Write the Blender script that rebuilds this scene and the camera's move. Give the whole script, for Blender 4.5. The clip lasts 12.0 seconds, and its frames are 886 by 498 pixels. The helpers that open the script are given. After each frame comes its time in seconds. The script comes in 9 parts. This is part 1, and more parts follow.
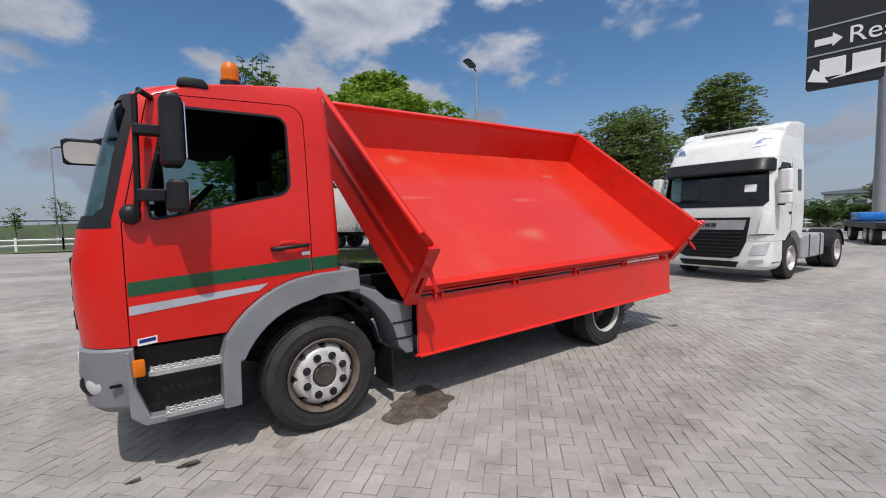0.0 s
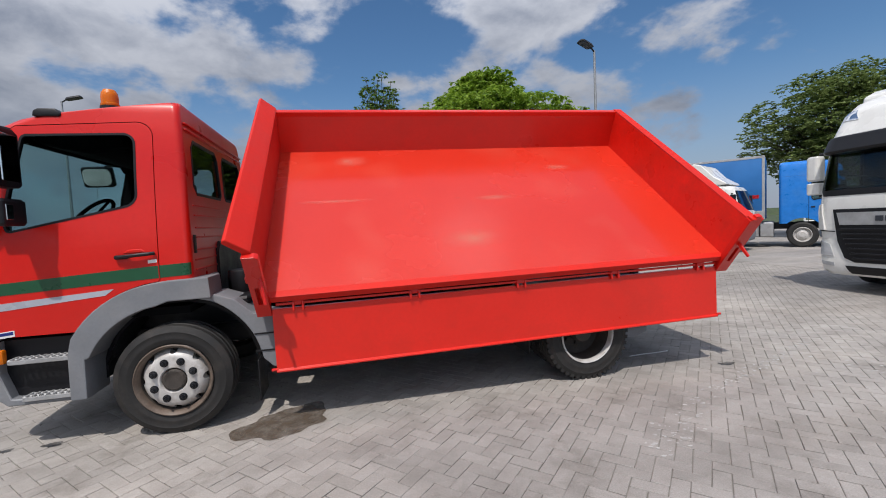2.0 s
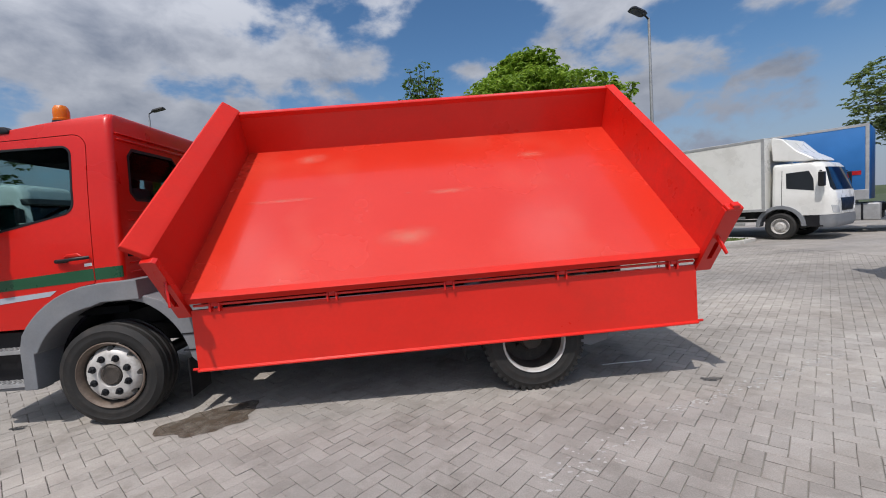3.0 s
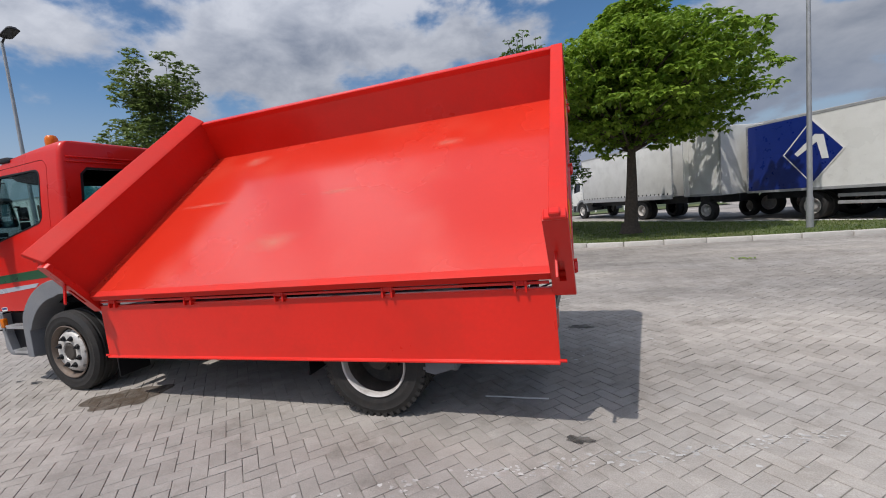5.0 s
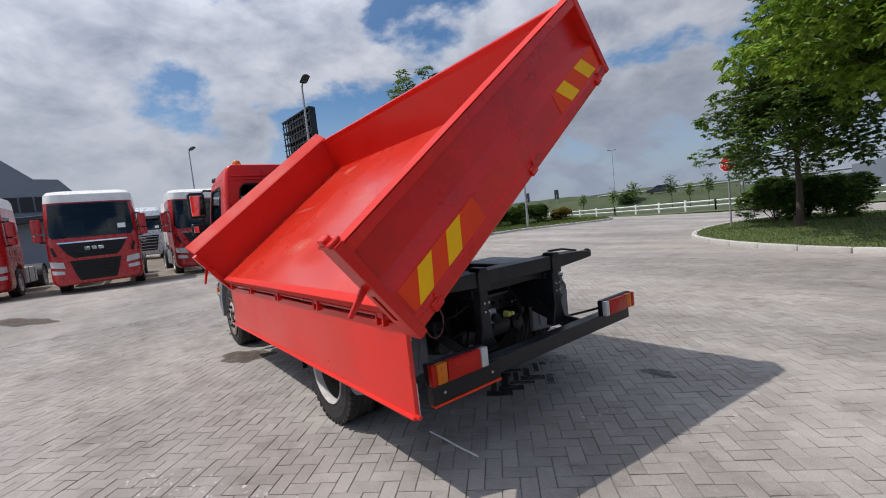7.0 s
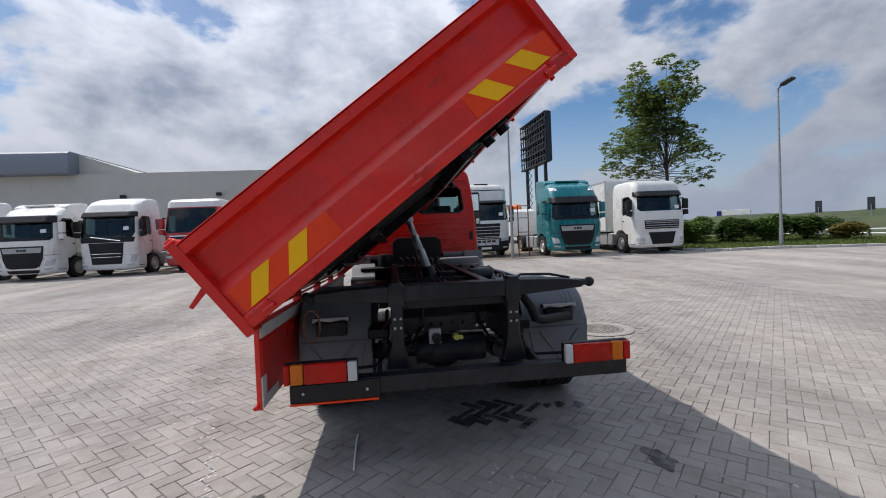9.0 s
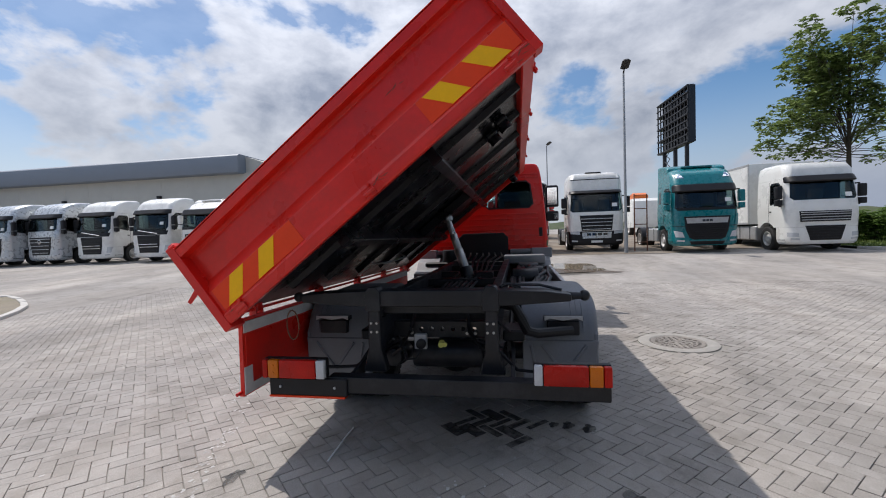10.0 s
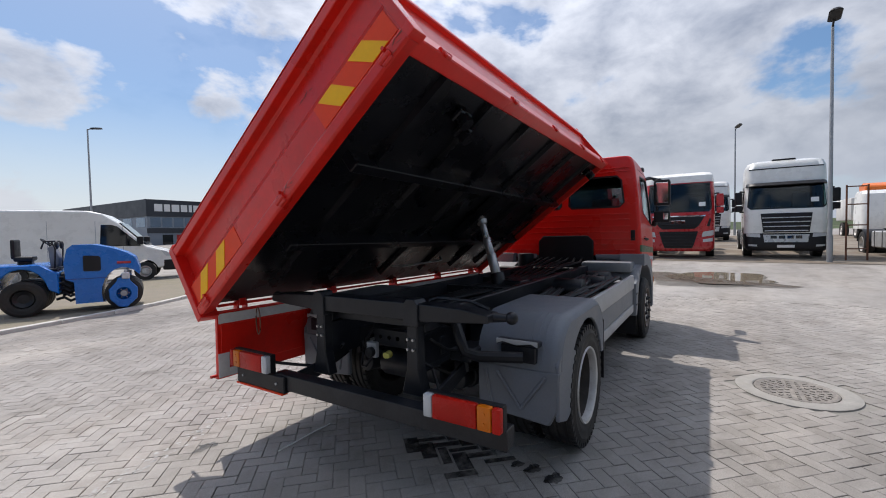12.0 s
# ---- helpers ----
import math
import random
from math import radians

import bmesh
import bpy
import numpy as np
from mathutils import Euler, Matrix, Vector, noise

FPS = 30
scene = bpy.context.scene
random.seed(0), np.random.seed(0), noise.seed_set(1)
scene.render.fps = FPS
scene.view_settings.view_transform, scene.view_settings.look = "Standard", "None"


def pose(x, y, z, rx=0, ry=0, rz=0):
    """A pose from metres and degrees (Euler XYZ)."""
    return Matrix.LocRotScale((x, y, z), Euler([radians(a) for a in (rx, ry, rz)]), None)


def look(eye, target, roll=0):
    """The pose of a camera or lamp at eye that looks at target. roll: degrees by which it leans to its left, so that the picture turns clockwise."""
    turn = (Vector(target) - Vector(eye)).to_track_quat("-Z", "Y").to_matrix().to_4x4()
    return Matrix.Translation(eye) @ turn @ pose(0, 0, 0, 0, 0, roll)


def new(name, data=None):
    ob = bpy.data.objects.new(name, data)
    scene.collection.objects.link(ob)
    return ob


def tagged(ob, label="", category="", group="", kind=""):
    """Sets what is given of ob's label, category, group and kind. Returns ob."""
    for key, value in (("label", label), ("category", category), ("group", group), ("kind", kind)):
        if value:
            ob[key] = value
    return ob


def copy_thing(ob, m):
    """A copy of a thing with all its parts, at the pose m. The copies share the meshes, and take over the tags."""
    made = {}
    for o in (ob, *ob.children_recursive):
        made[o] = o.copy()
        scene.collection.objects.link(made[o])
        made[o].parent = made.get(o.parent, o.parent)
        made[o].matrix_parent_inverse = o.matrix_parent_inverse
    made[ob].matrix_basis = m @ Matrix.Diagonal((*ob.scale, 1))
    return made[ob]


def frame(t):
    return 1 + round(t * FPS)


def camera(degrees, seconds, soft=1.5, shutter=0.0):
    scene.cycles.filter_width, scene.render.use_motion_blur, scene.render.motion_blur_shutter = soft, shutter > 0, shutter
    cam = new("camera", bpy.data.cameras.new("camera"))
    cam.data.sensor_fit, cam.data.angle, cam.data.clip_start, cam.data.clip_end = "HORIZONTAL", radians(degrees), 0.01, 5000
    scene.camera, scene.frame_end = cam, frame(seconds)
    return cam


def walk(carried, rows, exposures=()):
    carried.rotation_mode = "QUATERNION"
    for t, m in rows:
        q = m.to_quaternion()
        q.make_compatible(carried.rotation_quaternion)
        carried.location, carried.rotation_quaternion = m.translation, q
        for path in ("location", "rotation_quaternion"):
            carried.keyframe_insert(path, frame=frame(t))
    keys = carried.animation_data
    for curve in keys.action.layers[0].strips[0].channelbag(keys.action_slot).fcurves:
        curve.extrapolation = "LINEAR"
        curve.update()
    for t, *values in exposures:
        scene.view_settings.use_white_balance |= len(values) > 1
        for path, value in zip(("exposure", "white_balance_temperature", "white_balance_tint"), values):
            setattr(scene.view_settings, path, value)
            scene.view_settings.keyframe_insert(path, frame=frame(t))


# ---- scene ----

cam = camera(92.6, 12.0, soft=1.0)
PATH = [
    (0, (-1.084, -4.192, 1.596), (0.077, -2.57, 1.452), -1.1),
    (0.5, (-0.503, -4.361, 1.583), (0.552, -2.667, 1.44), -2.7),
    (1, (0.11, -4.494, 1.593), (1.039, -2.729, 1.451), -2.0),
    (1.5, (0.753, -4.662, 1.559), (1.527, -2.823, 1.425), -2.8),
    (2, (1.369, -4.738, 1.542), (1.81, -2.791, 1.426), -2.6),
    (2.5, (2.007, -4.751, 1.553), (2.184, -2.764, 1.423), -4.1),
    (3, (2.673, -4.685, 1.544), (2.762, -2.693, 1.396), -4.0),
    (3.2, (2.943, -4.604, 1.548), (2.97, -2.611, 1.39), -4.2),
    (5, (5.162, -3.934, 1.569), (4.522, -2.05, 1.37), -5.4),
    (5.5, (5.625, -3.63, 1.531), (4.797, -1.821, 1.328), -4.4),
    (6, (6.097, -3.29, 1.545), (4.994, -1.635, 1.333), -5.7),
    (6.5, (6.442, -2.843, 1.526), (5.146, -1.331, 1.335), -4.5),
    (7, (6.806, -2.352, 1.529), (5.226, -1.134, 1.384), -6.1),
    (7.2, (6.916, -2.194, 1.529), (5.282, -1.048, 1.397), -6.8),
    (8.8, (7.479, -0.647, 1.458), (5.51, -0.295, 1.418), -1.9),
    (9, (7.509, -0.4, 1.445), (5.523, -0.169, 1.394), -2.5),
    (9.5, (7.522, 0.094, 1.464), (5.524, 0.029, 1.394), -3.6),
    (10, (7.42, 0.587, 1.526), (5.452, 0.236, 1.445), -1.9),
    (10.5, (7.295, 1.017, 1.553), (5.379, 0.453, 1.456), -1.3),
    (11, (7.055, 1.337, 1.547), (5.216, 0.556, 1.454), -1.2),
    (11.5, (6.897, 1.685, 1.561), (5.168, 0.683, 1.477), -1.1),
    (12, (6.691, 1.917, 1.551), (5.006, 0.842, 1.478), -1.1),
]
walk(cam, [(t, look(e, g, r)) for t, e, g, r in PATH], exposures=[(0.0, -0.04), (4.8, -0.08), (7.2, -0.04), (8.8, 0.03), (12.0, 0.12)])

# ---- sky and sun ----
SUN_TO = Vector((-0.245, -0.485, 1.0)).normalized()
sun_el = math.asin(SUN_TO.z)
sun_az = math.atan2(SUN_TO.x, SUN_TO.y)
sun_data = bpy.data.lights.new("sun", "SUN")
sun_data.energy, sun_data.angle, sun_data.color = 3.55, radians(0.55), (1.0, 0.94, 0.89)
sun_ob = new("sun", sun_data)
sun_ob.matrix_world = look((0, 0, 40), tuple(Vector((0, 0, 40)) - SUN_TO))


def make_world():
    w = bpy.data.worlds.new("sky")
    scene.world = w
    w.use_nodes = True
    nt = w.node_tree
    nt.nodes.clear()
    N, L = nt.nodes.new, nt.links.new
    out, bg = N("ShaderNodeOutputWorld"), N("ShaderNodeBackground")
    sky = N("ShaderNodeTexSky")
    sky.sky_type, sky.sun_disc = "NISHITA", False
    sky.sun_elevation, sky.sun_rotation = sun_el, sun_az
    sky.air_density, sky.dust_density, sky.ozone_density = 1.0, 0.5, 2.5
    co, sep = N("ShaderNodeTexCoord"), N("ShaderNodeSeparateXYZ")
    L(co.outputs["Generated"], sep.inputs[0])

    def calc(op, a, b=None, clamp=False):
        n = N("ShaderNodeMath")
        n.operation, n.use_clamp = op, clamp
        for i, v in enumerate((a, b)):
            if v is None:
                continue
            if isinstance(v, (int, float)):
                n.inputs[i].default_value = v
            else:
                L(v, n.inputs[i])
        return n.outputs[0]

    zz = calc("ADD", calc("MULTIPLY", calc("MAXIMUM", sep.outputs[2], 0.0), 0.55), 0.45)
    com = N("ShaderNodeCombineXYZ")
    L(calc("DIVIDE", sep.outputs[0], zz), com.inputs[0])
    L(calc("DIVIDE", sep.outputs[1], zz), com.inputs[1])
    L(calc("ADD", calc("MULTIPLY", sep.outputs[2], 2.1), 3.7), com.inputs[2])

    def clouds(scale, detail, rough, lac=2.0, dist=0.0):
        n = N("ShaderNodeTexNoise")
        n.inputs["Scale"].default_value, n.inputs["Detail"].default_value = scale, detail
        n.inputs["Roughness"].default_value, n.inputs["Lacunarity"].default_value = rough, lac
        n.inputs["Distortion"].default_value = dist
        L(com.outputs[0], n.inputs["Vector"])
        return n.outputs["Fac"]

    big, fine = clouds(0.9, 2.0, 0.5), clouds(2.6, 9.0, 0.52, 2.1, 0.12)
    dens = calc("ADD", calc("MULTIPLY", big, 0.55), calc("MULTIPLY", fine, 0.55))
    dens = calc("ADD", dens, calc("MULTIPLY", sep.outputs[1], -0.006))
    cover = N("ShaderNodeMapRange")
    cover.interpolation_type = "SMOOTHERSTEP"
    cover.inputs[1].default_value, cover.inputs[2].default_value = 0.505, 0.585
    L(dens, cover.inputs[0])
    puffs = calc("ADD", calc("MULTIPLY", dens, 0.55), calc("MULTIPLY", clouds(5.2, 8.0, 0.55, 2.1, 0.2), 0.45))
    shade = N("ShaderNodeValToRGB")
    shade.color_ramp.elements[0].position, shade.color_ramp.elements[0].color = 0.50, (6.4, 6.65, 7.4, 1)
    shade.color_ramp.elements[1].position, shade.color_ramp.elements[1].color = 0.68, (2.9, 3.25, 4.1, 1)
    L(puffs, shade.inputs[0])
    # broken cloud is brightest overhead and towards the sun
    sun_dot = N("ShaderNodeVectorMath")
    sun_dot.operation = "DOT_PRODUCT"
    L(co.outputs["Generated"], sun_dot.inputs[0])
    sun_dot.inputs[1].default_value = SUN_TO
    towards = sun_dot.outputs["Value"]
    up = calc("MAXIMUM", sep.outputs[2], 0.0)
    gain = calc("ADD", calc("ADD", calc("MULTIPLY", towards, 0.44), 0.62), calc("MULTIPLY", calc("MULTIPLY", up, up), 2.2))
    lit = N("ShaderNodeVectorMath")
    lit.operation = "SCALE"
    L(shade.outputs[0], lit.inputs[0]), L(gain, lit.inputs["Scale"])
    mix = N("ShaderNodeMix")
    mix.data_type = "RGBA"
    # a thin veil pales the blue on the sun's side
    veil = calc("MULTIPLY", calc("ADD", calc("MULTIPLY", towards, 1.1), -0.25, True), 0.34)
    L(calc("MAXIMUM", calc("MULTIPLY", cover.outputs[0], 0.93), veil), mix.inputs["Factor"])
    hs = N("ShaderNodeHueSaturation")
    hs.inputs["Saturation"].default_value, hs.inputs["Value"].default_value = 1.2, 1.08
    L(sky.outputs[0], hs.inputs["Color"])
    L(hs.outputs[0], mix.inputs["A"])
    L(lit.outputs[0], mix.inputs["B"])
    # grey-blue haze low over the land
    haze = N("ShaderNodeMapRange")
    haze.interpolation_type = "SMOOTHSTEP"
    haze.inputs[1].default_value, haze.inputs[2].default_value, haze.inputs[3].default_value, haze.inputs[4].default_value = 0.0, 0.30, 0.85, 0.0
    L(sep.outputs[2], haze.inputs[0])
    low = N("ShaderNodeMix")
    low.data_type = "RGBA"
    L(haze.outputs[0], low.inputs["Factor"]), L(mix.outputs["Result"], low.inputs["A"])
    # the haze is paler on the sun's side
    pale = N("ShaderNodeMix")
    pale.data_type = "RGBA"
    side = calc("ADD", calc("MULTIPLY", towards, 1.2), 0.45, True)
    L(calc("MULTIPLY", side, side), pale.inputs["Factor"])
    pale.inputs["A"].default_value, pale.inputs["B"].default_value = (2.8, 3.3, 4.5, 1), (6.4, 6.7, 7.3, 1)
    L(pale.outputs["Result"], low.inputs["B"])
    L(low.outputs["Result"], bg.inputs["Color"])
    bg.inputs["Strength"].default_value = 0.1
    L(bg.outputs[0], out.inputs["Surface"])


make_world()
scene.view_settings.exposure = 0.0

# ---- materials ----
def material(name, color, rough=0.5, metal=0.0, var=0.12, scale=6.0, fine=60.0, bump=0.0, bump_scale=80.0, coat=0.0, spec=0.5,
             dirt=None, dirt_amount=0.0, dirt_scale=3.0, dirt_from=0.48, rnd=0.0, island=0.0, rough_var=0.1, dirt_soft=False):
    """A painted, plastic, metal or stone surface with variation at two scales, dirt and fine relief."""
    m = bpy.data.materials.new(name)
    m.use_nodes = True
    nt = m.node_tree
    N, L = nt.nodes.new, nt.links.new
    b = nt.nodes["Principled BSDF"]
    co = N("ShaderNodeTexCoord")
    src = co.outputs["Object"]

    def noise_at(s, d=4.0, r=0.55):
        n = N("ShaderNodeTexNoise")
        n.inputs["Scale"].default_value, n.inputs["Detail"].default_value, n.inputs["Roughness"].default_value = s, d, r
        L(src, n.inputs["Vector"])
        return n.outputs["Fac"]

    def mixc(fac, a, bb, mode="MIX"):
        n = N("ShaderNodeMix")
        n.data_type, n.blend_type = "RGBA", mode
        for key, v in (("Factor", fac), ("A", a), ("B", bb)):
            if isinstance(v, (int, float)):
                n.inputs[key].default_value = v
            elif isinstance(v, tuple):
                n.inputs[key].default_value = (*v[:3], 1)
            else:
                L(v, n.inputs[key])
        return n.outputs["Result"]

    def remap(v, a0, a1, b0, b1):
        n = N("ShaderNodeMapRange")
        for i, x in enumerate((a0, a1, b0, b1)):
            n.inputs[i + 1].default_value = x
        L(v, n.inputs[0])
        return n.outputs[0]

    lo = tuple(c * (1 - var) for c in color)
    hi = tuple(min(1, c * (1 + var)) for c in color)
    n1, n2 = noise_at(scale), noise_at(fine, 3.0)
    c = mixc(remap(n1, 0.3, 0.7, 0, 1), lo, hi)
    c = mixc(remap(n2, 0.35, 0.65, 0, 0.35), c, tuple(x * (1 - 1.6 * var) for x in color))
    if rnd:
        oi = N("ShaderNodeObjectInfo")
        c = mixc(1.0, c, mixc(oi.outputs["Random"], (1 - rnd,) * 3, (1 + rnd,) * 3), "MULTIPLY")
    if island:
        ge = N("ShaderNodeNewGeometry")
        c = mixc(1.0, c, mixc(ge.outputs["Random Per Island"], (1 - island,) * 3, (1 + island,) * 3), "MULTIPLY")
    r = remap(n1, 0.3, 0.7, max(0.02, rough - rough_var), min(1, rough + rough_var))
    if dirt:
        d = noise_at(dirt_scale, *((2.0, 0.45) if dirt_soft else (8.0, 0.65)))
        fac = remap(d, dirt_from, dirt_from + 0.2, 0, dirt_amount)
        c = mixc(fac, c, dirt)
    L(c, b.inputs["Base Color"])
    L(r, b.inputs["Roughness"])
    b.inputs["Metallic"].default_value = metal
    b.inputs["Specular IOR Level"].default_value = spec
    b.inputs["Coat Weight"].default_value = coat
    b.inputs["Coat Roughness"].default_value = 0.08
    if bump:
        bn = N("ShaderNodeBump")
        bn.inputs["Strength"].default_value, bn.inputs["Distance"].default_value = bump, 0.01
        L(noise_at(bump_scale, 5.0), bn.inputs["Height"])
        L(bn.outputs[0], b.inputs["Normal"])
    return m


def glass_material(name, tint, gloss=0.03, base=0.9, least=0.0):
    """Thin pane: tinted clear glass with gloss that grows towards grazing angles."""
    m = bpy.data.materials.new(name)
    m.use_nodes = True
    nt = m.node_tree
    nt.nodes.clear()
    N, L = nt.nodes.new, nt.links.new
    out, mx, tr, gl, lw = (N("ShaderNodeOutputMaterial"), N("ShaderNodeMixShader"), N("ShaderNodeBsdfTransparent"),
                           N("ShaderNodeBsdfGlossy"), N("ShaderNodeLayerWeight"))
    pw, mr = N("ShaderNodeMath"), N("ShaderNodeMapRange")
    pw.operation = "POWER"
    pw.inputs[1].default_value = 5.0
    lw.inputs["Blend"].default_value = 0.5
    mr.inputs[3].default_value, mr.inputs[4].default_value = least, 0.6
    tr.inputs[0].default_value = (*tint, 1)
    gl.inputs["Roughness"].default_value = gloss
    gl.inputs["Color"].default_value = (base, base, base, 1)
    L(lw.outputs["Facing"], pw.inputs[0]), L(pw.outputs[0], mr.inputs[0])
    L(mr.outputs[0], mx.inputs[0]), L(tr.outputs[0], mx.inputs[1]), L(gl.outputs[0], mx.inputs[2]), L(mx.outputs[0], out.inputs[0])
    return m


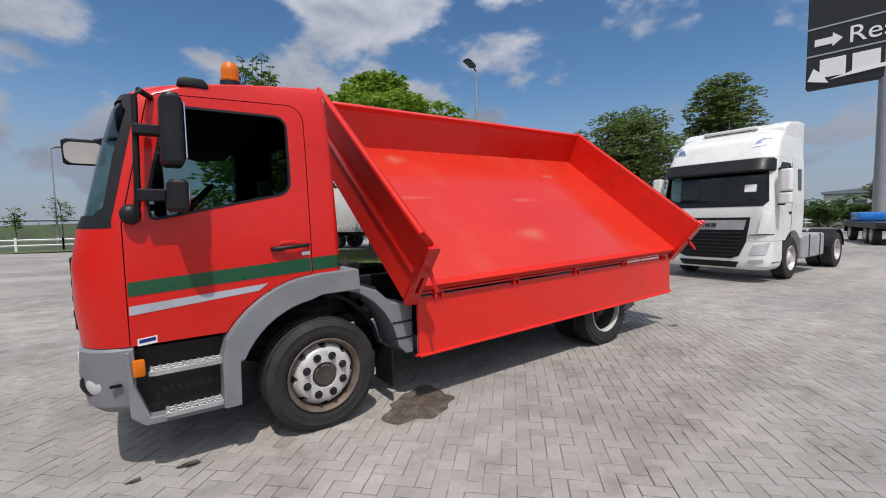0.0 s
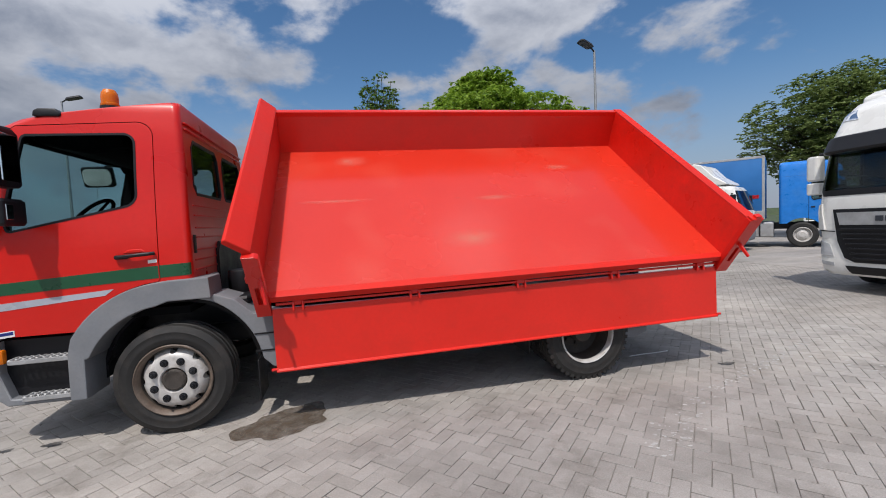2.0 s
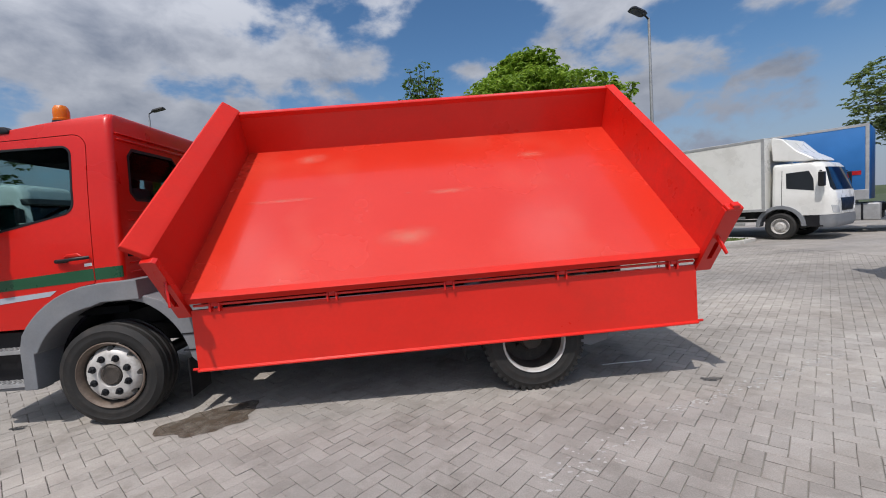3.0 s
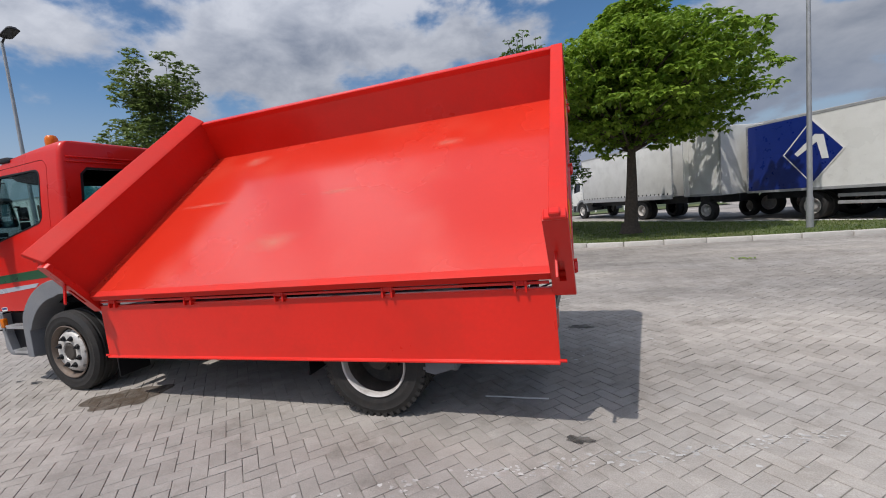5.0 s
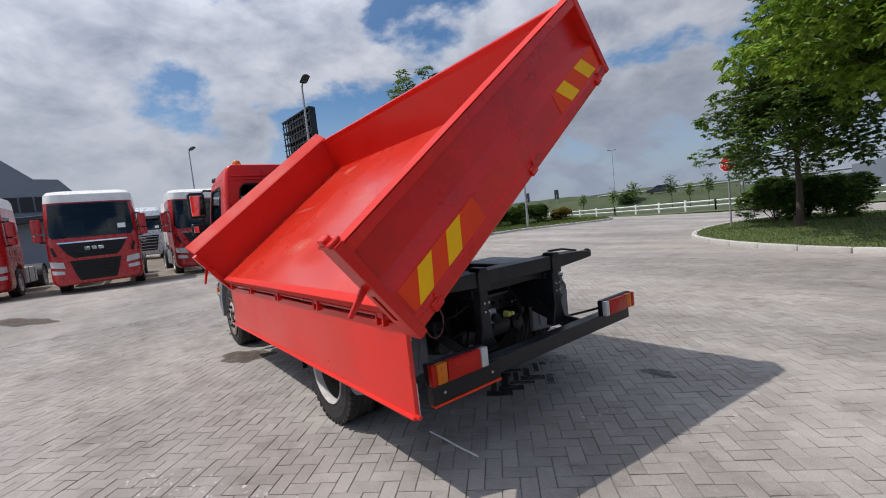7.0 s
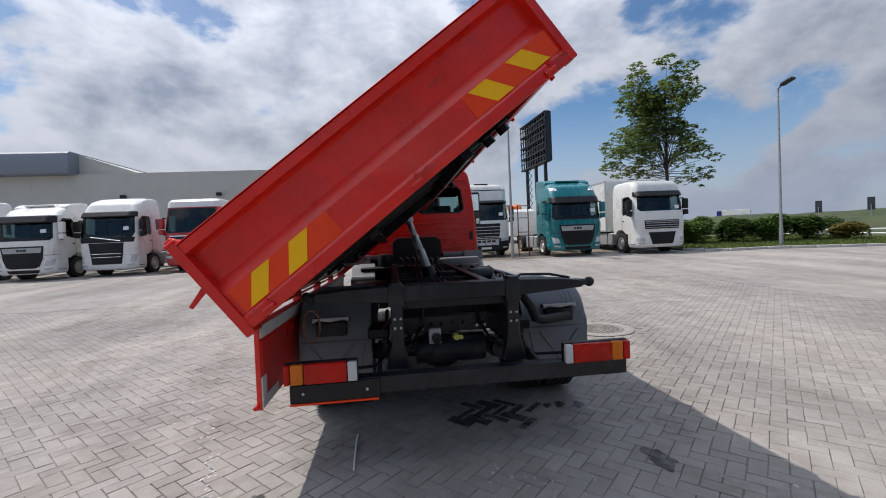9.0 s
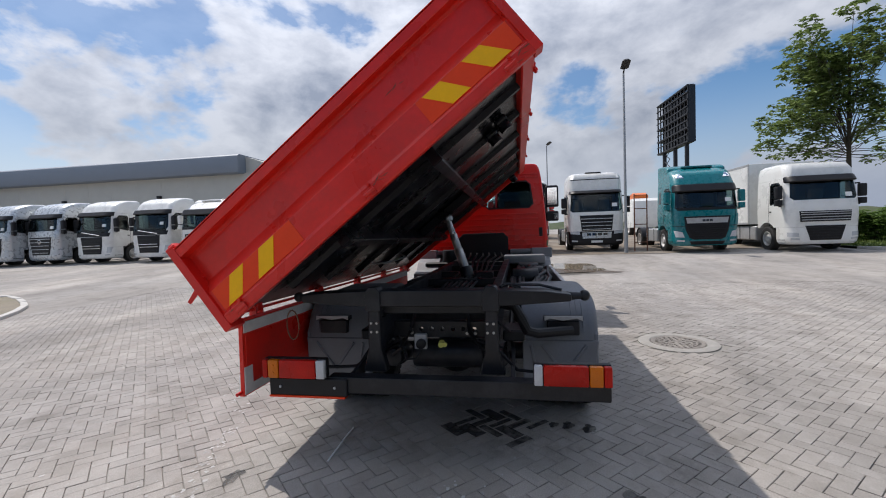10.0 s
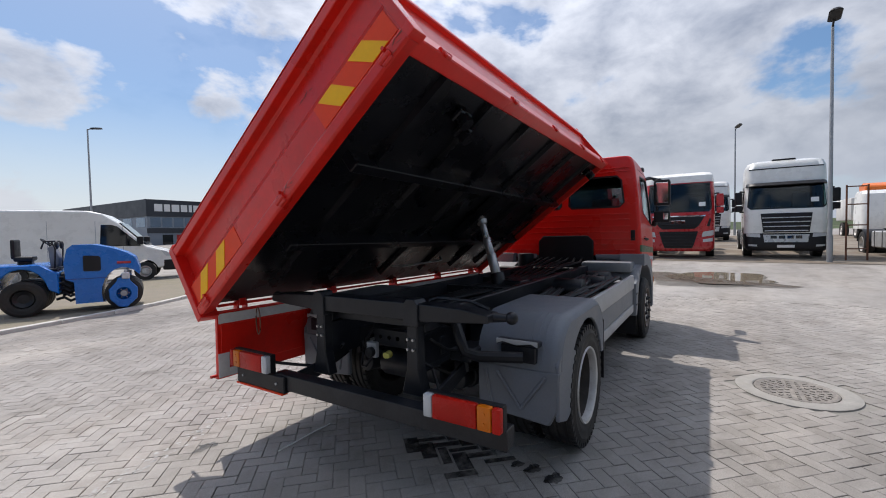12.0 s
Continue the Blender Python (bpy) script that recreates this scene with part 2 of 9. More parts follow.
RED = (0.60, 0.010, 0.005)
M = {
    "red": material("red_paint", RED, 0.32, var=0.06, scale=1.2, fine=25, coat=0.18, spec=0.42, rough_var=0.08, dirt=(0.58, 0.024, 0.014), dirt_amount=0.3, dirt_scale=1.1),
    "red_bed": material("red_bed_paint", (0.70, 0.017, 0.008), 0.34, var=0.06, scale=1.5, fine=30, coat=0.22, spec=0.42, rough_var=0.08, bump=0.03, bump_scale=9,
                        dirt=(0.50, 0.02, 0.01), dirt_amount=0.35, dirt_scale=1.6),
    "red_floor": material("red_floor_paint", (0.58, 0.028, 0.012), 0.25, var=0.05, scale=0.9, fine=30, coat=0.28, rough_var=0.09, bump=0.05, bump_scale=7,
                          dirt=(0.62, 0.10, 0.06), dirt_amount=0.35, dirt_scale=1.15, dirt_from=0.58, dirt_soft=True),
    "red_old": material("red_worn_paint", (0.67, 0.015, 0.007), 0.32, var=0.12, scale=2.5, fine=30, coat=0.14, spec=0.4, dirt=(0.36, 0.02, 0.012), dirt_amount=0.4, dirt_scale=3),
    "red_dull": material("red_dull_paint", (0.60, 0.014, 0.006), 0.6, var=0.08, scale=2, fine=30, spec=0.3, dirt=(0.5, 0.03, 0.02), dirt_amount=0.3, dirt_scale=2.5),
    "green": material("green_stripe", (0.006, 0.075, 0.03), 0.35, var=0.08, coat=0.3),
    "silver": material("silver_stripe", (0.40, 0.42, 0.47), 0.35, var=0.08),
    "bare": material("bare_strip", (0.60, 0.575, 0.55), 0.5, var=0.12, dirt=(0.4, 0.32, 0.28), dirt_amount=0.35, dirt_scale=4),
    "grey": material("grey_plastic", (0.185, 0.195, 0.21), 0.55, var=0.12, scale=4, bump=0.08, bump_scale=250, dirt=(0.26, 0.25, 0.24), dirt_amount=0.35),
    "guard": material("dark_grey_guard", (0.14, 0.152, 0.172), 0.5, var=0.12, scale=4, bump=0.1, bump_scale=200, dirt=(0.15, 0.145, 0.14), dirt_amount=0.4, dirt_scale=3),
    "black": material("black_plastic", (0.010, 0.010, 0.012), 0.45, var=0.2, spec=0.32, bump=0.08, bump_scale=200),
    "chassis": material("chassis_black", (0.009, 0.0105, 0.0145), 0.42, spec=0.38, var=0.3, scale=5, bump=0.12, bump_scale=60, dirt=(0.05, 0.048, 0.046), dirt_amount=0.4, dirt_scale=5),
    "under": material("black_underbody", (0.005, 0.0055, 0.008), 0.3, var=0.3, scale=3, spec=0.24, bump=0.05, bump_scale=18, dirt=(0.020, 0.020, 0.023), dirt_amount=0.5, dirt_scale=2, rough_var=0.12),
    "rubber": material("tyre_rubber", (0.015, 0.0145, 0.014), 0.68, var=0.25, scale=9, bump=0.12, bump_scale=120, dirt=(0.044, 0.036, 0.030), dirt_amount=0.6, dirt_scale=5),
    "rim": material("silver_rim", (0.56, 0.545, 0.52), 0.5, metal=0.15, var=0.1, dirt=(0.22, 0.17, 0.13), dirt_amount=0.5, dirt_scale=9),
    "rim_rusty": material("rusty_rim_flange", (0.15, 0.115, 0.09), 0.6, metal=0.2, var=0.35, scale=9, bump=0.15, dirt=(0.10, 0.06, 0.04), dirt_amount=0.7, dirt_scale=7),
    "office_glass": material("sky_blue_glazing", (0.20, 0.27, 0.36), 0.08, metal=0.6, var=0.12, scale=0.6),
    "rim_dark": material("dark_brown_rim", (0.06, 0.05, 0.042), 0.75, var=0.35, scale=14, bump=0.2),
    "steel": material("bare_steel", (0.42, 0.42, 0.42), 0.35, metal=0.8, var=0.12, dirt=(0.2, 0.18, 0.16), dirt_amount=0.4),
    "alu": material("aluminium", (0.42, 0.425, 0.43), 0.5, metal=0.35, var=0.12, scale=8, dirt=(0.25, 0.24, 0.22), dirt_amount=0.4),
    "chrome": material("chrome", (0.9, 0.9, 0.9), 0.06, metal=1.0, var=0.02),
    "white": material("white_paint", (0.76, 0.755, 0.72), 0.3, var=0.04, scale=2, coat=0.4, dirt=(0.52, 0.50, 0.46), dirt_amount=0.35, dirt_scale=1.3),
    "dull_white": material("dull_white", (0.62, 0.62, 0.60), 0.55, var=0.07, scale=2, dirt=(0.4, 0.39, 0.37), dirt_amount=0.4, dirt_scale=1.5),
    "teal": material("teal_paint", (0.0, 0.15, 0.17), 0.3, var=0.06, coat=0.5),
    "lorry_red": material("truck_red_paint", (0.42, 0.012, 0.016), 0.3, var=0.08, coat=0.5),
    "blue": material("blue_paint", (0.01, 0.19, 0.62), 0.35, var=0.1, coat=0.3, dirt=(0.1, 0.2, 0.4), dirt_amount=0.3),
    "azure": material("azure_paint", (0.001, 0.135, 0.50), 0.28, var=0.06, coat=0.15, dirt=(0.01, 0.15, 0.45), dirt_amount=0.25),
    "rusty": material("rusty_steel", (0.16, 0.07, 0.04), 0.85, var=0.3, bump=0.2),
    "navy": material("navy_panel", (0.006, 0.022, 0.18), 0.35, var=0.1, coat=0.2),
    "tarp_blue": material("blue_tarpaulin", (0.015, 0.14, 0.40), 0.5, var=0.12, scale=1.5, bump=0.2, bump_scale=3),
    "silver_paint": material("silver_paint", (0.5, 0.52, 0.53), 0.3, metal=0.4, var=0.05, coat=0.3),
    "orange": material("orange_paint", (0.72, 0.16, 0.02), 0.4, var=0.08),
    "yellow": material("yellow_film", (0.93, 0.49, 0.004), 0.45, var=0.06, spec=0.25, dirt=(0.45, 0.25, 0.03), dirt_amount=0.3),
    "pale_yellow": material("pale_yellow_plastic", (0.55, 0.50, 0.10), 0.5, var=0.15),
    "orange_film": material("orange_red_film", (0.80, 0.055, 0.010), 0.45, var=0.06, spec=0.25),
    "lens_red": material("red_lens", (0.46, 0.010, 0.004), 0.3, spec=0.25, var=0.2, fine=140, coat=0.0, bump=0.25, bump_scale=140),
    "lens_amber": material("amber_lens", (0.62, 0.15, 0.004), 0.22, var=0.12, spec=0.35, fine=140, bump=0.25, bump_scale=140),
    "lens_clear": material("clear_lens", (0.52, 0.53, 0.54), 0.12, var=0.15, fine=120, coat=0.6, bump=0.25, bump_scale=140),
    "dark_glass": material("dark_windscreen", (0.008, 0.011, 0.014), 0.05, var=0.3, scale=1.2, rough_var=0.02),
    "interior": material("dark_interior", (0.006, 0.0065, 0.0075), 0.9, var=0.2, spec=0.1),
    "seat": material("grey_seat_fabric", (0.06, 0.065, 0.075), 0.9, var=0.25, bump=0.2, bump_scale=150),
    "paper": material("white_paper", (0.8, 0.8, 0.78), 0.6, var=0.03),
    "galv": material("galvanised_pole", (0.36, 0.37, 0.38), 0.5, metal=0.5, var=0.12, scale=5),
    "concrete": material("kerb_concrete", (0.50, 0.48, 0.45), 0.85, var=0.12, scale=5, bump=0.25, bump_scale=60, dirt=(0.25, 0.23, 0.2), dirt_amount=0.4, rnd=0.08),
    "ring": material("manhole_ring_concrete", (0.30, 0.285, 0.26), 0.85, var=0.15, scale=9, bump=0.25, bump_scale=70, dirt=(0.24, 0.22, 0.19), dirt_amount=0.6, dirt_scale=5),
    "iron": material("cast_iron", (0.20, 0.18, 0.16), 0.75, var=0.25, scale=20, bump=0.4, bump_scale=60, dirt=(0.32, 0.29, 0.25), dirt_amount=0.7, dirt_scale=8),
    "facade": material("facade_panel", (0.52, 0.51, 0.46), 0.6, var=0.05, scale=1.0),
    "facade_grey": material("grey_facade_panel", (0.20, 0.23, 0.27), 0.5, var=0.06, scale=0.7),
    "facade_dark": material("dark_facade_panel", (0.03, 0.035, 0.045), 0.5, var=0.1, scale=0.7),
    "bark": material("bark", (0.085, 0.065, 0.05), 0.9, var=0.35, scale=14, bump=0.8, bump_scale=30),
    "sign_face": material("sign_face", (0.012, 0.013, 0.018), 0.35, var=0.15),
    "sign_white": material("sign_white", (0.75, 0.75, 0.73), 0.5, var=0.06),
    "fence_white": material("white_fence_paint", (0.75, 0.75, 0.73), 0.6, var=0.06),
}
M["glass"] = glass_material("window_glass", (0.70, 0.79, 0.79))
M["glass_cab"] = glass_material("cab_glass", (0.62, 0.70, 0.69), least=0.035)
M["glass_dark"] = glass_material("tinted_glass", (0.62, 0.70, 0.70))


def stain_material(name, color, rough, edge, faded=False):
    m = bpy.data.materials.new(name)
    m.use_nodes = True
    nt = m.node_tree
    N, L = nt.nodes.new, nt.links.new
    b, out = nt.nodes["Principled BSDF"], nt.nodes["Material Output"]
    b.inputs["Base Color"].default_value = (*color, 1)
    b.inputs["Roughness"].default_value = rough
    tr, mx, nz, mr, co = N("ShaderNodeBsdfTransparent"), N("ShaderNodeMixShader"), N("ShaderNodeTexNoise"), N("ShaderNodeMapRange"), N("ShaderNodeTexCoord")
    L(co.outputs["Object"], nz.inputs["Vector"])
    nz.inputs["Scale"].default_value, nz.inputs["Detail"].default_value = 9, 6
    mr.inputs[1].default_value, mr.inputs[2].default_value, mr.inputs[3].default_value, mr.inputs[4].default_value = 0.30, 0.62, edge[0], edge[1]
    L(nz.outputs["Fac"], mr.inputs[0])
    cover = mr.outputs[0]
    if faded:
        mp, gr, mu = N("ShaderNodeMapping"), N("ShaderNodeTexGradient"), N("ShaderNodeMath")
        mp.inputs["Location"].default_value, mp.inputs["Scale"].default_value = (-1, -1, 0), (2, 2, 0)
        gr.gradient_type, mu.operation = "QUADRATIC_SPHERE", "MULTIPLY"
        L(co.outputs["Generated"], mp.inputs["Vector"]), L(mp.outputs[0], gr.inputs[0])
        L(gr.outputs["Fac"], mu.inputs[0]), L(cover, mu.inputs[1])
        cover = mu.outputs[0]
    L(cover, mx.inputs[0]), L(tr.outputs[0], mx.inputs[1]), L(b.outputs[0], mx.inputs[2]), L(mx.outputs[0], out.inputs[0])
    return m


M["scuff"] = stain_material("rubbed_pale_paint", (0.74, 0.22, 0.15), 0.5, (0.2, 0.72), True)


# ---- mesh helpers ----
PANELS = {"cab", "door", "headboard", "headboard_post", "tailboard", "tailboard_post", "side_board", "drop_side", "end_flange", "front_bumper", "wheel_arch", "rear_arch", "mudguard", "splash_panel", "mirror",
          "wide_mirror", "bonnet", "rear_frame", "cab_roof", "roof_deflector", "bumper", "body", "box_body", "sun_visor", "tipping_beam", "rear_post", "rear_bumper", "floor_edge", "step_frame", "tail_light", "side_fairing"}
AXES = {"x": (0, 1, 2), "y": (1, 0, 2), "z": (2, 0, 1)}


def part(name, bm, mat, parent=None, label="", m=None, smooth=True, angle=32):
    """Link a bmesh as one mesh object, under a thing or a part when parent is given."""
    if m is not None:
        bmesh.ops.transform(bm, matrix=m, verts=bm.verts)
    me = bpy.data.meshes.new(name)
    bmesh.ops.recalc_face_normals(bm, faces=bm.faces)
    bm.to_mesh(me)
    bm.free()
    for mm in mat if isinstance(mat, (list, tuple)) else [mat]:
        me.materials.append(mm)
    if smooth and len(me.polygons):
        me.polygons.foreach_set("use_smooth", [True] * len(me.polygons))
        me.set_sharp_from_angle(angle=radians(angle))
    ob = new(name, me)
    if parent is not None:
        ob.parent = parent
    if smooth and name in PANELS:
        flat_mod = ob.modifiers.new("area_normals", "WEIGHTED_NORMAL")
        flat_mod.mode, flat_mod.weight, flat_mod.keep_sharp = "FACE_AREA", 80, True
    if label:
        ob["label"] = label
    return ob


def thing(name, label, category, group="", m=None):
    ob = new(name)
    ob.empty_display_size = 0.2
    if m is not None:
        ob.matrix_world = m
    return tagged(ob, label, category, group)


def B():
    return bmesh.new()


def bevel(bm, edges, b, seg=2):
    if b > 0:
        bmesh.ops.bevel(bm, geom=list(edges), offset=b, offset_type="OFFSET", segments=seg, profile=0.5, affect="EDGES", clamp_overlap=True)


def box(bm, x0, x1, y0, y1, z0, z1, b=0.0, seg=1, m=None, mi=0):
    t = bmesh.new()
    bmesh.ops.create_cube(t, size=1.0)
    bmesh.ops.transform(t, matrix=Matrix.Translation(((x0 + x1) / 2, (y0 + y1) / 2, (z0 + z1) / 2)) @ Matrix.Diagonal((abs(x1 - x0), abs(y1 - y0), abs(z1 - z0), 1)), verts=t.verts)
    bevel(t, t.edges, b, seg)
    return merge(bm, t, m, mi)


def merge(bm, t, m=None, mi=0):
    if m is not None:
        bmesh.ops.transform(t, matrix=m, verts=t.verts)
    vs = [bm.verts.new(v.co) for v in t.verts]
    t.verts.index_update()
    for f in t.faces:
        nf = bm.faces.new([vs[v.index] for v in f.verts])
        nf.material_index = mi or f.material_index
    t.free()
    return bm


def prism(bm, pts, axis, a0, a1, b=0.0, seg=1, m=None, mi=0):
    """A flat outline in the two other axes, drawn out along axis from a0 to a1."""
    t = bmesh.new()
    k, i, j = AXES[axis]
    rings = []
    for a in (a0, a1):
        ring_v = []
        for p in pts:
            co = [0, 0, 0]
            co[k], co[i], co[j] = a, p[0], p[1]
            ring_v.append(t.verts.new(co))
        rings.append(ring_v)
    n = len(pts)
    t.faces.new(rings[0])
    t.faces.new(rings[1][::-1])
    for q in range(n):
        t.faces.new((rings[0][q], rings[0][(q + 1) % n], rings[1][(q + 1) % n], rings[1][q]))
    bmesh.ops.recalc_face_normals(t, faces=t.faces)
    bevel(t, t.edges, b, seg)
    return merge(bm, t, m, mi)


def cyl(bm, p0, p1, r, r2=None, seg=20, m=None, mi=0, b=0.0):
    t = bmesh.new()
    p0, p1 = Vector(p0), Vector(p1)
    d = p1 - p0
    bmesh.ops.create_cone(t, cap_ends=True, segments=seg, radius1=r, radius2=r if r2 is None else r2, depth=d.length)
    if b:
        bevel(t, [e for e in t.edges if len(e.link_faces) == 2 and any(len(f.verts) > 4 for f in e.link_faces)], b, 2)
    bmesh.ops.transform(t, matrix=Matrix.Translation((p0 + p1) / 2) @ d.to_track_quat("Z", "Y").to_matrix().to_4x4(), verts=t.verts)
    return merge(bm, t, m, mi)


def ball(bm, c, r, sx=1, sy=1, sz=1, seg=16, m=None, mi=0):
    t = bmesh.new()
    bmesh.ops.create_uvsphere(t, u_segments=seg, v_segments=max(6, seg // 2), radius=r)
    bmesh.ops.transform(t, matrix=Matrix.Translation(c) @ Matrix.Diagonal((sx, sy, sz, 1)), verts=t.verts)
    return merge(bm, t, m, mi)


def tube(bm, pts, r, seg=8, m=None, mi=0, r_end=None):
    """A round bar along a line of points."""
    pts = [Vector(p) for p in pts]
    t = bmesh.new()
    rings = []
    up = Vector((0.137, 0.31, 0.94))
    for i, p in enumerate(pts):
        d = (pts[min(i + 1, len(pts) - 1)] - pts[max(i - 1, 0)]).normalized()
        s = d.cross(up)
        if s.length < 0.05:
            s = d.cross(Vector((1, 0, 0)))
        s.normalize()
        w = d.cross(s)
        rr = r if r_end is None else r + (r_end - r) * i / (len(pts) - 1)
        rings.append([t.verts.new(p + (s * math.cos(a) + w * math.sin(a)) * rr) for a in (2 * math.pi * q / seg for q in range(seg))])
    for a, c in zip(rings, rings[1:]):
        for q in range(seg):
            t.faces.new((a[q], a[(q + 1) % seg], c[(q + 1) % seg], c[q]))
    t.faces.new(rings[0][::-1])
    t.faces.new(rings[-1])
    return merge(bm, t, m, mi)


def lathe(bm, prof, axis="y", c=(0, 0, 0), seg=40, m=None, mi=0, closed=False):
    """Turn a profile of (radius, place along the axis) round the axis."""
    t = bmesh.new()
    k, i, j = AXES[axis]
    rings = []
    for r, a in prof:
        ring_v = []
        for q in range(seg):
            an = 2 * math.pi * q / seg
            co = [0, 0, 0]
            co[k], co[i], co[j] = c[k] + a, c[i] + r * math.cos(an), c[j] + r * math.sin(an)
            ring_v.append(t.verts.new(co))
        rings.append(ring_v)
    pairs = list(zip(rings, rings[1:])) + ([(rings[-1], rings[0])] if closed else [])
    for a, d in pairs:
        for q in range(seg):
            t.faces.new((a[q], a[(q + 1) % seg], d[(q + 1) % seg], d[q]))
    if not closed:
        for rg, (r, _) in ((rings[0], prof[0]), (rings[-1], prof[-1])):
            if r < 0.02:
                t.faces.new(rg)
    bmesh.ops.recalc_face_normals(t, faces=t.faces)
    return merge(bm, t, m, mi)


def ring(xf, xb, hw, rf, rb, n=7, belly=0.0):
    """A rounded rectangle seen from above: front at xf, back at xb, half width hw; belly bows the front out."""
    pts = []

    def arc(cx, cy, r, a0):
        for q in range(n):
            a = a0 + (math.pi / 2) * q / (n - 1)
            pts.append((cx + r * math.cos(a), cy + r * math.sin(a)))

    arc(xb - rb, hw - rb, rb, 0)
    arc(xf + rf, hw - rf, rf, math.pi / 2)
    for q in range(1, n):
        y = (hw - rf) * (1 - 2 * q / n)
        pts.append((xf, y))
    arc(xf + rf, -hw + rf, rf, math.pi)
    arc(xb - rb, -hw + rb, rb, 1.5 * math.pi)
    if belly:
        pts = [(x - belly * max(0, 1 - (y / hw) ** 2) * max(0, min(1, (xf + 0.5 - x) / 0.5)), y) for x, y in pts]
    return pts


def loft(bm, levels, m=None, mi=0):
    """levels: (z, outline) from below to above; z may be a function of x and y."""
    t = bmesh.new()
    rings = [[t.verts.new((x, y, z(x, y) if callable(z) else z)) for x, y in pts] for z, pts in levels]
    n = len(rings[0])
    for a, c in zip(rings, rings[1:]):
        for q in range(n):
            t.faces.new((a[q], a[(q + 1) % n], c[(q + 1) % n], c[q]))
    t.faces.new(rings[0][::-1])
    t.faces.new(rings[-1])
    bmesh.ops.recalc_face_normals(t, faces=t.faces)
    return merge(bm, t, m, mi)


def carve(bm, cutter, op="DIFFERENCE"):
    """bm cut by (or met with) cutter; both are used up."""
    obs = []
    for b_ in (bm, cutter):
        me = bpy.data.meshes.new("tmp")
        b_.to_mesh(me)
        b_.free()
        me.materials.append(M["red"]), me.materials.append(M["interior"])
        obs.append(new("tmp", me))
    mod = obs[0].modifiers.new("cut", "BOOLEAN")
    mod.operation, mod.object, mod.solver = op, obs[1], "EXACT"
    dg = bpy.context.evaluated_depsgraph_get()
    dg.update()
    me2 = bpy.data.meshes.new_from_object(obs[0].evaluated_get(dg))
    r = bmesh.new()
    r.from_mesh(me2)
    for o in obs:
        me = o.data
        bpy.data.objects.remove(o)
        bpy.data.meshes.remove(me)
    bpy.data.meshes.remove(me2)
    return r


def rounded(corners, n=6):
    """A closed outline with rounded corners, from (x, z, radius)."""
    out = []
    m = len(corners)
    for i, (x, z, r) in enumerate(corners):
        p, a, c = Vector((x, z)), Vector(corners[i - 1][:2]), Vector(corners[(i + 1) % m][:2])
        da, dc = (a - p).normalized(), (c - p).normalized()
        half = math.acos(max(-1, min(1, da.dot(dc)))) / 2
        cut = r / math.tan(half)
        o = p + (da + dc).normalized() * (r / math.sin(half))
        s, e = p + da * cut - o, p + dc * cut - o
        for q in range(n + 1):
            v = s.lerp(e, q / n).normalized() * r + o
            out.append((v.x, v.y))
    return out


def arc_pts(cx, cz, r, a0, a1, n=12):
    return [(cx + r * math.cos(radians(a0 + (a1 - a0) * q / (n - 1))), cz + r * math.sin(radians(a0 + (a1 - a0) * q / (n - 1)))) for q in range(n)]

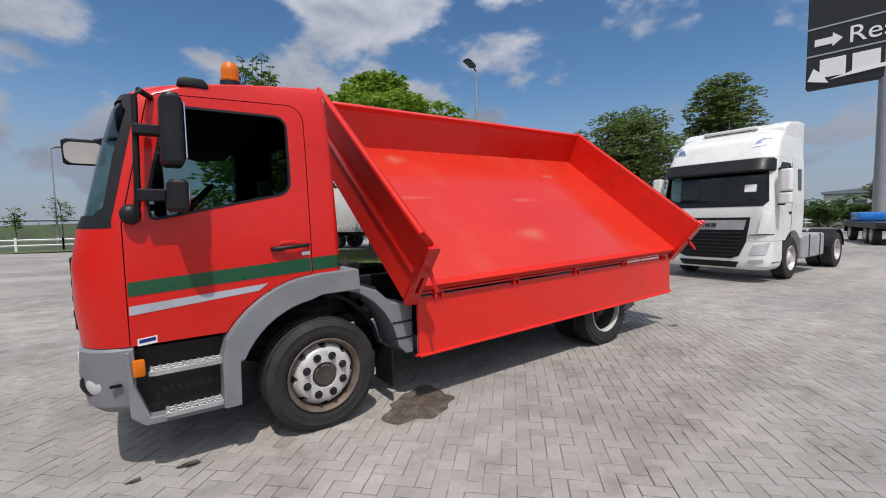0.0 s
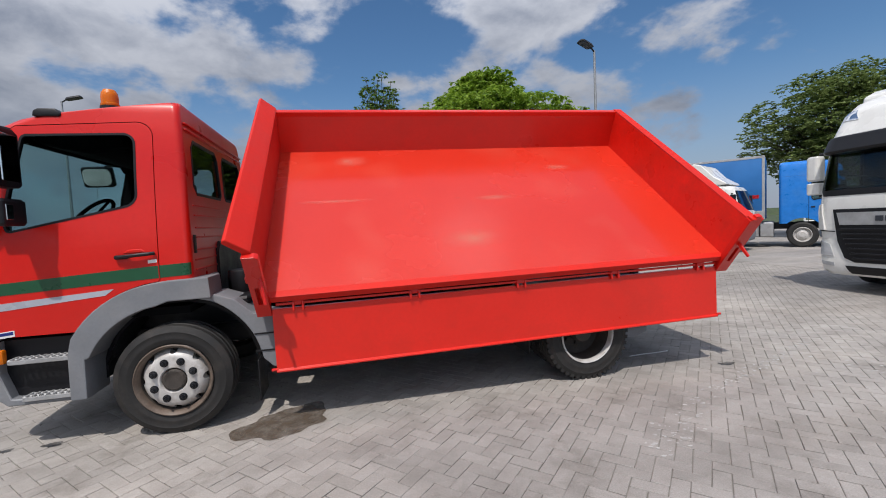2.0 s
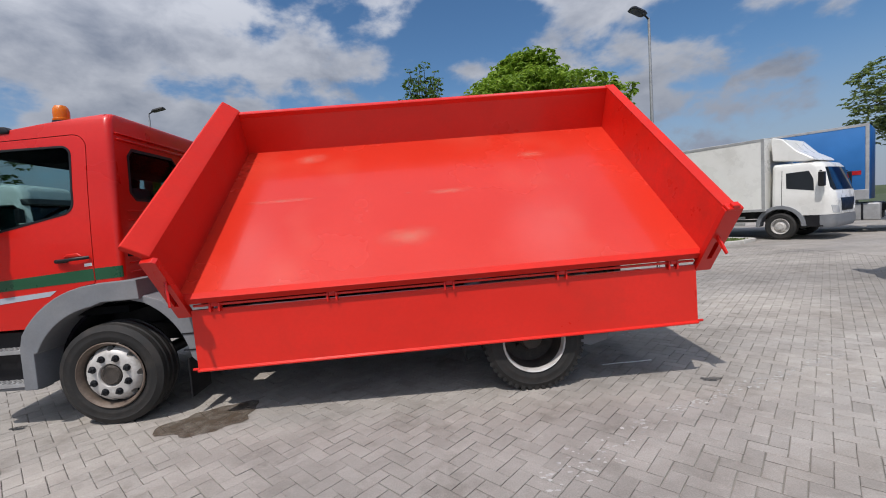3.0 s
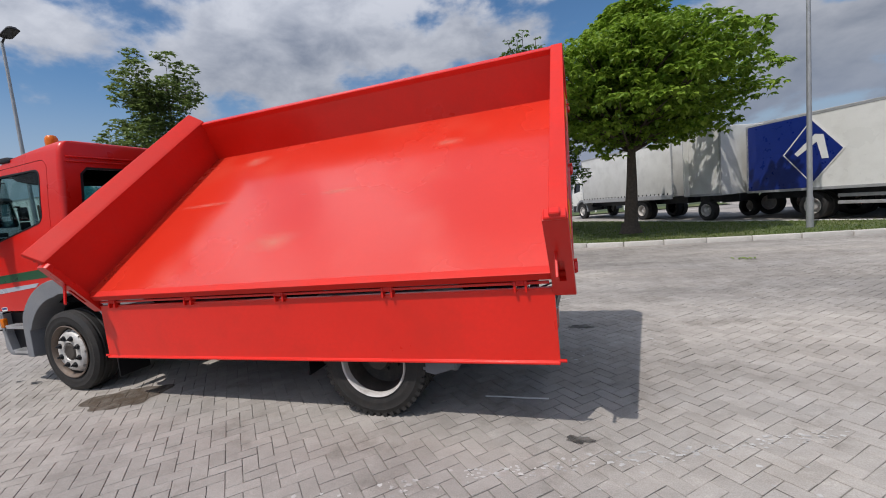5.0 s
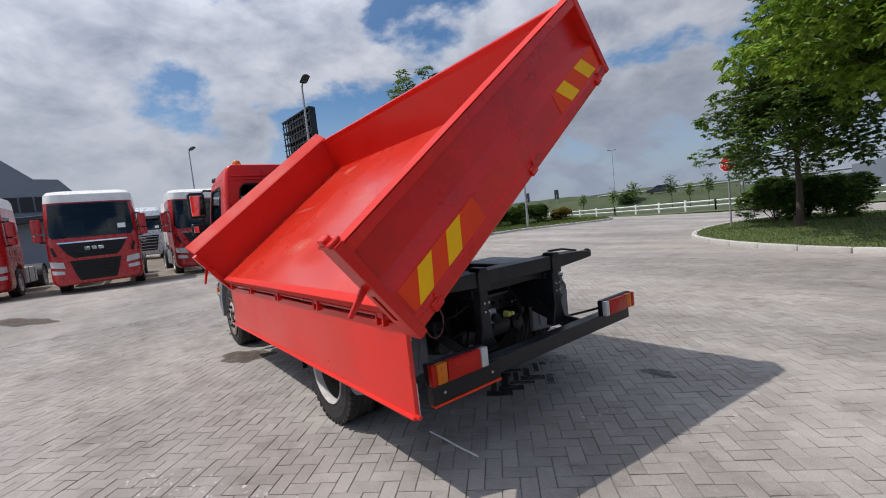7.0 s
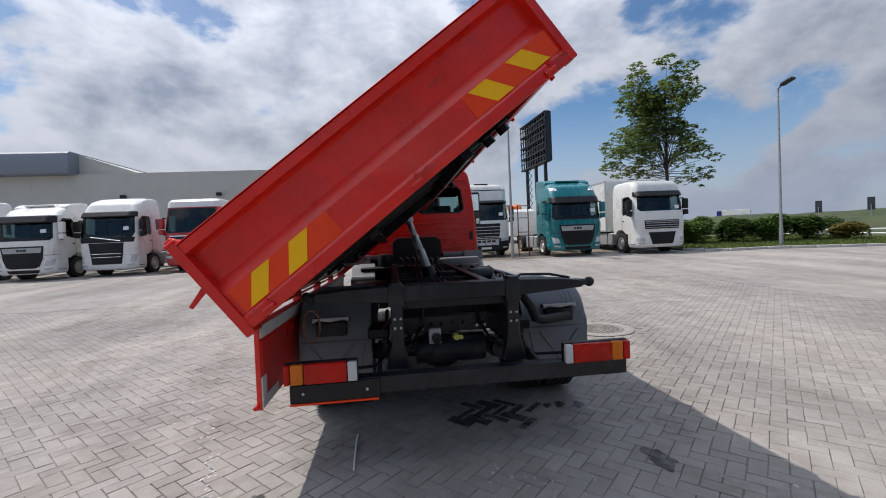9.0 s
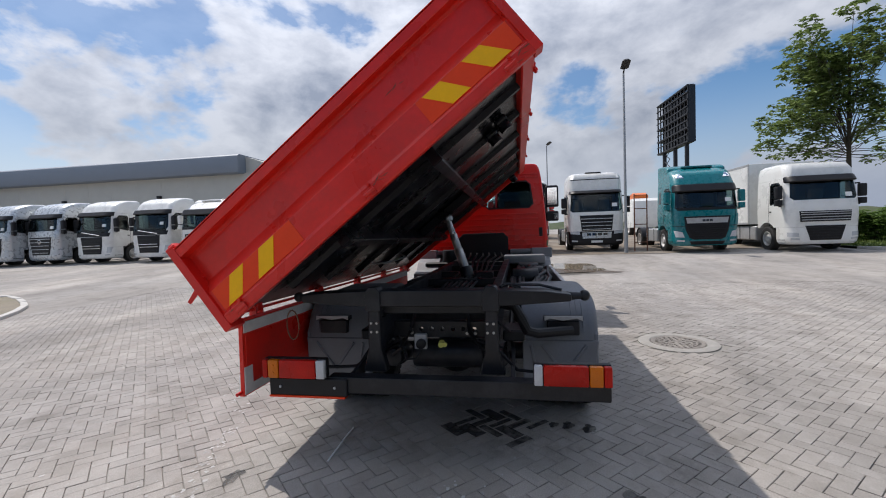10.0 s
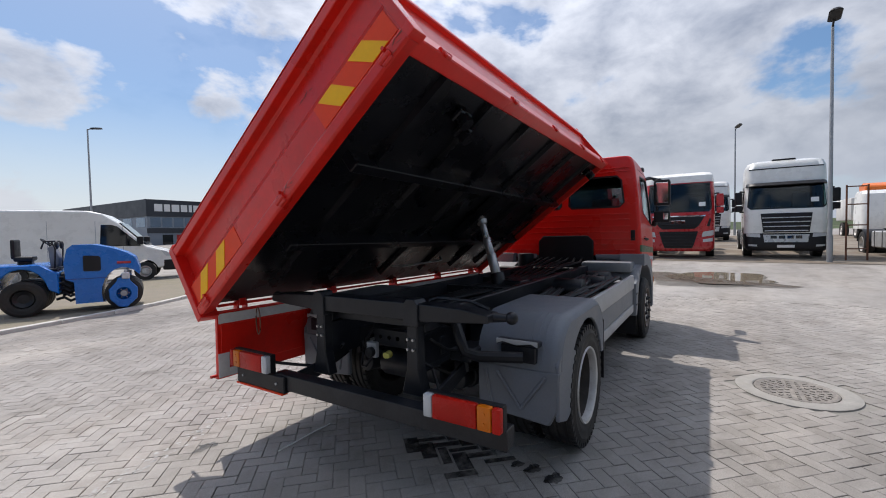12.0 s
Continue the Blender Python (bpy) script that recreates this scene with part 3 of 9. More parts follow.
# ---- ground ----
def ground_material(name, pavers, piece=False):
    """Grey concrete paving, dusty and stained at two scales; pavers: per-piece tint."""
    m = bpy.data.materials.new(name)
    m.use_nodes = True
    nt = m.node_tree
    N, L = nt.nodes.new, nt.links.new
    b = nt.nodes["Principled BSDF"]
    ge = N("ShaderNodeNewGeometry")
    pos = ge.outputs["Position"]

    def nz(s, d=5.0, r=0.6, stretch=None):
        n = N("ShaderNodeTexNoise")
        n.inputs["Scale"].default_value, n.inputs["Detail"].default_value, n.inputs["Roughness"].default_value = s, d, r
        if stretch:
            mp = N("ShaderNodeMapping")
            mp.inputs["Scale"].default_value, mp.inputs["Rotation"].default_value = stretch[0], stretch[1]
            L(pos, mp.inputs["Vector"]), L(mp.outputs[0], n.inputs["Vector"])
        else:
            L(pos, n.inputs["Vector"])
        return n.outputs["Fac"]

    def ramp(v, a, c0, d, c1):
        n = N("ShaderNodeValToRGB")
        e = n.color_ramp.elements
        e[0].position, e[0].color, e[1].position, e[1].color = a, (*c0, 1), d, (*c1, 1)
        L(v, n.inputs[0])
        return n.outputs[0]

    def mul(a, c, f=1.0, mode="MULTIPLY"):
        n = N("ShaderNodeMix")
        n.data_type, n.blend_type = "RGBA", mode
        n.inputs["Factor"].default_value = f
        L(a, n.inputs["A"]), L(c, n.inputs["B"])
        return n.outputs["Result"]

    c = ramp(nz(0.22, 4), 0.33, (0.252, 0.237, 0.223), 0.70, (0.352, 0.333, 0.311))
    c = mul(c, ramp(nz(1.0, 5, 0.65, ((0.10, 0.75, 1), (0, 0, radians(24)))), 0.34, (0.80, 0.79, 0.78), 0.6, (1.06, 1.06, 1.06)))
    c = mul(c, ramp(nz(2.6, 8, 0.7), 0.30, (0.82, 0.81, 0.80), 0.55, (1.03, 1.03, 1.03)))
    c = mul(c, ramp(nz(120, 3, 0.6), 0.3, (0.82, 0.82, 0.82), 0.7, (1.12, 1.12, 1.12)))
    # dust driven off the tracks, in long pale sweeps
    c = mul(c, ramp(nz(0.55, 6, 0.6, ((0.35, 1.0, 1), (0, 0, radians(-35)))), 0.42, (0.93, 0.925, 0.92), 0.66, (1.16, 1.13, 1.09)))
    # pale scuffs and dried lime, broken up finely
    c = mul(c, ramp(nz(7.0, 10, 0.78), 0.56, (1.0, 1.0, 1.0), 0.68, (1.24, 1.24, 1.24)))
    c = mul(c, ramp(nz(1.7, 9, 0.72), 0.36, (0.80, 0.79, 0.775), 0.46, (1.0, 1.0, 1.0)))
    if pavers:
        c = mul(c, ramp(N("ShaderNodeObjectInfo").outputs["Random"] if piece else ge.outputs["Random Per Island"], 0.0, (0.91, 0.91, 0.905), 1.0, (1.07, 1.07, 1.07)))
    L(c, b.inputs["Base Color"])
    b.inputs["Roughness"].default_value = 0.85
    b.inputs["Specular IOR Level"].default_value = 0.3
    bn = N("ShaderNodeBump")
    bn.inputs["Strength"].default_value, bn.inputs["Distance"].default_value = 0.35, 0.004
    L(nz(90, 5), bn.inputs["Height"]), L(bn.outputs[0], b.inputs["Normal"])
    return m


M["paver"] = ground_material("grey_concrete_paver", True)
M["paver_piece"] = ground_material("grey_concrete_paver_piece", True, True)
M["paving_far"] = ground_material("worn_grey_paving", False)
M["joint"] = material("sandy_joint", (0.25, 0.235, 0.21), 0.95, var=0.3, scale=1.4, bump=0.2, dirt=(0.10, 0.09, 0.075), dirt_amount=0.8, dirt_scale=1.1, dirt_from=0.5)
M["grass_soil"] = material("grass_soil", (0.075, 0.105, 0.03), 0.95, var=0.35, scale=1.5, fine=14, bump=0.4, bump_scale=40, dirt=(0.16, 0.14, 0.065), dirt_amount=0.5, dirt_scale=0.6)
M["field_grass"] = material("field_grass", (0.045, 0.066, 0.024), 0.95, var=0.35, scale=0.5, fine=6, bump=0.4, bump_scale=20, dirt=(0.10, 0.09, 0.045), dirt_amount=0.4, dirt_scale=0.15)
M["gravel"] = material("dry_gravel", (0.21, 0.18, 0.135), 0.95, var=0.15, scale=2.5, fine=50, bump=0.5, bump_scale=60, dirt=(0.15, 0.145, 0.075), dirt_amount=0.5, dirt_scale=0.8)

# one sheet to the horizon; a shallow rise of green land begins far off
NEAR = (-4.0, 13.0, -10.0, 8.2)


def gz(x, y=0.0):
    """Height of the yard: level round the lorry, rising gently towards the row of parked tractors."""
    return 0.033 * min(30.0, max(0.0, -x - 1.5)) * min(1.0, max(0.0, (30.0 - y) / 4.0))


def build_ground():
    bm = B()
    xs = [-3000, -900, -300, -60, -31.5, -20, -12, NEAR[0], NEAR[0] + 0.001, -1.5, NEAR[1], 30, 300, 900, 3000]
    xs.remove(NEAR[0] + 0.001)
    ys = [-3000, -900, -300, -60, NEAR[2], NEAR[3], 26, 28, 30, 60, 300, 900, 3000]
    grid = {(i, j): bm.verts.new((x, y, gz(x, y))) for i, x in enumerate(xs) for j, y in enumerate(ys)}
    i0, i1, j0 = xs.index(NEAR[0]), xs.index(NEAR[1]), ys.index(NEAR[2])
    for i in range(len(xs) - 1):
        for j in range(len(ys) - 1):
            if i0 <= i < i1 and j == j0:
                continue
            bm.faces.new((grid[i, j], grid[i + 1, j], grid[i + 1, j + 1], grid[i, j + 1]))
    # the bed of the pavers, one joint's depth lower
    loop = [grid[i, j0] for i in range(i0, i1 + 1)] + [grid[i, j0 + 1] for i in range(i1, i0 - 1, -1)]
    low = [bm.verts.new((v.co.x, v.co.y, v.co.z - 0.009)) for v in loop]
    n = i1 - i0 + 1
    for q in range(n - 1):
        bm.faces.new((low[q], low[q + 1], low[2 * n - 2 - q], low[2 * n - 1 - q])).material_index = 1
    for q in range(2 * n):
        p = (q + 1) % (2 * n)
        bm.faces.new((loop[q], loop[p], low[p], low[q])).material_index = 1
    g = part("ground", bm, [M["paving_far"], M["joint"]], smooth=False)
    return tagged(g, "dusty light grey paved truck yard with worn tyre tracks", "ground", kind="structure")


ground = build_ground()

# ---- the red side tipper ----
truck = thing("tipper_truck", "red three-way tipper lorry, body tipped sideways, side board hanging open", "truck")


def wheel_tyre(bm, r, w, rim_r, c=(0, 0, 0), grooves=True, seg=48):
    h = w / 2
    prof = [(rim_r, -h * 0.72), (rim_r + 0.012, -h * 0.9), (rim_r + (r - rim_r) * 0.3, -h * 0.985), (rim_r + (r - rim_r) * 0.36, -h), (rim_r + (r - rim_r) * 0.42, -h * 0.985), (rim_r + (r - rim_r) * 0.6, -h * 0.985), (rim_r + (r - rim_r) * 0.66, -h * 1.01), (rim_r + (r - rim_r) * 0.7, -h * 0.985), (r - 0.035, -h * 0.94),
            (r - 0.008, -h * 0.84)]
    if grooves:
        for a in (-0.5, 0.0, 0.5):
            prof += [(r, (a - 0.11) * h), (r - 0.012, (a - 0.06) * h), (r - 0.012, (a + 0.06) * h), (r, (a + 0.11) * h)]
    prof += [(r - 0.008, h * 0.84), (r - 0.035, h * 0.94), (rim_r + (r - rim_r) * 0.7, h * 0.985), (rim_r + (r - rim_r) * 0.66, h * 1.01), (rim_r + (r - rim_r) * 0.6, h * 0.985), (rim_r + (r - rim_r) * 0.42, h * 0.985), (rim_r + (r - rim_r) * 0.36, h), (rim_r + (r - rim_r) * 0.3, h * 0.985), (rim_r + 0.012, h * 0.9), (rim_r, h * 0.72)]
    lathe(bm, prof, "y", c, seg, closed=True)


def front_wheel(parent, x, y, side, r=0.43):
    """side -1: outer face towards -y."""
    s = side
    hub_ob = new("wheel")
    hub_ob.parent, hub_ob.location = parent, (x, y, r)
    bm = B()
    wheel_tyre(bm, r, 0.27, 0.272)
    part("tyre", bm, M["rubber"], hub_ob, "worn black road tyre, dusty sidewall")
    bm = B()
    lathe(bm, [(0.272, s * 0.12), (0.282, s * 0.135), (0.274, s * 0.14), (0.262, s * 0.13), (0.250, s * 0.11), (0.246, s * 0.085)], "y", seg=48)
    part("rim_edge", bm, M["rim_rusty"], hub_ob, "rusty rim flange")
    bm = B()
    # barrel coloured much darker than the silver rim
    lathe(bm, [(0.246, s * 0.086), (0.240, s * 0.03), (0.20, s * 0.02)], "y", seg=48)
    part("rim_barrel", bm, M["rim_dark"], hub_ob, "dark inside of the rim")
    bm = B()
    lathe(bm, [(0.245, s * 0.03), (0.243, s * 0.055), (0.226, s * 0.088), (0.208, s * 0.112), (0.190, s * 0.126), (0.172, s * 0.13), (0.10, s * 0.13), (0.092, s * 0.12), (0.088, s * 0.09), (0.088, s * 0.03)], "y", seg=48, closed=True)
    holes = B()
    for q in range(8):
        a = 2 * math.pi * (q + 1.0) / 8
        cyl(holes, (0.232 * math.cos(a), s * 0.0, 0.232 * math.sin(a)), (0.232 * math.cos(a), s * 0.2, 0.232 * math.sin(a)), 0.03, seg=14)
    part("rim", carve(bm, holes), M["rim"], hub_ob, "silver painted steel rim with hand holes")
    bm = B()
    lathe(bm, [(0.088, s * 0.09), (0.084, s * 0.125), (0.07, s * 0.135), (0.05, s * 0.13), (0.0005, s * 0.132)], "y", seg=28)
    for q in range(14):
        a = 2 * math.pi * q / 14
        box(bm, 0.055, 0.078, s * 0.128 - 0.006, s * 0.128 + 0.008, -0.006, 0.006, m=Matrix.Rotation(a, 4, "Y"))
    part("hub", bm, M["rim_dark"], hub_ob)
    for q in range(8):
        a = 2 * math.pi * (q + 0.5) / 8
        p = Vector((0.15 * math.cos(a), 0, 0.15 * math.sin(a)))
        bm = B()
        cyl(bm, p + Vector((0, s * 0.128, 0)), p + Vector((0, s * 0.134, 0)), 0.03, seg=18)
        cyl(bm, p + Vector((0, s * 0.128, 0)), p + Vector((0, s * 0.152, 0)), 0.026, 0.021, seg=6)
        cyl(bm, p + Vector((0, s * 0.15, 0)), p + Vector((0, s * 0.172, 0)), 0.009, seg=8)
        part("wheel_nut", bm, M["chassis"], hub_ob)
    return hub_ob


def dual_wheel(parent, x, y, side, r=0.43):
    s = side
    hub_ob = new("wheel")
    hub_ob.parent, hub_ob.location = parent, (x, y, r)
    for off in (s * 0.02, -s * 0.27):
        bm = B()
        wheel_tyre(bm, r, 0.24, 0.262, (0, off, 0))
        part("tyre", bm, M["rubber"], hub_ob, "black drive tyre with block tread")
        bm = B()
        for q in range(44):
            a = 2 * math.pi * q / 44
            for e in (-1, 1):
                box(bm, r - 0.03, r + 0.003, off + e * 0.112, off + e * 0.075, -0.017, 0.017, m=Matrix.Rotation(a, 4, "Y"))
        tread = part("tread", bm, M["rubber"], hub_ob, "worn rubber tread blocks")
        tread["kind"] = "stuff"
    bm = B()
    lathe(bm, [(0.255, s * 0.12), (0.275, s * 0.13), (0.27, s * 0.14), (0.258, s * 0.134), (0.252, s * 0.115), (0.250, s * 0.085)], "y", seg=48)
    part("rim", bm, M["rim"], hub_ob, "silver painted steel rim")
    bm = B()
    # inner barrel in dark brown, against the silver outer lip
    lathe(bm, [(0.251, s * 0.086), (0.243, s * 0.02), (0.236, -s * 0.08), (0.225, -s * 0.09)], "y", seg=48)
    part("rim_barrel", bm, M["rim_dark"], hub_ob, "dark inside of the rim")
    bm = B()
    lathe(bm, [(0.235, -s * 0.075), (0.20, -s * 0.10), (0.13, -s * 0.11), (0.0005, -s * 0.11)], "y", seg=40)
    part("wheel_disc", bm, M["rim_dark"], hub_ob, "dusty dark wheel disc")
    bm = B()
    lathe(bm, [(0.10, -s * 0.12), (0.098, s * 0.02), (0.085, s * 0.05), (0.0005, s * 0.055)], "y", seg=24)
    part("hub", bm, M["rim_dark"], hub_ob)
    for q in range(8):
        a = 2 * math.pi * q / 8
        p = Vector((0.137 * math.cos(a), 0, 0.137 * math.sin(a)))
        bm = B()
        cyl(bm, p + Vector((0, -s * 0.112, 0)), p + Vector((0, -s * 0.08, 0)), 0.019, 0.016, seg=6)
        part("wheel_nut", bm, M["rim_dark"], hub_ob)


front_wheel(truck, 0, -0.985, -1)
front_wheel(truck, 0, 0.985, 1)
dual_wheel(truck, 3.56, -1.02, -1)
dual_wheel(truck, 3.56, 1.02, 1)


# cab -------------------------------------------------------------------
def cab_levels(off=0.0):
    rows = [(0.86, -1.40, 0.175, 1.055, 0.26), (1.10, -1.42, 0.175, 1.07, 0.26), (1.35, -1.42, 0.175, 1.072, 0.26), (1.58, -1.38, 0.172, 1.06, 0.24),
            (1.64, -1.355, 0.17, 1.056, 0.23), (2.0, -1.27, 0.16, 1.03, 0.22), (2.30, -1.185, 0.148, 0.998, 0.21), (2.40, -1.13, 0.142, 0.985, 0.21), (2.46, -1.03, 0.138, 0.975, 0.23),
            (2.51, -0.86, 0.134, 0.965, 0.26), (2.555, -0.58, 0.13, 0.95, 0.28), (2.59, -0.30, 0.126, 0.93, 0.26), (2.612, -0.12, 0.118, 0.90, 0.2), (2.622, -0.05, 0.10, 0.83, 0.12)]
    out = []
    for i, (z, xf, xb, hw, rf) in enumerate(rows):
        dz = off if i == 0 else (-off if i > 8 else 0)
        out.append((z + dz, ring(xf + off, xb - off, hw - off, max(0.05, rf - off), 0.05, belly=0.03)))
    return out


def cab_solid(off=0.0, mi=0):
    bm = B()
    loft(bm, cab_levels(off), mi=mi)
    return bm


WIN = rounded([(-1.02, 1.62, 0.03), (-0.18, 1.803, 0.10), (-0.18, 2.345, 0.075), (-0.905, 2.335, 0.04), (-1.035, 1.75, 0.03)])
DOOR = [(-1.165, 0.83)] + arc_pts(0, 0.43, 0.775, 148.9, 95, 8) + [(-0.055, 1.22)] + arc_pts(-0.165, 2.325, 0.11, 0, 90, 8) + [(-0.95, 2.40), (-1.0, 2.36), (-1.165, 1.60)]


def grown(pts, d):
    cx, cz = sum(p[0] for p in pts) / len(pts), sum(p[1] for p in pts) / len(pts)
    out = []
    n = len(pts)
    for i, p in enumerate(pts):
        a, c = Vector(pts[i - 1]), Vector(pts[(i + 1) % n])
        t = (c - a).normalized()
        nn = Vector((t.y, -t.x))
        if nn.dot(Vector((p[0] - cx, p[1] - cz))) < 0:
            nn = -nn
        out.append((p[0] + nn.x * d, p[1] + nn.y * d))
    return out


def prism_bm(pts, axis, a0, a1, mi=0):
    bm = B()
    prism(bm, pts, axis, a0, a1, mi=mi)
    return bm


SCREEN = [(-0.975, 1.65), (0.975, 1.65), (1.01, 1.70), (0.955, 2.29), (0.89, 2.36), (-0.89, 2.36), (-0.955, 2.29), (-1.01, 1.70)]
REAR_WIN = [(0.10, 1.89), (0.78, 1.89), (0.84, 1.95), (0.80, 2.27), (0.74, 2.33), (0.14, 2.33), (0.08, 2.27), (0.06, 1.93)]

shell = carve(cab_solid(), cab_solid(0.045, 1))
for s in (-1, 1):
    shell = carve(shell, prism_bm(WIN, "y", s * 0.7, s * 1.4))
    shell = carve(shell, prism_bm([(s * y, z) for y, z in REAR_WIN], "x", 0.0, 0.5))
shell = carve(shell, prism_bm(SCREEN, "x", -2.0, -0.95))
bm = B()
prism(bm, [(-0.72, 0.4)] + arc_pts(0, 0.43, 0.76, 150, 84, 10) + [(0.6, 1.19), (0.6, 0.4)], "y", -1.5, 1.5)
shell = carve(shell, bm)
doors = {}
for s in (-1, 1):
    hollow = carve(cab_solid(), cab_solid(0.045))
    doors[s] = carve(carve(hollow, prism_bm(DOOR, "y", s * 0.72, s * 1.4), "INTERSECT"), prism_bm(WIN, "y", s * 0.7, s * 1.5))
    shell = carve(shell, prism_bm(grown(DOOR, 0.006), "y", s * 0.72, s * 1.4))


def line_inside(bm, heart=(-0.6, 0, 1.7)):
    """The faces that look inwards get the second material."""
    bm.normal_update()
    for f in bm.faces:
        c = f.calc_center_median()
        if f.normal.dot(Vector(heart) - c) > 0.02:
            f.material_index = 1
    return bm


bmesh.ops.recalc_face_normals(shell, faces=shell.faces)
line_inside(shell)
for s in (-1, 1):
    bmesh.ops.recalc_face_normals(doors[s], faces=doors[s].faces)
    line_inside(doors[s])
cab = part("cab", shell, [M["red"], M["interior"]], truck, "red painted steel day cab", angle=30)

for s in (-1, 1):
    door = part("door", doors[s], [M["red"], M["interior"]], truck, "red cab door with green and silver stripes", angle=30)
    glass = carve(carve(cab_solid(0.012), cab_solid(0.018)), prism_bm(grown(WIN, 0.006), "y", s * 0.8, s * 1.4), "INTERSECT")
    pane = part("window", glass, M["glass"], door, "clear side window")
    pane.visible_shadow = False
    # rubber frame round the window
    seal = carve(carve(cab_solid(-0.003), cab_solid(0.02)), prism_bm(grown(WIN, 0.008), "y", s * 0.8, s * 1.4), "INTERSECT")
    seal = carve(seal, prism_bm(grown(WIN, -0.008), "y", s * 0.7, s * 1.5))
    part("window_seal", seal, M["black"], door)

    def skin(pts, off):
        return carve(carve(cab_solid(-off), cab_solid(0.002)), prism_bm(pts, "y", s * 0.8, s * 1.4), "INTERSECT")

    part("green_stripe", skin([(-1.16, 1.165), (-0.06, 1.228), (-0.06, 1.325), (-1.16, 1.25)], 0.0025), M["green"], door)
    part("silver_stripe", skin([(-1.16, 1.05), (-0.43, 1.12), (-0.37, 1.165), (-1.16, 1.105)], 0.0025), M["silver"], door)
    part("green_stripe", skin([(-0.05, 1.229), (0.165, 1.24), (0.165, 1.335), (-0.05, 1.325)], 0.0025), M["green"], cab)
    if s < 0:
        part("sticker", skin([(-1.13, 0.855), (-1.03, 0.865), (-1.03, 0.91), (-1.13, 0.90)], 0.003), M["paper"], door, "small white and blue sticker")
        part("sticker_band", skin([(-1.122, 0.872), (-1.038, 0.88), (-1.038, 0.903), (-1.122, 0.894)], 0.004), M["navy"], door)
        part("label", skin([(-0.125, 1.345), (-0.065, 1.35), (-0.065, 1.375), (-0.125, 1.37)], 0.003), M["paper"], door)
    bm = B()
    tube(bm, [(-0.335, s * 1.085, 1.402), (-0.30, s * 1.10, 1.405), (-0.20, s * 1.108, 1.413), (-0.10, s * 1.10, 1.42), (-0.075, s * 1.08, 1.422)], 0.014, 8)
    box(bm, -0.34, -0.25, s * 1.065, s * 1.105, 1.388, 1.42, 0.01, 2)
    part("door_handle", bm, M["black"], door)
    bm = B()
    prism(bm, [(-0.29, 1.43), (-0.26, 1.455), (-0.17, 1.46), (-0.14, 1.435)], "y", s * 1.055, s * 1.074, 0.004)
    part("handle_recess", bm, M["red_old"], door)

# glass of the screen and the back, with black surrounds
glass = carve(carve(cab_solid(0.010), cab_solid(0.016)), prism_bm(grown(SCREEN, 0.005), "x", -2.0, -0.8), "INTERSECT")
part("windscreen", glass, M["glass"], cab, "tinted laminated windscreen").visible_shadow = False
band = carve(carve(cab_solid(-0.002), cab_solid(0.006)), prism_bm([(-1.2, 1.575), (1.2, 1.575), (1.2, 2.40), (-1.2, 2.40)], "x", -2.0, -1.075), "INTERSECT")
band = carve(band, prism_bm([(-1.215, 1.5), (-1.215, 1.62), (-1.045, 2.38), (-1.02, 2.45), (-0.5, 2.45), (-0.5, 1.5)], "y", -1.5, 1.5))
band = carve(band, prism_bm(SCREEN, "x", -2.0, -0.8))
part("screen_surround", band, M["black"], cab, "black windscreen pillar trim")
for s in (-1, 1):
    pts = [(s * y, z) for y, z in REAR_WIN]
    glass = carve(carve(cab_solid(0.010), cab_solid(0.016)), prism_bm(grown(pts, 0.004), "x", 0.0, 0.5), "INTERSECT")
    part("rear_window", glass, M["glass_dark"], cab, "dark rear cab window").visible_shadow = False
    seal = carve(carve(cab_solid(-0.004), cab_solid(0.02)), prism_bm(grown(pts, 0.014), "x", 0.0, 0.5), "INTERSECT")
    seal = carve(seal, prism_bm(grown(pts, -0.01), "x", -0.1, 0.6))
    part("window_seal", seal, M["black"], cab)
# pressed ribs and vent on the back wall
for z in (1.26, 1.34, 1.42, 1.52, 1.60, 1.70, 1.78, 2.39, 2.44):
    bm = B()
    d = 0.018 * max(0.0, (z - 1.6) / 0.75)
    box(bm, 0.158 - d, 0.182 - d, -0.92 if z > 1.5 else -0.98, 0.92 if z > 1.5 else 0.98, z, z + 0.016, 0.006, 2)
    part("back_rib", bm, M["red"], cab)
for s in (-1, 1):
    bm = B()
    box(bm, 0.16, 0.182, s * 0.93, s * 0.99, 1.40, 1.55, 0.008, 2)
    part("air_vent", bm, M["black"], cab)
bm = B()
prism(bm, [(-0.42, 0.9), (-0.42, 1.40), (-0.34, 1.48), (0.34, 1.48), (0.42, 1.40), (0.42, 0.9)], "x", 0.15, 0.20, 0.01)
part("engine_cover", bm, M["black"], cab)
# sill trim under the back
for s in (-1, 1):
    bm = B()
    box(bm, 0.05, 0.20, s * 0.45, s * 1.09, 1.12, 1.20, 0.015, 2)
    part("back_sill", bm, M["grey"], cab)
# interior
bm = B()
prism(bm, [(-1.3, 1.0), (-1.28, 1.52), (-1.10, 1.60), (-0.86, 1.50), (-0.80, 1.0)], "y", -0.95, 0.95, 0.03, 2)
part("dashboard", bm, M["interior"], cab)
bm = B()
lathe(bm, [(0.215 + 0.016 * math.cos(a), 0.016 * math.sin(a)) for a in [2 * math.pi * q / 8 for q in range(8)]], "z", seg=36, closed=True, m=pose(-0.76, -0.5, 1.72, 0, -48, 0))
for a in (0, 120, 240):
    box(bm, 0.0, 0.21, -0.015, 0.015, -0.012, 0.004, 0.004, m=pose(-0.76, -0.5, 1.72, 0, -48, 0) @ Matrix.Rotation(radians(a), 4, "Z"))
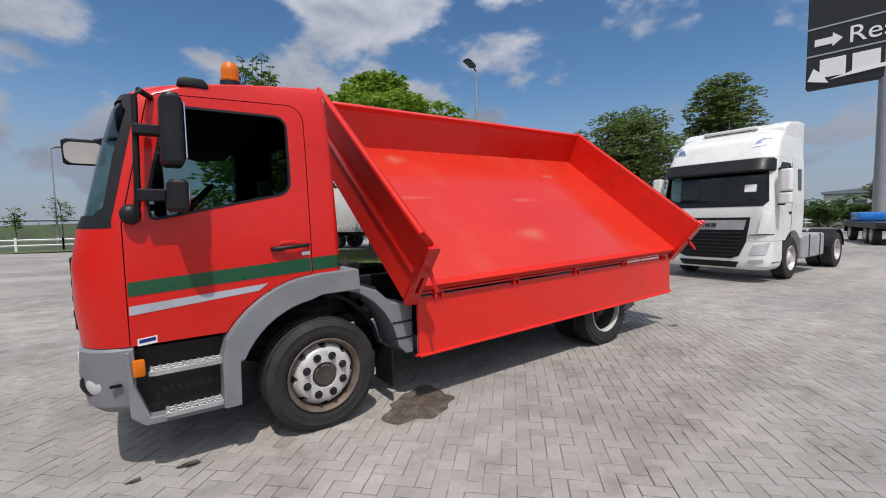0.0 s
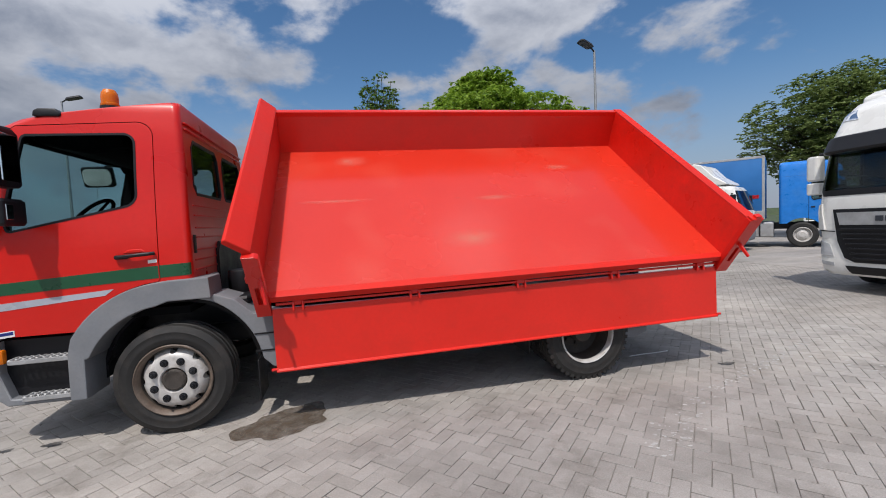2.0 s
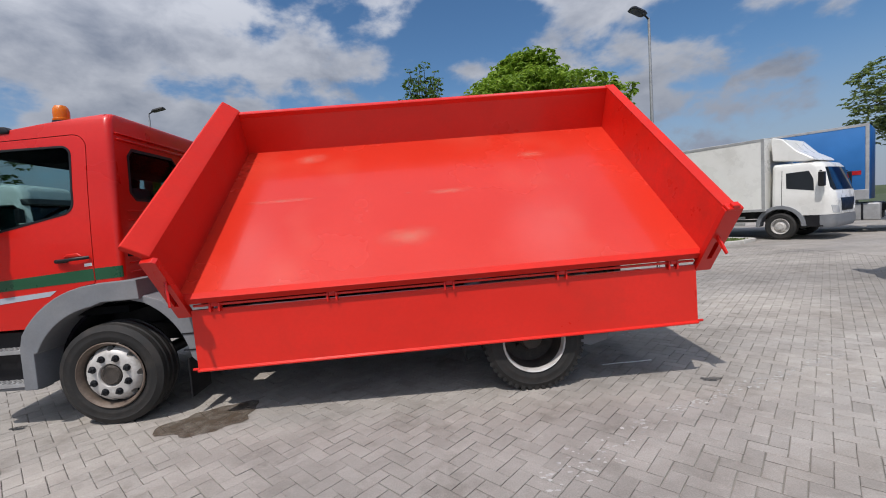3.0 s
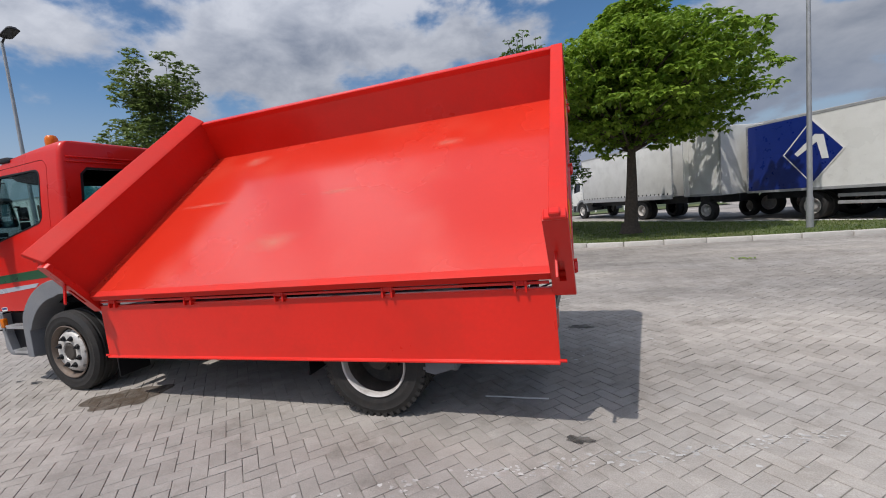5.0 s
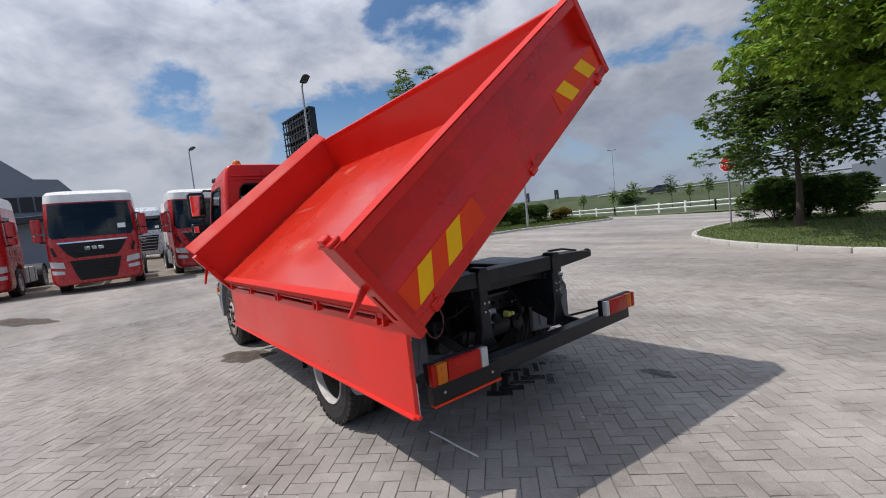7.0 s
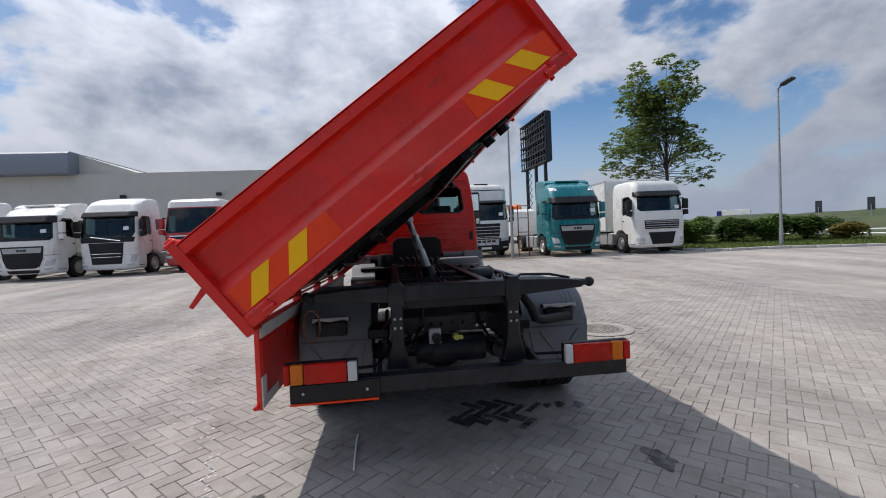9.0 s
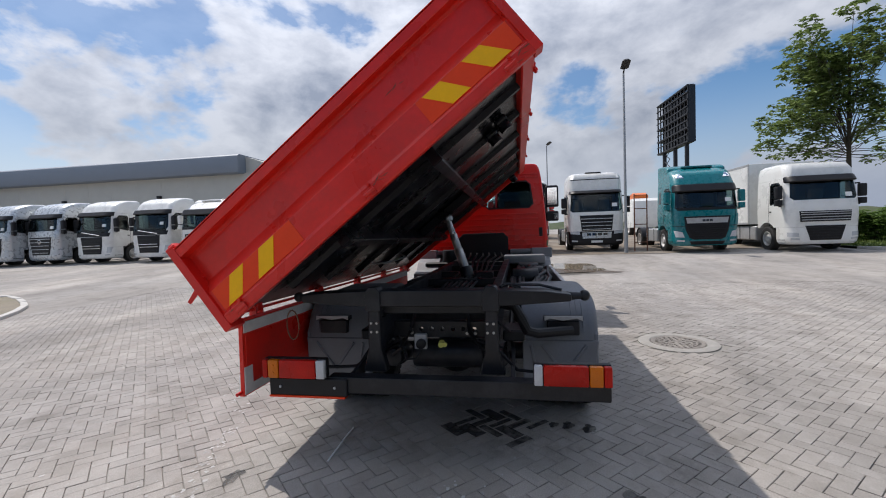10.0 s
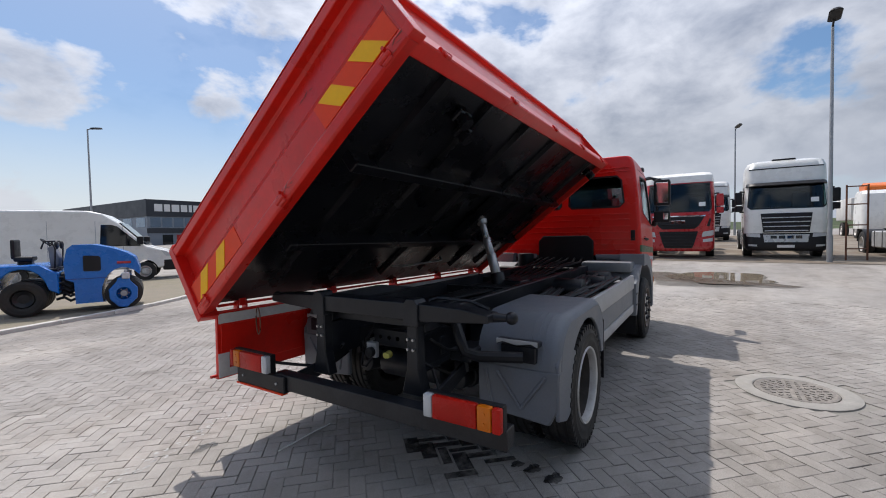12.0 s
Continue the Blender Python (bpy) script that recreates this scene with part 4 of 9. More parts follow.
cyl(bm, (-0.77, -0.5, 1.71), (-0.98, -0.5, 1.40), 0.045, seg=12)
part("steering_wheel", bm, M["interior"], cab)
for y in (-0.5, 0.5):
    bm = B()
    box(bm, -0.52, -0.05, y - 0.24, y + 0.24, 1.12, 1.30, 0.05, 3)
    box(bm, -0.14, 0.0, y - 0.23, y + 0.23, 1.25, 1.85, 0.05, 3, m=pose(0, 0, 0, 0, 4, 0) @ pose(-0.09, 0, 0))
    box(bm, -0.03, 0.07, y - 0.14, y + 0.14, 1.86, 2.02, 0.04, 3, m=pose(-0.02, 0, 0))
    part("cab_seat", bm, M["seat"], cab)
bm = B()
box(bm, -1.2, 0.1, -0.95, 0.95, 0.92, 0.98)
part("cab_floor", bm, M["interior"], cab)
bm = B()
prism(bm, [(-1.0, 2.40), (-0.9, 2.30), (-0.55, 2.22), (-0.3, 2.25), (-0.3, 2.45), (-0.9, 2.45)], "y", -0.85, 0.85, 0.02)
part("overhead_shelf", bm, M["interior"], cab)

# roof beacon, roof mark, front lower parts
bm = B()
cyl(bm, (-0.47, -0.66, 2.585), (-0.47, -0.66, 2.635), 0.075, 0.07, seg=24)
beacon = part("beacon", bm, M["black"], truck, "amber rotating beacon on the cab roof")
bm = B()
lathe(bm, [(0.062, 2.63), (0.066, 2.64), (0.066, 2.655), (0.06, 2.66), (0.062, 2.71), (0.057, 2.745), (0.042, 2.77), (0.0005, 2.778)], "z", (-0.47, -0.66, 0), 24)
part("beacon_dome", bm, M["lens_amber"], beacon, "orange plastic dome")
for s in (-1, 1):
    bm = B()
    prism(bm, [(-0.84, 2.475), (-0.83, 2.52), (-0.80, 2.535), (-0.69, 2.535), (-0.655, 2.50), (-0.66, 2.475)], "y", s * 0.91, s * 0.985, 0.012, 2)
    part("roof_marker", bm, M["black"], truck)
    # main mirror, wide mirror and bracket
    bm = B()
    loft(bm, [(1.93, ring(-0.985, -0.895, 0.105, 0.04, 0.025)), (1.95, ring(-1.0, -0.885, 0.12, 0.05, 0.025)), (2.30, ring(-0.995, -0.885, 0.12, 0.05, 0.025)), (2.335, ring(-0.975, -0.90, 0.10, 0.035, 0.025))], m=pose(0.04, s * 1.235, 0))
    mirror = part("mirror", bm, M["black"], truck, "black mirror housings on a tubular bracket")
    bm = B()
    loft(bm, [(1.665, ring(-0.97, -0.885, 0.10, 0.035, 0.025)), (1.685, ring(-0.985, -0.875, 0.115, 0.045, 0.025)), (1.83, ring(-0.98, -0.875, 0.115, 0.045, 0.025)), (1.85, ring(-0.965, -0.89, 0.10, 0.035, 0.025))], m=pose(0.04, s * 1.235, 0))
    part("wide_mirror", bm, M["black"], mirror)
    bm = B()
    tube(bm, [(-0.98, s * 0.99, 2.37), (-1.04, s * 1.08, 2.385), (-1.065, s * 1.13, 2.33), (-1.07, s * 1.14, 2.1), (-1.08, s * 1.14, 1.75), (-1.09, s * 1.12, 1.66), (-1.10, s * 1.05, 1.62)], 0.018, 8)
    box(bm, -1.085, -0.95, s * 1.12, s * 1.20, 2.11, 2.17, 0.008)
    box(bm, -1.085, -0.94, s * 1.12, s * 1.20, 1.73, 1.80, 0.008)
    part("mirror_bracket", bm, M["black"], mirror)
    for z0, z1 in ((1.95, 2.31), (1.685, 1.83)):
        bm = B()
        box(bm, -0.846, -0.8365, s * 1.235 - 0.09, s * 1.235 + 0.09, z0 + 0.02, z1 - 0.02, 0.003, m=pose(-0.842, s * 1.235, 0, 0, 0, -s * 4) @ pose(0.842, -s * 1.235, 0))
        part("mirror_glass", bm, M["chrome"], mirror)
    # round blind-spot mirror / grip near the door's front
    bm = B()
    ball(bm, (-1.12, s * 1.10, 1.655), 0.055, 1, 0.8, 1.1)
    part("mirror_foot", bm, M["black"], mirror)

# wide mirror on a forward arm at the far front corner
FM = pose(-1.47, 1.14, 2.29, 0, 16, -90) @ Matrix.Diagonal((0.8, 0.8, 0.8, 1))
bm = B()
loft(bm, [(-0.15, ring(-0.06, 0.03, 0.17, 0.05, 0.02)), (-0.13, ring(-0.08, 0.035, 0.20, 0.06, 0.02)), (0.13, ring(-0.08, 0.035, 0.20, 0.06, 0.02)), (0.15, ring(-0.06, 0.03, 0.17, 0.05, 0.02))], m=FM)
tube(bm, [(-1.06, 0.94, 2.38), (-1.22, 1.0, 2.42), (-1.38, 1.12, 2.40)], 0.022, 8)
front_mirror = part("front_mirror", bm, M["black"], truck, "black front mirror on a bent arm")
bm = B()
prism(bm, rounded([(-0.18, -0.125, 0.09), (0.18, -0.125, 0.09), (0.18, 0.125, 0.07), (-0.18, 0.125, 0.07)]), "x", 0.036, 0.044, m=FM)
part("mirror_glass", bm, M["chrome"], front_mirror)
# bumper
lower = B()
loft(lower, [(0.45, ring(-1.33, -1.15, 1.0, 0.17, 0.01, belly=0.05)), (0.50, ring(-1.38, -1.15, 1.035, 0.2, 0.01, belly=0.06)), (0.70, ring(-1.41, -1.15, 1.055, 0.22, 0.01, belly=0.06)),
             (0.84, ring(-1.40, -1.15, 1.055, 0.22, 0.01, belly=0.06)), (0.855, ring(-1.38, -1.15, 1.04, 0.2, 0.01, belly=0.06))])
bumper = part("front_bumper", lower, M["grey"], truck, "grey plastic front bumper")
for s in (-1, 1):
    bm = B()
    lathe(bm, [(0.060, 0.0), (0.060, -0.012), (0.045, -0.022), (0.0005, -0.026)], "x", (0, 0, 0), 24, m=pose(-1.345, s * 0.955, 0.64, 0, 0, -s * 48))
    part("fog_light", bm, M["lens_clear"], bumper, "round clear fog lamp")
    bm = B()
    lathe(bm, [(0.060, -0.004), (0.074, -0.010), (0.088, -0.004), (0.088, 0.02)], "x", (0, 0, 0), 24, m=pose(-1.345, s * 0.955, 0.64, 0, 0, -s * 48) @ Matrix.Diagonal((1, 1.25, 0.9, 1)))
    part("lamp_recess", bm, M["black"], bumper)
    bm = B()
    prism(bm, [(-1.185, 0.46), (-1.165, 0.46), (-1.15, 0.84), (-1.17, 0.84)], "y", s * 0.9, s * 1.052, 0.002)
    part("bumper_gap", bm, M["interior"], bumper)
    bm = B()
    box(bm, -1.28, -1.22, s * 1.045, s * 1.066, 0.63, 0.645, 0.004)
    part("bumper_slot", bm, M["interior"], bumper)
    bm = B()
    box(bm, -1.44, -1.30, s * 0.45, s * 0.80, 0.72, 0.82, 0.02, 2)
    part("headlight", bm, M["lens_clear"], bumper)
bm = B()
prism(bm, [(-0.62, 0.92), (0.62, 0.92), (0.68, 1.40), (-0.68, 1.40)], "x", -1.452, -1.40, 0.01)
for z in (1.0, 1.1, 1.2, 1.3):
    box(bm, -1.46, -1.44, -0.6, 0.6, z, z + 0.05, 0.008)
part("grille", bm, M["black"], truck, "black slatted front grille")

# steps, arches
for s in (-1, 1):
    bm = B()
    prism(bm, [(-1.17, 0.40), (-0.66, 0.40), (-0.66, 0.83), (-1.17, 0.83)], "y", s * 0.72, s * 0.98, 0.006)
    well = part("step_well", bm, M["black"], truck, "black step well below the door")
    for z in (0.66, 0.38):
        bm = B()
        x0 = -1.09 if z > 0.5 else -1.02
        prism(bm, [(x0, s * 1.072), (-0.67, s * 1.072), (-0.67, s * 1.085), (x0 + 0.03, s * 1.085)], "z", z, z + 0.035, 0.004)
        for j in range(4):
            y = 0.935 + j * 0.044
            box(bm, x0 + 0.01, -0.67, s * y, s * (y + 0.017), z + 0.02, z + 0.035, 0.003)
        n = int((-0.67 - x0 - 0.02) / 0.043)
        for i in range(n + 1):
            x = x0 + 0.012 + i * 0.043
            box(bm, x, x + 0.017, s * 0.936, s * 1.08, z + 0.021, z + 0.040, 0.003, m=None)
        part("step", bm, M["alu"], truck, "perforated aluminium cab step")
    bm = B()
    prism(bm, [(-1.17, 0.83), (-1.16, 0.62), (-1.09, 0.40), (-0.60, 0.375), (-0.60, 0.345), (-1.12, 0.35), (-1.19, 0.42), (-1.20, 0.83)], "y", s * 1.06, s * 0.94, 0.008)
    part("step_frame", bm, M["grey"], truck)
    bm = B()
    prism(bm, [(-1.165, 0.67), (-1.165, 0.775), (-1.10, 0.775), (-1.10, 0.67)], "y", s * 1.04, s * 1.085, 0.012, 2)
    part("side_marker", bm, M["lens_amber"], truck, "amber side indicator")
    # arch over the front wheel, cab part
    outer = [(-0.69, 0.36)] + [(-0.685, 0.70)] + arc_pts(0, 0.44, 0.76, 150, 96, 10) + [(0.0, 1.205), (0.30, 1.215)]
    inner = [(0.31, 1.05), (0.0, 1.045)] + arc_pts(0, 0.42, 0.60, 98, 156, 10) + [(-0.575, 0.66), (-0.58, 0.36)]
    bm = B()
    prism(bm, outer + inner, "y", s * 0.80, s * 1.125, 0.012, 2)
    part("wheel_arch", bm, M["grey"], truck, "grey plastic wheel arch trim")
    # arch behind the wheel, on the frame
    o2 = [(0.18, 1.05)] + arc_pts(0, 0.43, 0.66, 62, 8, 9) + [(0.73, 0.44), (0.80, 0.44), (0.80, 0.86), (0.60, 0.90), (0.47, 1.02), (0.32, 1.075)]
    bm = B()
    prism(bm, o2, "y", s * 0.72, s * 1.09, 0.014, 2)
    part("rear_arch", bm, M["grey"], truck, "grey plastic arch and side box")
    for z in (0.58, 0.72):
        bm = B()
        box(bm, 0.60, 0.80, s * 1.088, s * 1.096, z, z + 0.012)
        part("box_line", bm, M["black"], truck)
    bm = B()
    box(bm, 0.60, 0.615, s * 0.74, s * 1.06, 0.16, 0.50, 0.004)
    part("mud_flap", bm, M["black"], truck)
    # inner arch, dark
    bm = B()
    prism(bm, arc_pts(0, 0.43, 0.60, 0, 180, 16) + arc_pts(0, 0.43, 0.57, 180, 0, 16), "y", s * 0.45, s * 0.85)
    part("wheel_well", bm, M["under"], truck)

# frame -------------------------------------------------------------------
for s in (-1, 1):
    bm = B()
    prism(bm, [(s * 0.36, 0.70), (s * 0.43, 0.70), (s * 0.43, 0.71), (s * 0.37, 0.71), (s * 0.37, 0.93), (s * 0.43, 0.93), (s * 0.43, 0.94), (s * 0.36, 0.94)], "x", -1.1, 4.62)
    part("chassis_rail", bm, M["chassis"], truck, "black pressed steel frame rail")
    bm = B()
    box(bm, 0.55, 4.60, s * 0.36, s * 0.44, 0.945, 1.06, 0.006)
    part("subframe_rail", bm, M["chassis"], truck)
for x in (0.6, 1.4, 2.2, 3.0, 3.9, 4.5):
    bm = B()
    if x < 4:
        box(bm, x, x + 0.08, -0.37, 0.37, 0.74, 0.9, 0.006)
    box(bm, x, x + 0.06, -0.40, 0.40, 0.96, 1.03, 0.006)
    part("cross_member", bm, M["chassis"], truck)
bm = B()
cyl(bm, (3.56, -0.8, 0.43), (3.56, 0.8, 0.43), 0.075, seg=16)
ball(bm, (3.56, 0.0, 0.43), 0.21, 1, 1, 0.95)
cyl(bm, (3.5, 0, 0.46), (1.2, 0, 0.62), 0.045, seg=12)
part("rear_axle", bm, M["chassis"], truck)
bm = B()
cyl(bm, (0, -0.85, 0.40), (0, 0.85, 0.40), 0.06, seg=12)
part("front_axle", bm, M["chassis"], truck)
bm = B()
box(bm, -0.9, 0.5, -0.33, 0.33, 0.5, 1.0, 0.06, 2)
box(bm, 0.5, 1.2, -0.2, 0.2, 0.55, 0.85, 0.06, 2)
part("engine", bm, M["chassis"], truck)
for s in (-1, 1):
    bm = B()
    for k in range(4):
        tube(bm, [(2.95, s * 0.5, 0.62 + 0.025 * k), (3.25, s * 0.5, 0.58 + 0.022 * k), (3.56, s * 0.5, 0.56 + 0.02 * k), (3.9, s * 0.5, 0.58 + 0.022 * k), (4.2, s * 0.5, 0.62 + 0.025 * k)], 0.02, 6)
    part("leaf_spring", bm, M["chassis"], truck)

# tipping ram with its base
bm = B()
cyl(bm, (2.62, 0.03, 0.93), (2.60, -0.02, 1.12), 0.075, seg=20, b=0.008)
ram = part("tipping_ram", bm, M["chassis"], truck, "hydraulic tipping cylinder, extended")
a, c = Vector((2.60, -0.01, 1.06)), Vector((2.55, -0.215, 1.677))
for q, (f0, f1, r) in enumerate(((0.0, 0.42, 0.052), (0.40, 0.70, 0.044), (0.68, 0.97, 0.036))):
    bm = B()
    cyl(bm, a.lerp(c, f0), a.lerp(c, f1), r, seg=20, b=0.004)
    part("ram_stage", bm, M["steel"], ram, "grey steel cylinder stage")
bm = B()
cyl(bm, a.lerp(c, 0.95) , a.lerp(c, 1.02), 0.055, 0.06, seg=16)
ball(bm, tuple(c), 0.05)
part("ram_head", bm, M["steel"], ram)
bm = B()
box(bm, 2.42, 2.80, -0.36, 0.36, 0.90, 0.98, 0.01)
box(bm, 2.50, 2.72, 0.10, 0.30, 0.98, 1.06, 0.01)
part("ram_base", bm, M["chassis"], truck)

# rear cross beam with ball ends, posts, bumper bar and lamps
bm = B()
prism(bm, [(-0.93, 1.06), (-0.75, 1.045), (-0.45, 1.03), (0.45, 1.03), (0.75, 1.05), (0.91, 1.062), (0.91, 1.108), (0.75, 1.13), (0.45, 1.14), (-0.45, 1.14), (-0.75, 1.13), (-0.93, 1.115)], "x", 4.54, 4.68, 0.012, 2)
beam = part("tipping_beam", bm, M["chassis"], truck, "black rear tipping cross beam with pivot balls")
for s in (-1, 1):
    bm = B()
    cyl(bm, (4.60, s * 0.89, 1.085), (4.58, s * 0.99, 1.085), 0.03, 0.02, seg=14)
    ball(bm, (4.575, s * 1.0, 1.085), 0.036)
    part("pivot_ball", bm, M["chassis"], beam)
    bm = B()
    prism(bm, [(s * 0.315, 0.58), (s * 0.485, 0.58), (s * 0.445, 0.74), (s * 0.435, 1.05), (s * 0.36, 1.05), (s * 0.355, 0.74)], "x", 4.60, 4.68, 0.008)
    prism(bm, [(s * 0.345, 1.0), (s * 0.455, 1.0), (s * 0.455, 1.13), (s * 0.43, 1.165), (s * 0.37, 1.165), (s * 0.345, 1.13)], "x", 4.585, 4.695, 0.01, 2)
    part("rear_post", bm, M["chassis"], truck)
    for z in (0.86, 0.92):
        for yy in (0.375, 0.415):
            bm = B()
            cyl(bm, (4.68, s * yy, z), (4.695, s * yy, z), 0.009, seg=6)
            part("post_bolt", bm, M["steel"], truck)
bm = B()
box(bm, 4.27, 4.33, -0.38, 0.38, 0.735, 0.86, 0.006)
holes = B()
for q in range(7):
    cyl(holes, (4.1, -0.23 + q * 0.08, 0.80), (4.5, -0.23 + q * 0.08, 0.80), 0.017, seg=10)
part("rear_cross_member", carve(bm, holes), M["chassis"], truck)
bm = B()
box(bm, 4.42, 4.46, -0.175, -0.085, 0.68, 0.79, 0.006)
socket = part("trailer_socket", bm, M["alu"], truck, "trailer socket on a bright bracket")
bm = B()
cyl(bm, (4.46, -0.12, 0.725), (4.50, -0.12, 0.725), 0.036, seg=16, b=0.006)
part("socket_cap", bm, M["black"], socket)
bm = B()
cyl(bm, (4.44, 0.025, 0.722), (4.49, 0.025, 0.722), 0.026, 0.02, seg=12)
cyl(bm, (4.48, 0.055, 0.725), (4.50, 0.055, 0.725), 0.016, seg=8)
part("air_coupling", bm, M["pale_yellow"], truck, "yellow air line coupling")
bm = B()
box(bm, 4.78, 4.88, -0.66, 1.10, 0.50, 0.61, 0.012, 2)
part("rear_bumper", bm, M["chassis"], truck, "black rear underrun bar")


def tail_light(y0, y1, flip):
    bm = B()
    box(bm, 4.86, 4.905, y0, y1, 0.605, 0.735, 0.008, 2)
    t = part("tail_light", bm, M["black"], truck, "rectangular rear lamp cluster")
    w = y1 - y0
    segs = [("lens_clear", 0.0, 0.125), ("lens_red", 0.125, 0.71), ("lens_amber", 0.71, 0.89), ("lens_red", 0.89, 1.0)]
    if flip:
        segs = [("lens_amber", 0.0, 0.02), ("lens_red", 0.0, 0.09), ("lens_amber", 0.09, 0.27), ("lens_red", 0.27, 0.86), ("lens_clear", 0.86, 1.0)][1:]
    for nm, f0, f1 in segs:
        bm = B()
        box(bm, 4.90, 4.94, y0 + w * f0 + 0.002, y0 + w * f1 - 0.002, 0.61, 0.73, 0.008, 2)
        if nm == "lens_amber":
            for zz in (0.645, 0.695):
                cyl(bm, (4.938, y0 + w * (f0 + f1) / 2, zz), (4.944, y0 + w * (f0 + f1) / 2, zz), 0.009, seg=10)
        part("lens", bm, M[nm], t, {"lens_clear": "clear reversing lens", "lens_red": "red lens", "lens_amber": "amber indicator lens"}[nm])


tail_light(-1.085, -0.65, True)
tail_light(0.655, 1.095, False)
bm = B()
box(bm, 4.84, 4.90, -1.06, -0.52, 0.485, 0.60, 0.006)
holder = part("plate_holder", bm, M["black"], truck, "black number plate holder without a plate")
bm = B()
box(bm, 4.86, 4.91, -1.06, -0.53, 0.475, 0.487, 0.003)
part("holder_edge", bm, M["orange_film"], holder)
for yy in (-0.98, -0.6):
    bm = B()
    cyl(bm, (4.90, yy, 0.545), (4.908, yy, 0.545), 0.009, seg=8)
    part("screw", bm, M["alu"], holder)

# brake cylinders, hoses, brackets and wiring at the rear of the frame
for s in (-1, 1):
    bm = B()
    cyl(bm, (3.86, s * 0.42, 0.50), (4.06, s * 0.42, 0.52), 0.085, seg=20, b=0.012)
    cyl(bm, (4.06, s * 0.42, 0.52), (4.20, s * 0.42, 0.535), 0.07, seg=20, b=0.012)
    part("brake_cylinder", bm, M["chassis"], truck)
    bm = B()
    prism(bm, [(4.30, 0.70), (4.62, 0.62), (4.80, 0.60), (4.80, 0.52), (4.60, 0.52), (4.28, 0.62)], "y", s * 0.52, s * 0.545, 0.004)
    part("bumper_bracket", bm, M["chassis"], truck)
    bm = B()
    tube(bm, [(4.56, s * 0.30, 0.78), (4.50, s * 0.42, 0.70), (4.62, s * 0.56, 0.60), (4.74, s * 0.66, 0.63), (4.84, s * 0.74, 0.66)], 0.011, 6)
    tube(bm, [(4.2, s * 0.42, 0.56), (4.35, s * 0.30, 0.66), (4.40, s * 0.22, 0.80), (4.3, s * 0.2, 0.92)], 0.013, 6)
    tube(bm, [(4.05, s * 0.46, 0.60), (4.2, s * 0.52, 0.75), (4.45, s * 0.50, 0.82), (4.55, s * 0.44, 0.90)], 0.010, 6)
    part("hose", bm, M["black"], truck)
    bm = B()
    box(bm, 4.10, 4.36, s * 0.46, s * 0.62, 0.72, 0.80, 0.012)
    part("shackle_bracket", bm, M["chassis"], truck)
bm = B()
cyl(bm, (4.12, -0.26, 0.56), (4.12, 0.30, 0.56), 0.11, seg=20, b=0.02)
part("air_vessel", bm, M["chassis"], truck)
bm = B()
tube(bm, [(4.58, 0.46, 1.145), (4.54, 0.50, 1.16), (4.52, 0.72, 1.15), (4.56, 0.86, 1.12)], 0.010, 6)
part("grab_bar", bm, M["chassis"], beam)
for yy in (0.20, 0.26, -0.22):
    bm = B()
    cyl(bm, (4.33, yy, 0.775), (4.36, yy, 0.775), 0.012, seg=8)
    part("line_fitting", bm, M["steel"], truck)
bm = B()
tube(bm, [(4.45, -0.12, 0.69), (4.48, -0.16, 0.62), (4.44, -0.24, 0.60), (4.36, -0.30, 0.68), (4.33, -0.33, 0.76)], 0.009, 6)
part("socket_cable", bm, M["black"], truck)
for yy, zz in ((-0.30, 0.985), (0.10, 0.99), (0.28, 0.985)):
    bm = B()
    box(bm, 3.95, 4.10, yy - 0.03, yy + 0.03, zz, zz + 0.05, 0.008)
    part("valve_block", bm, M["steel" if yy > 0.2 else "chassis"], truck)

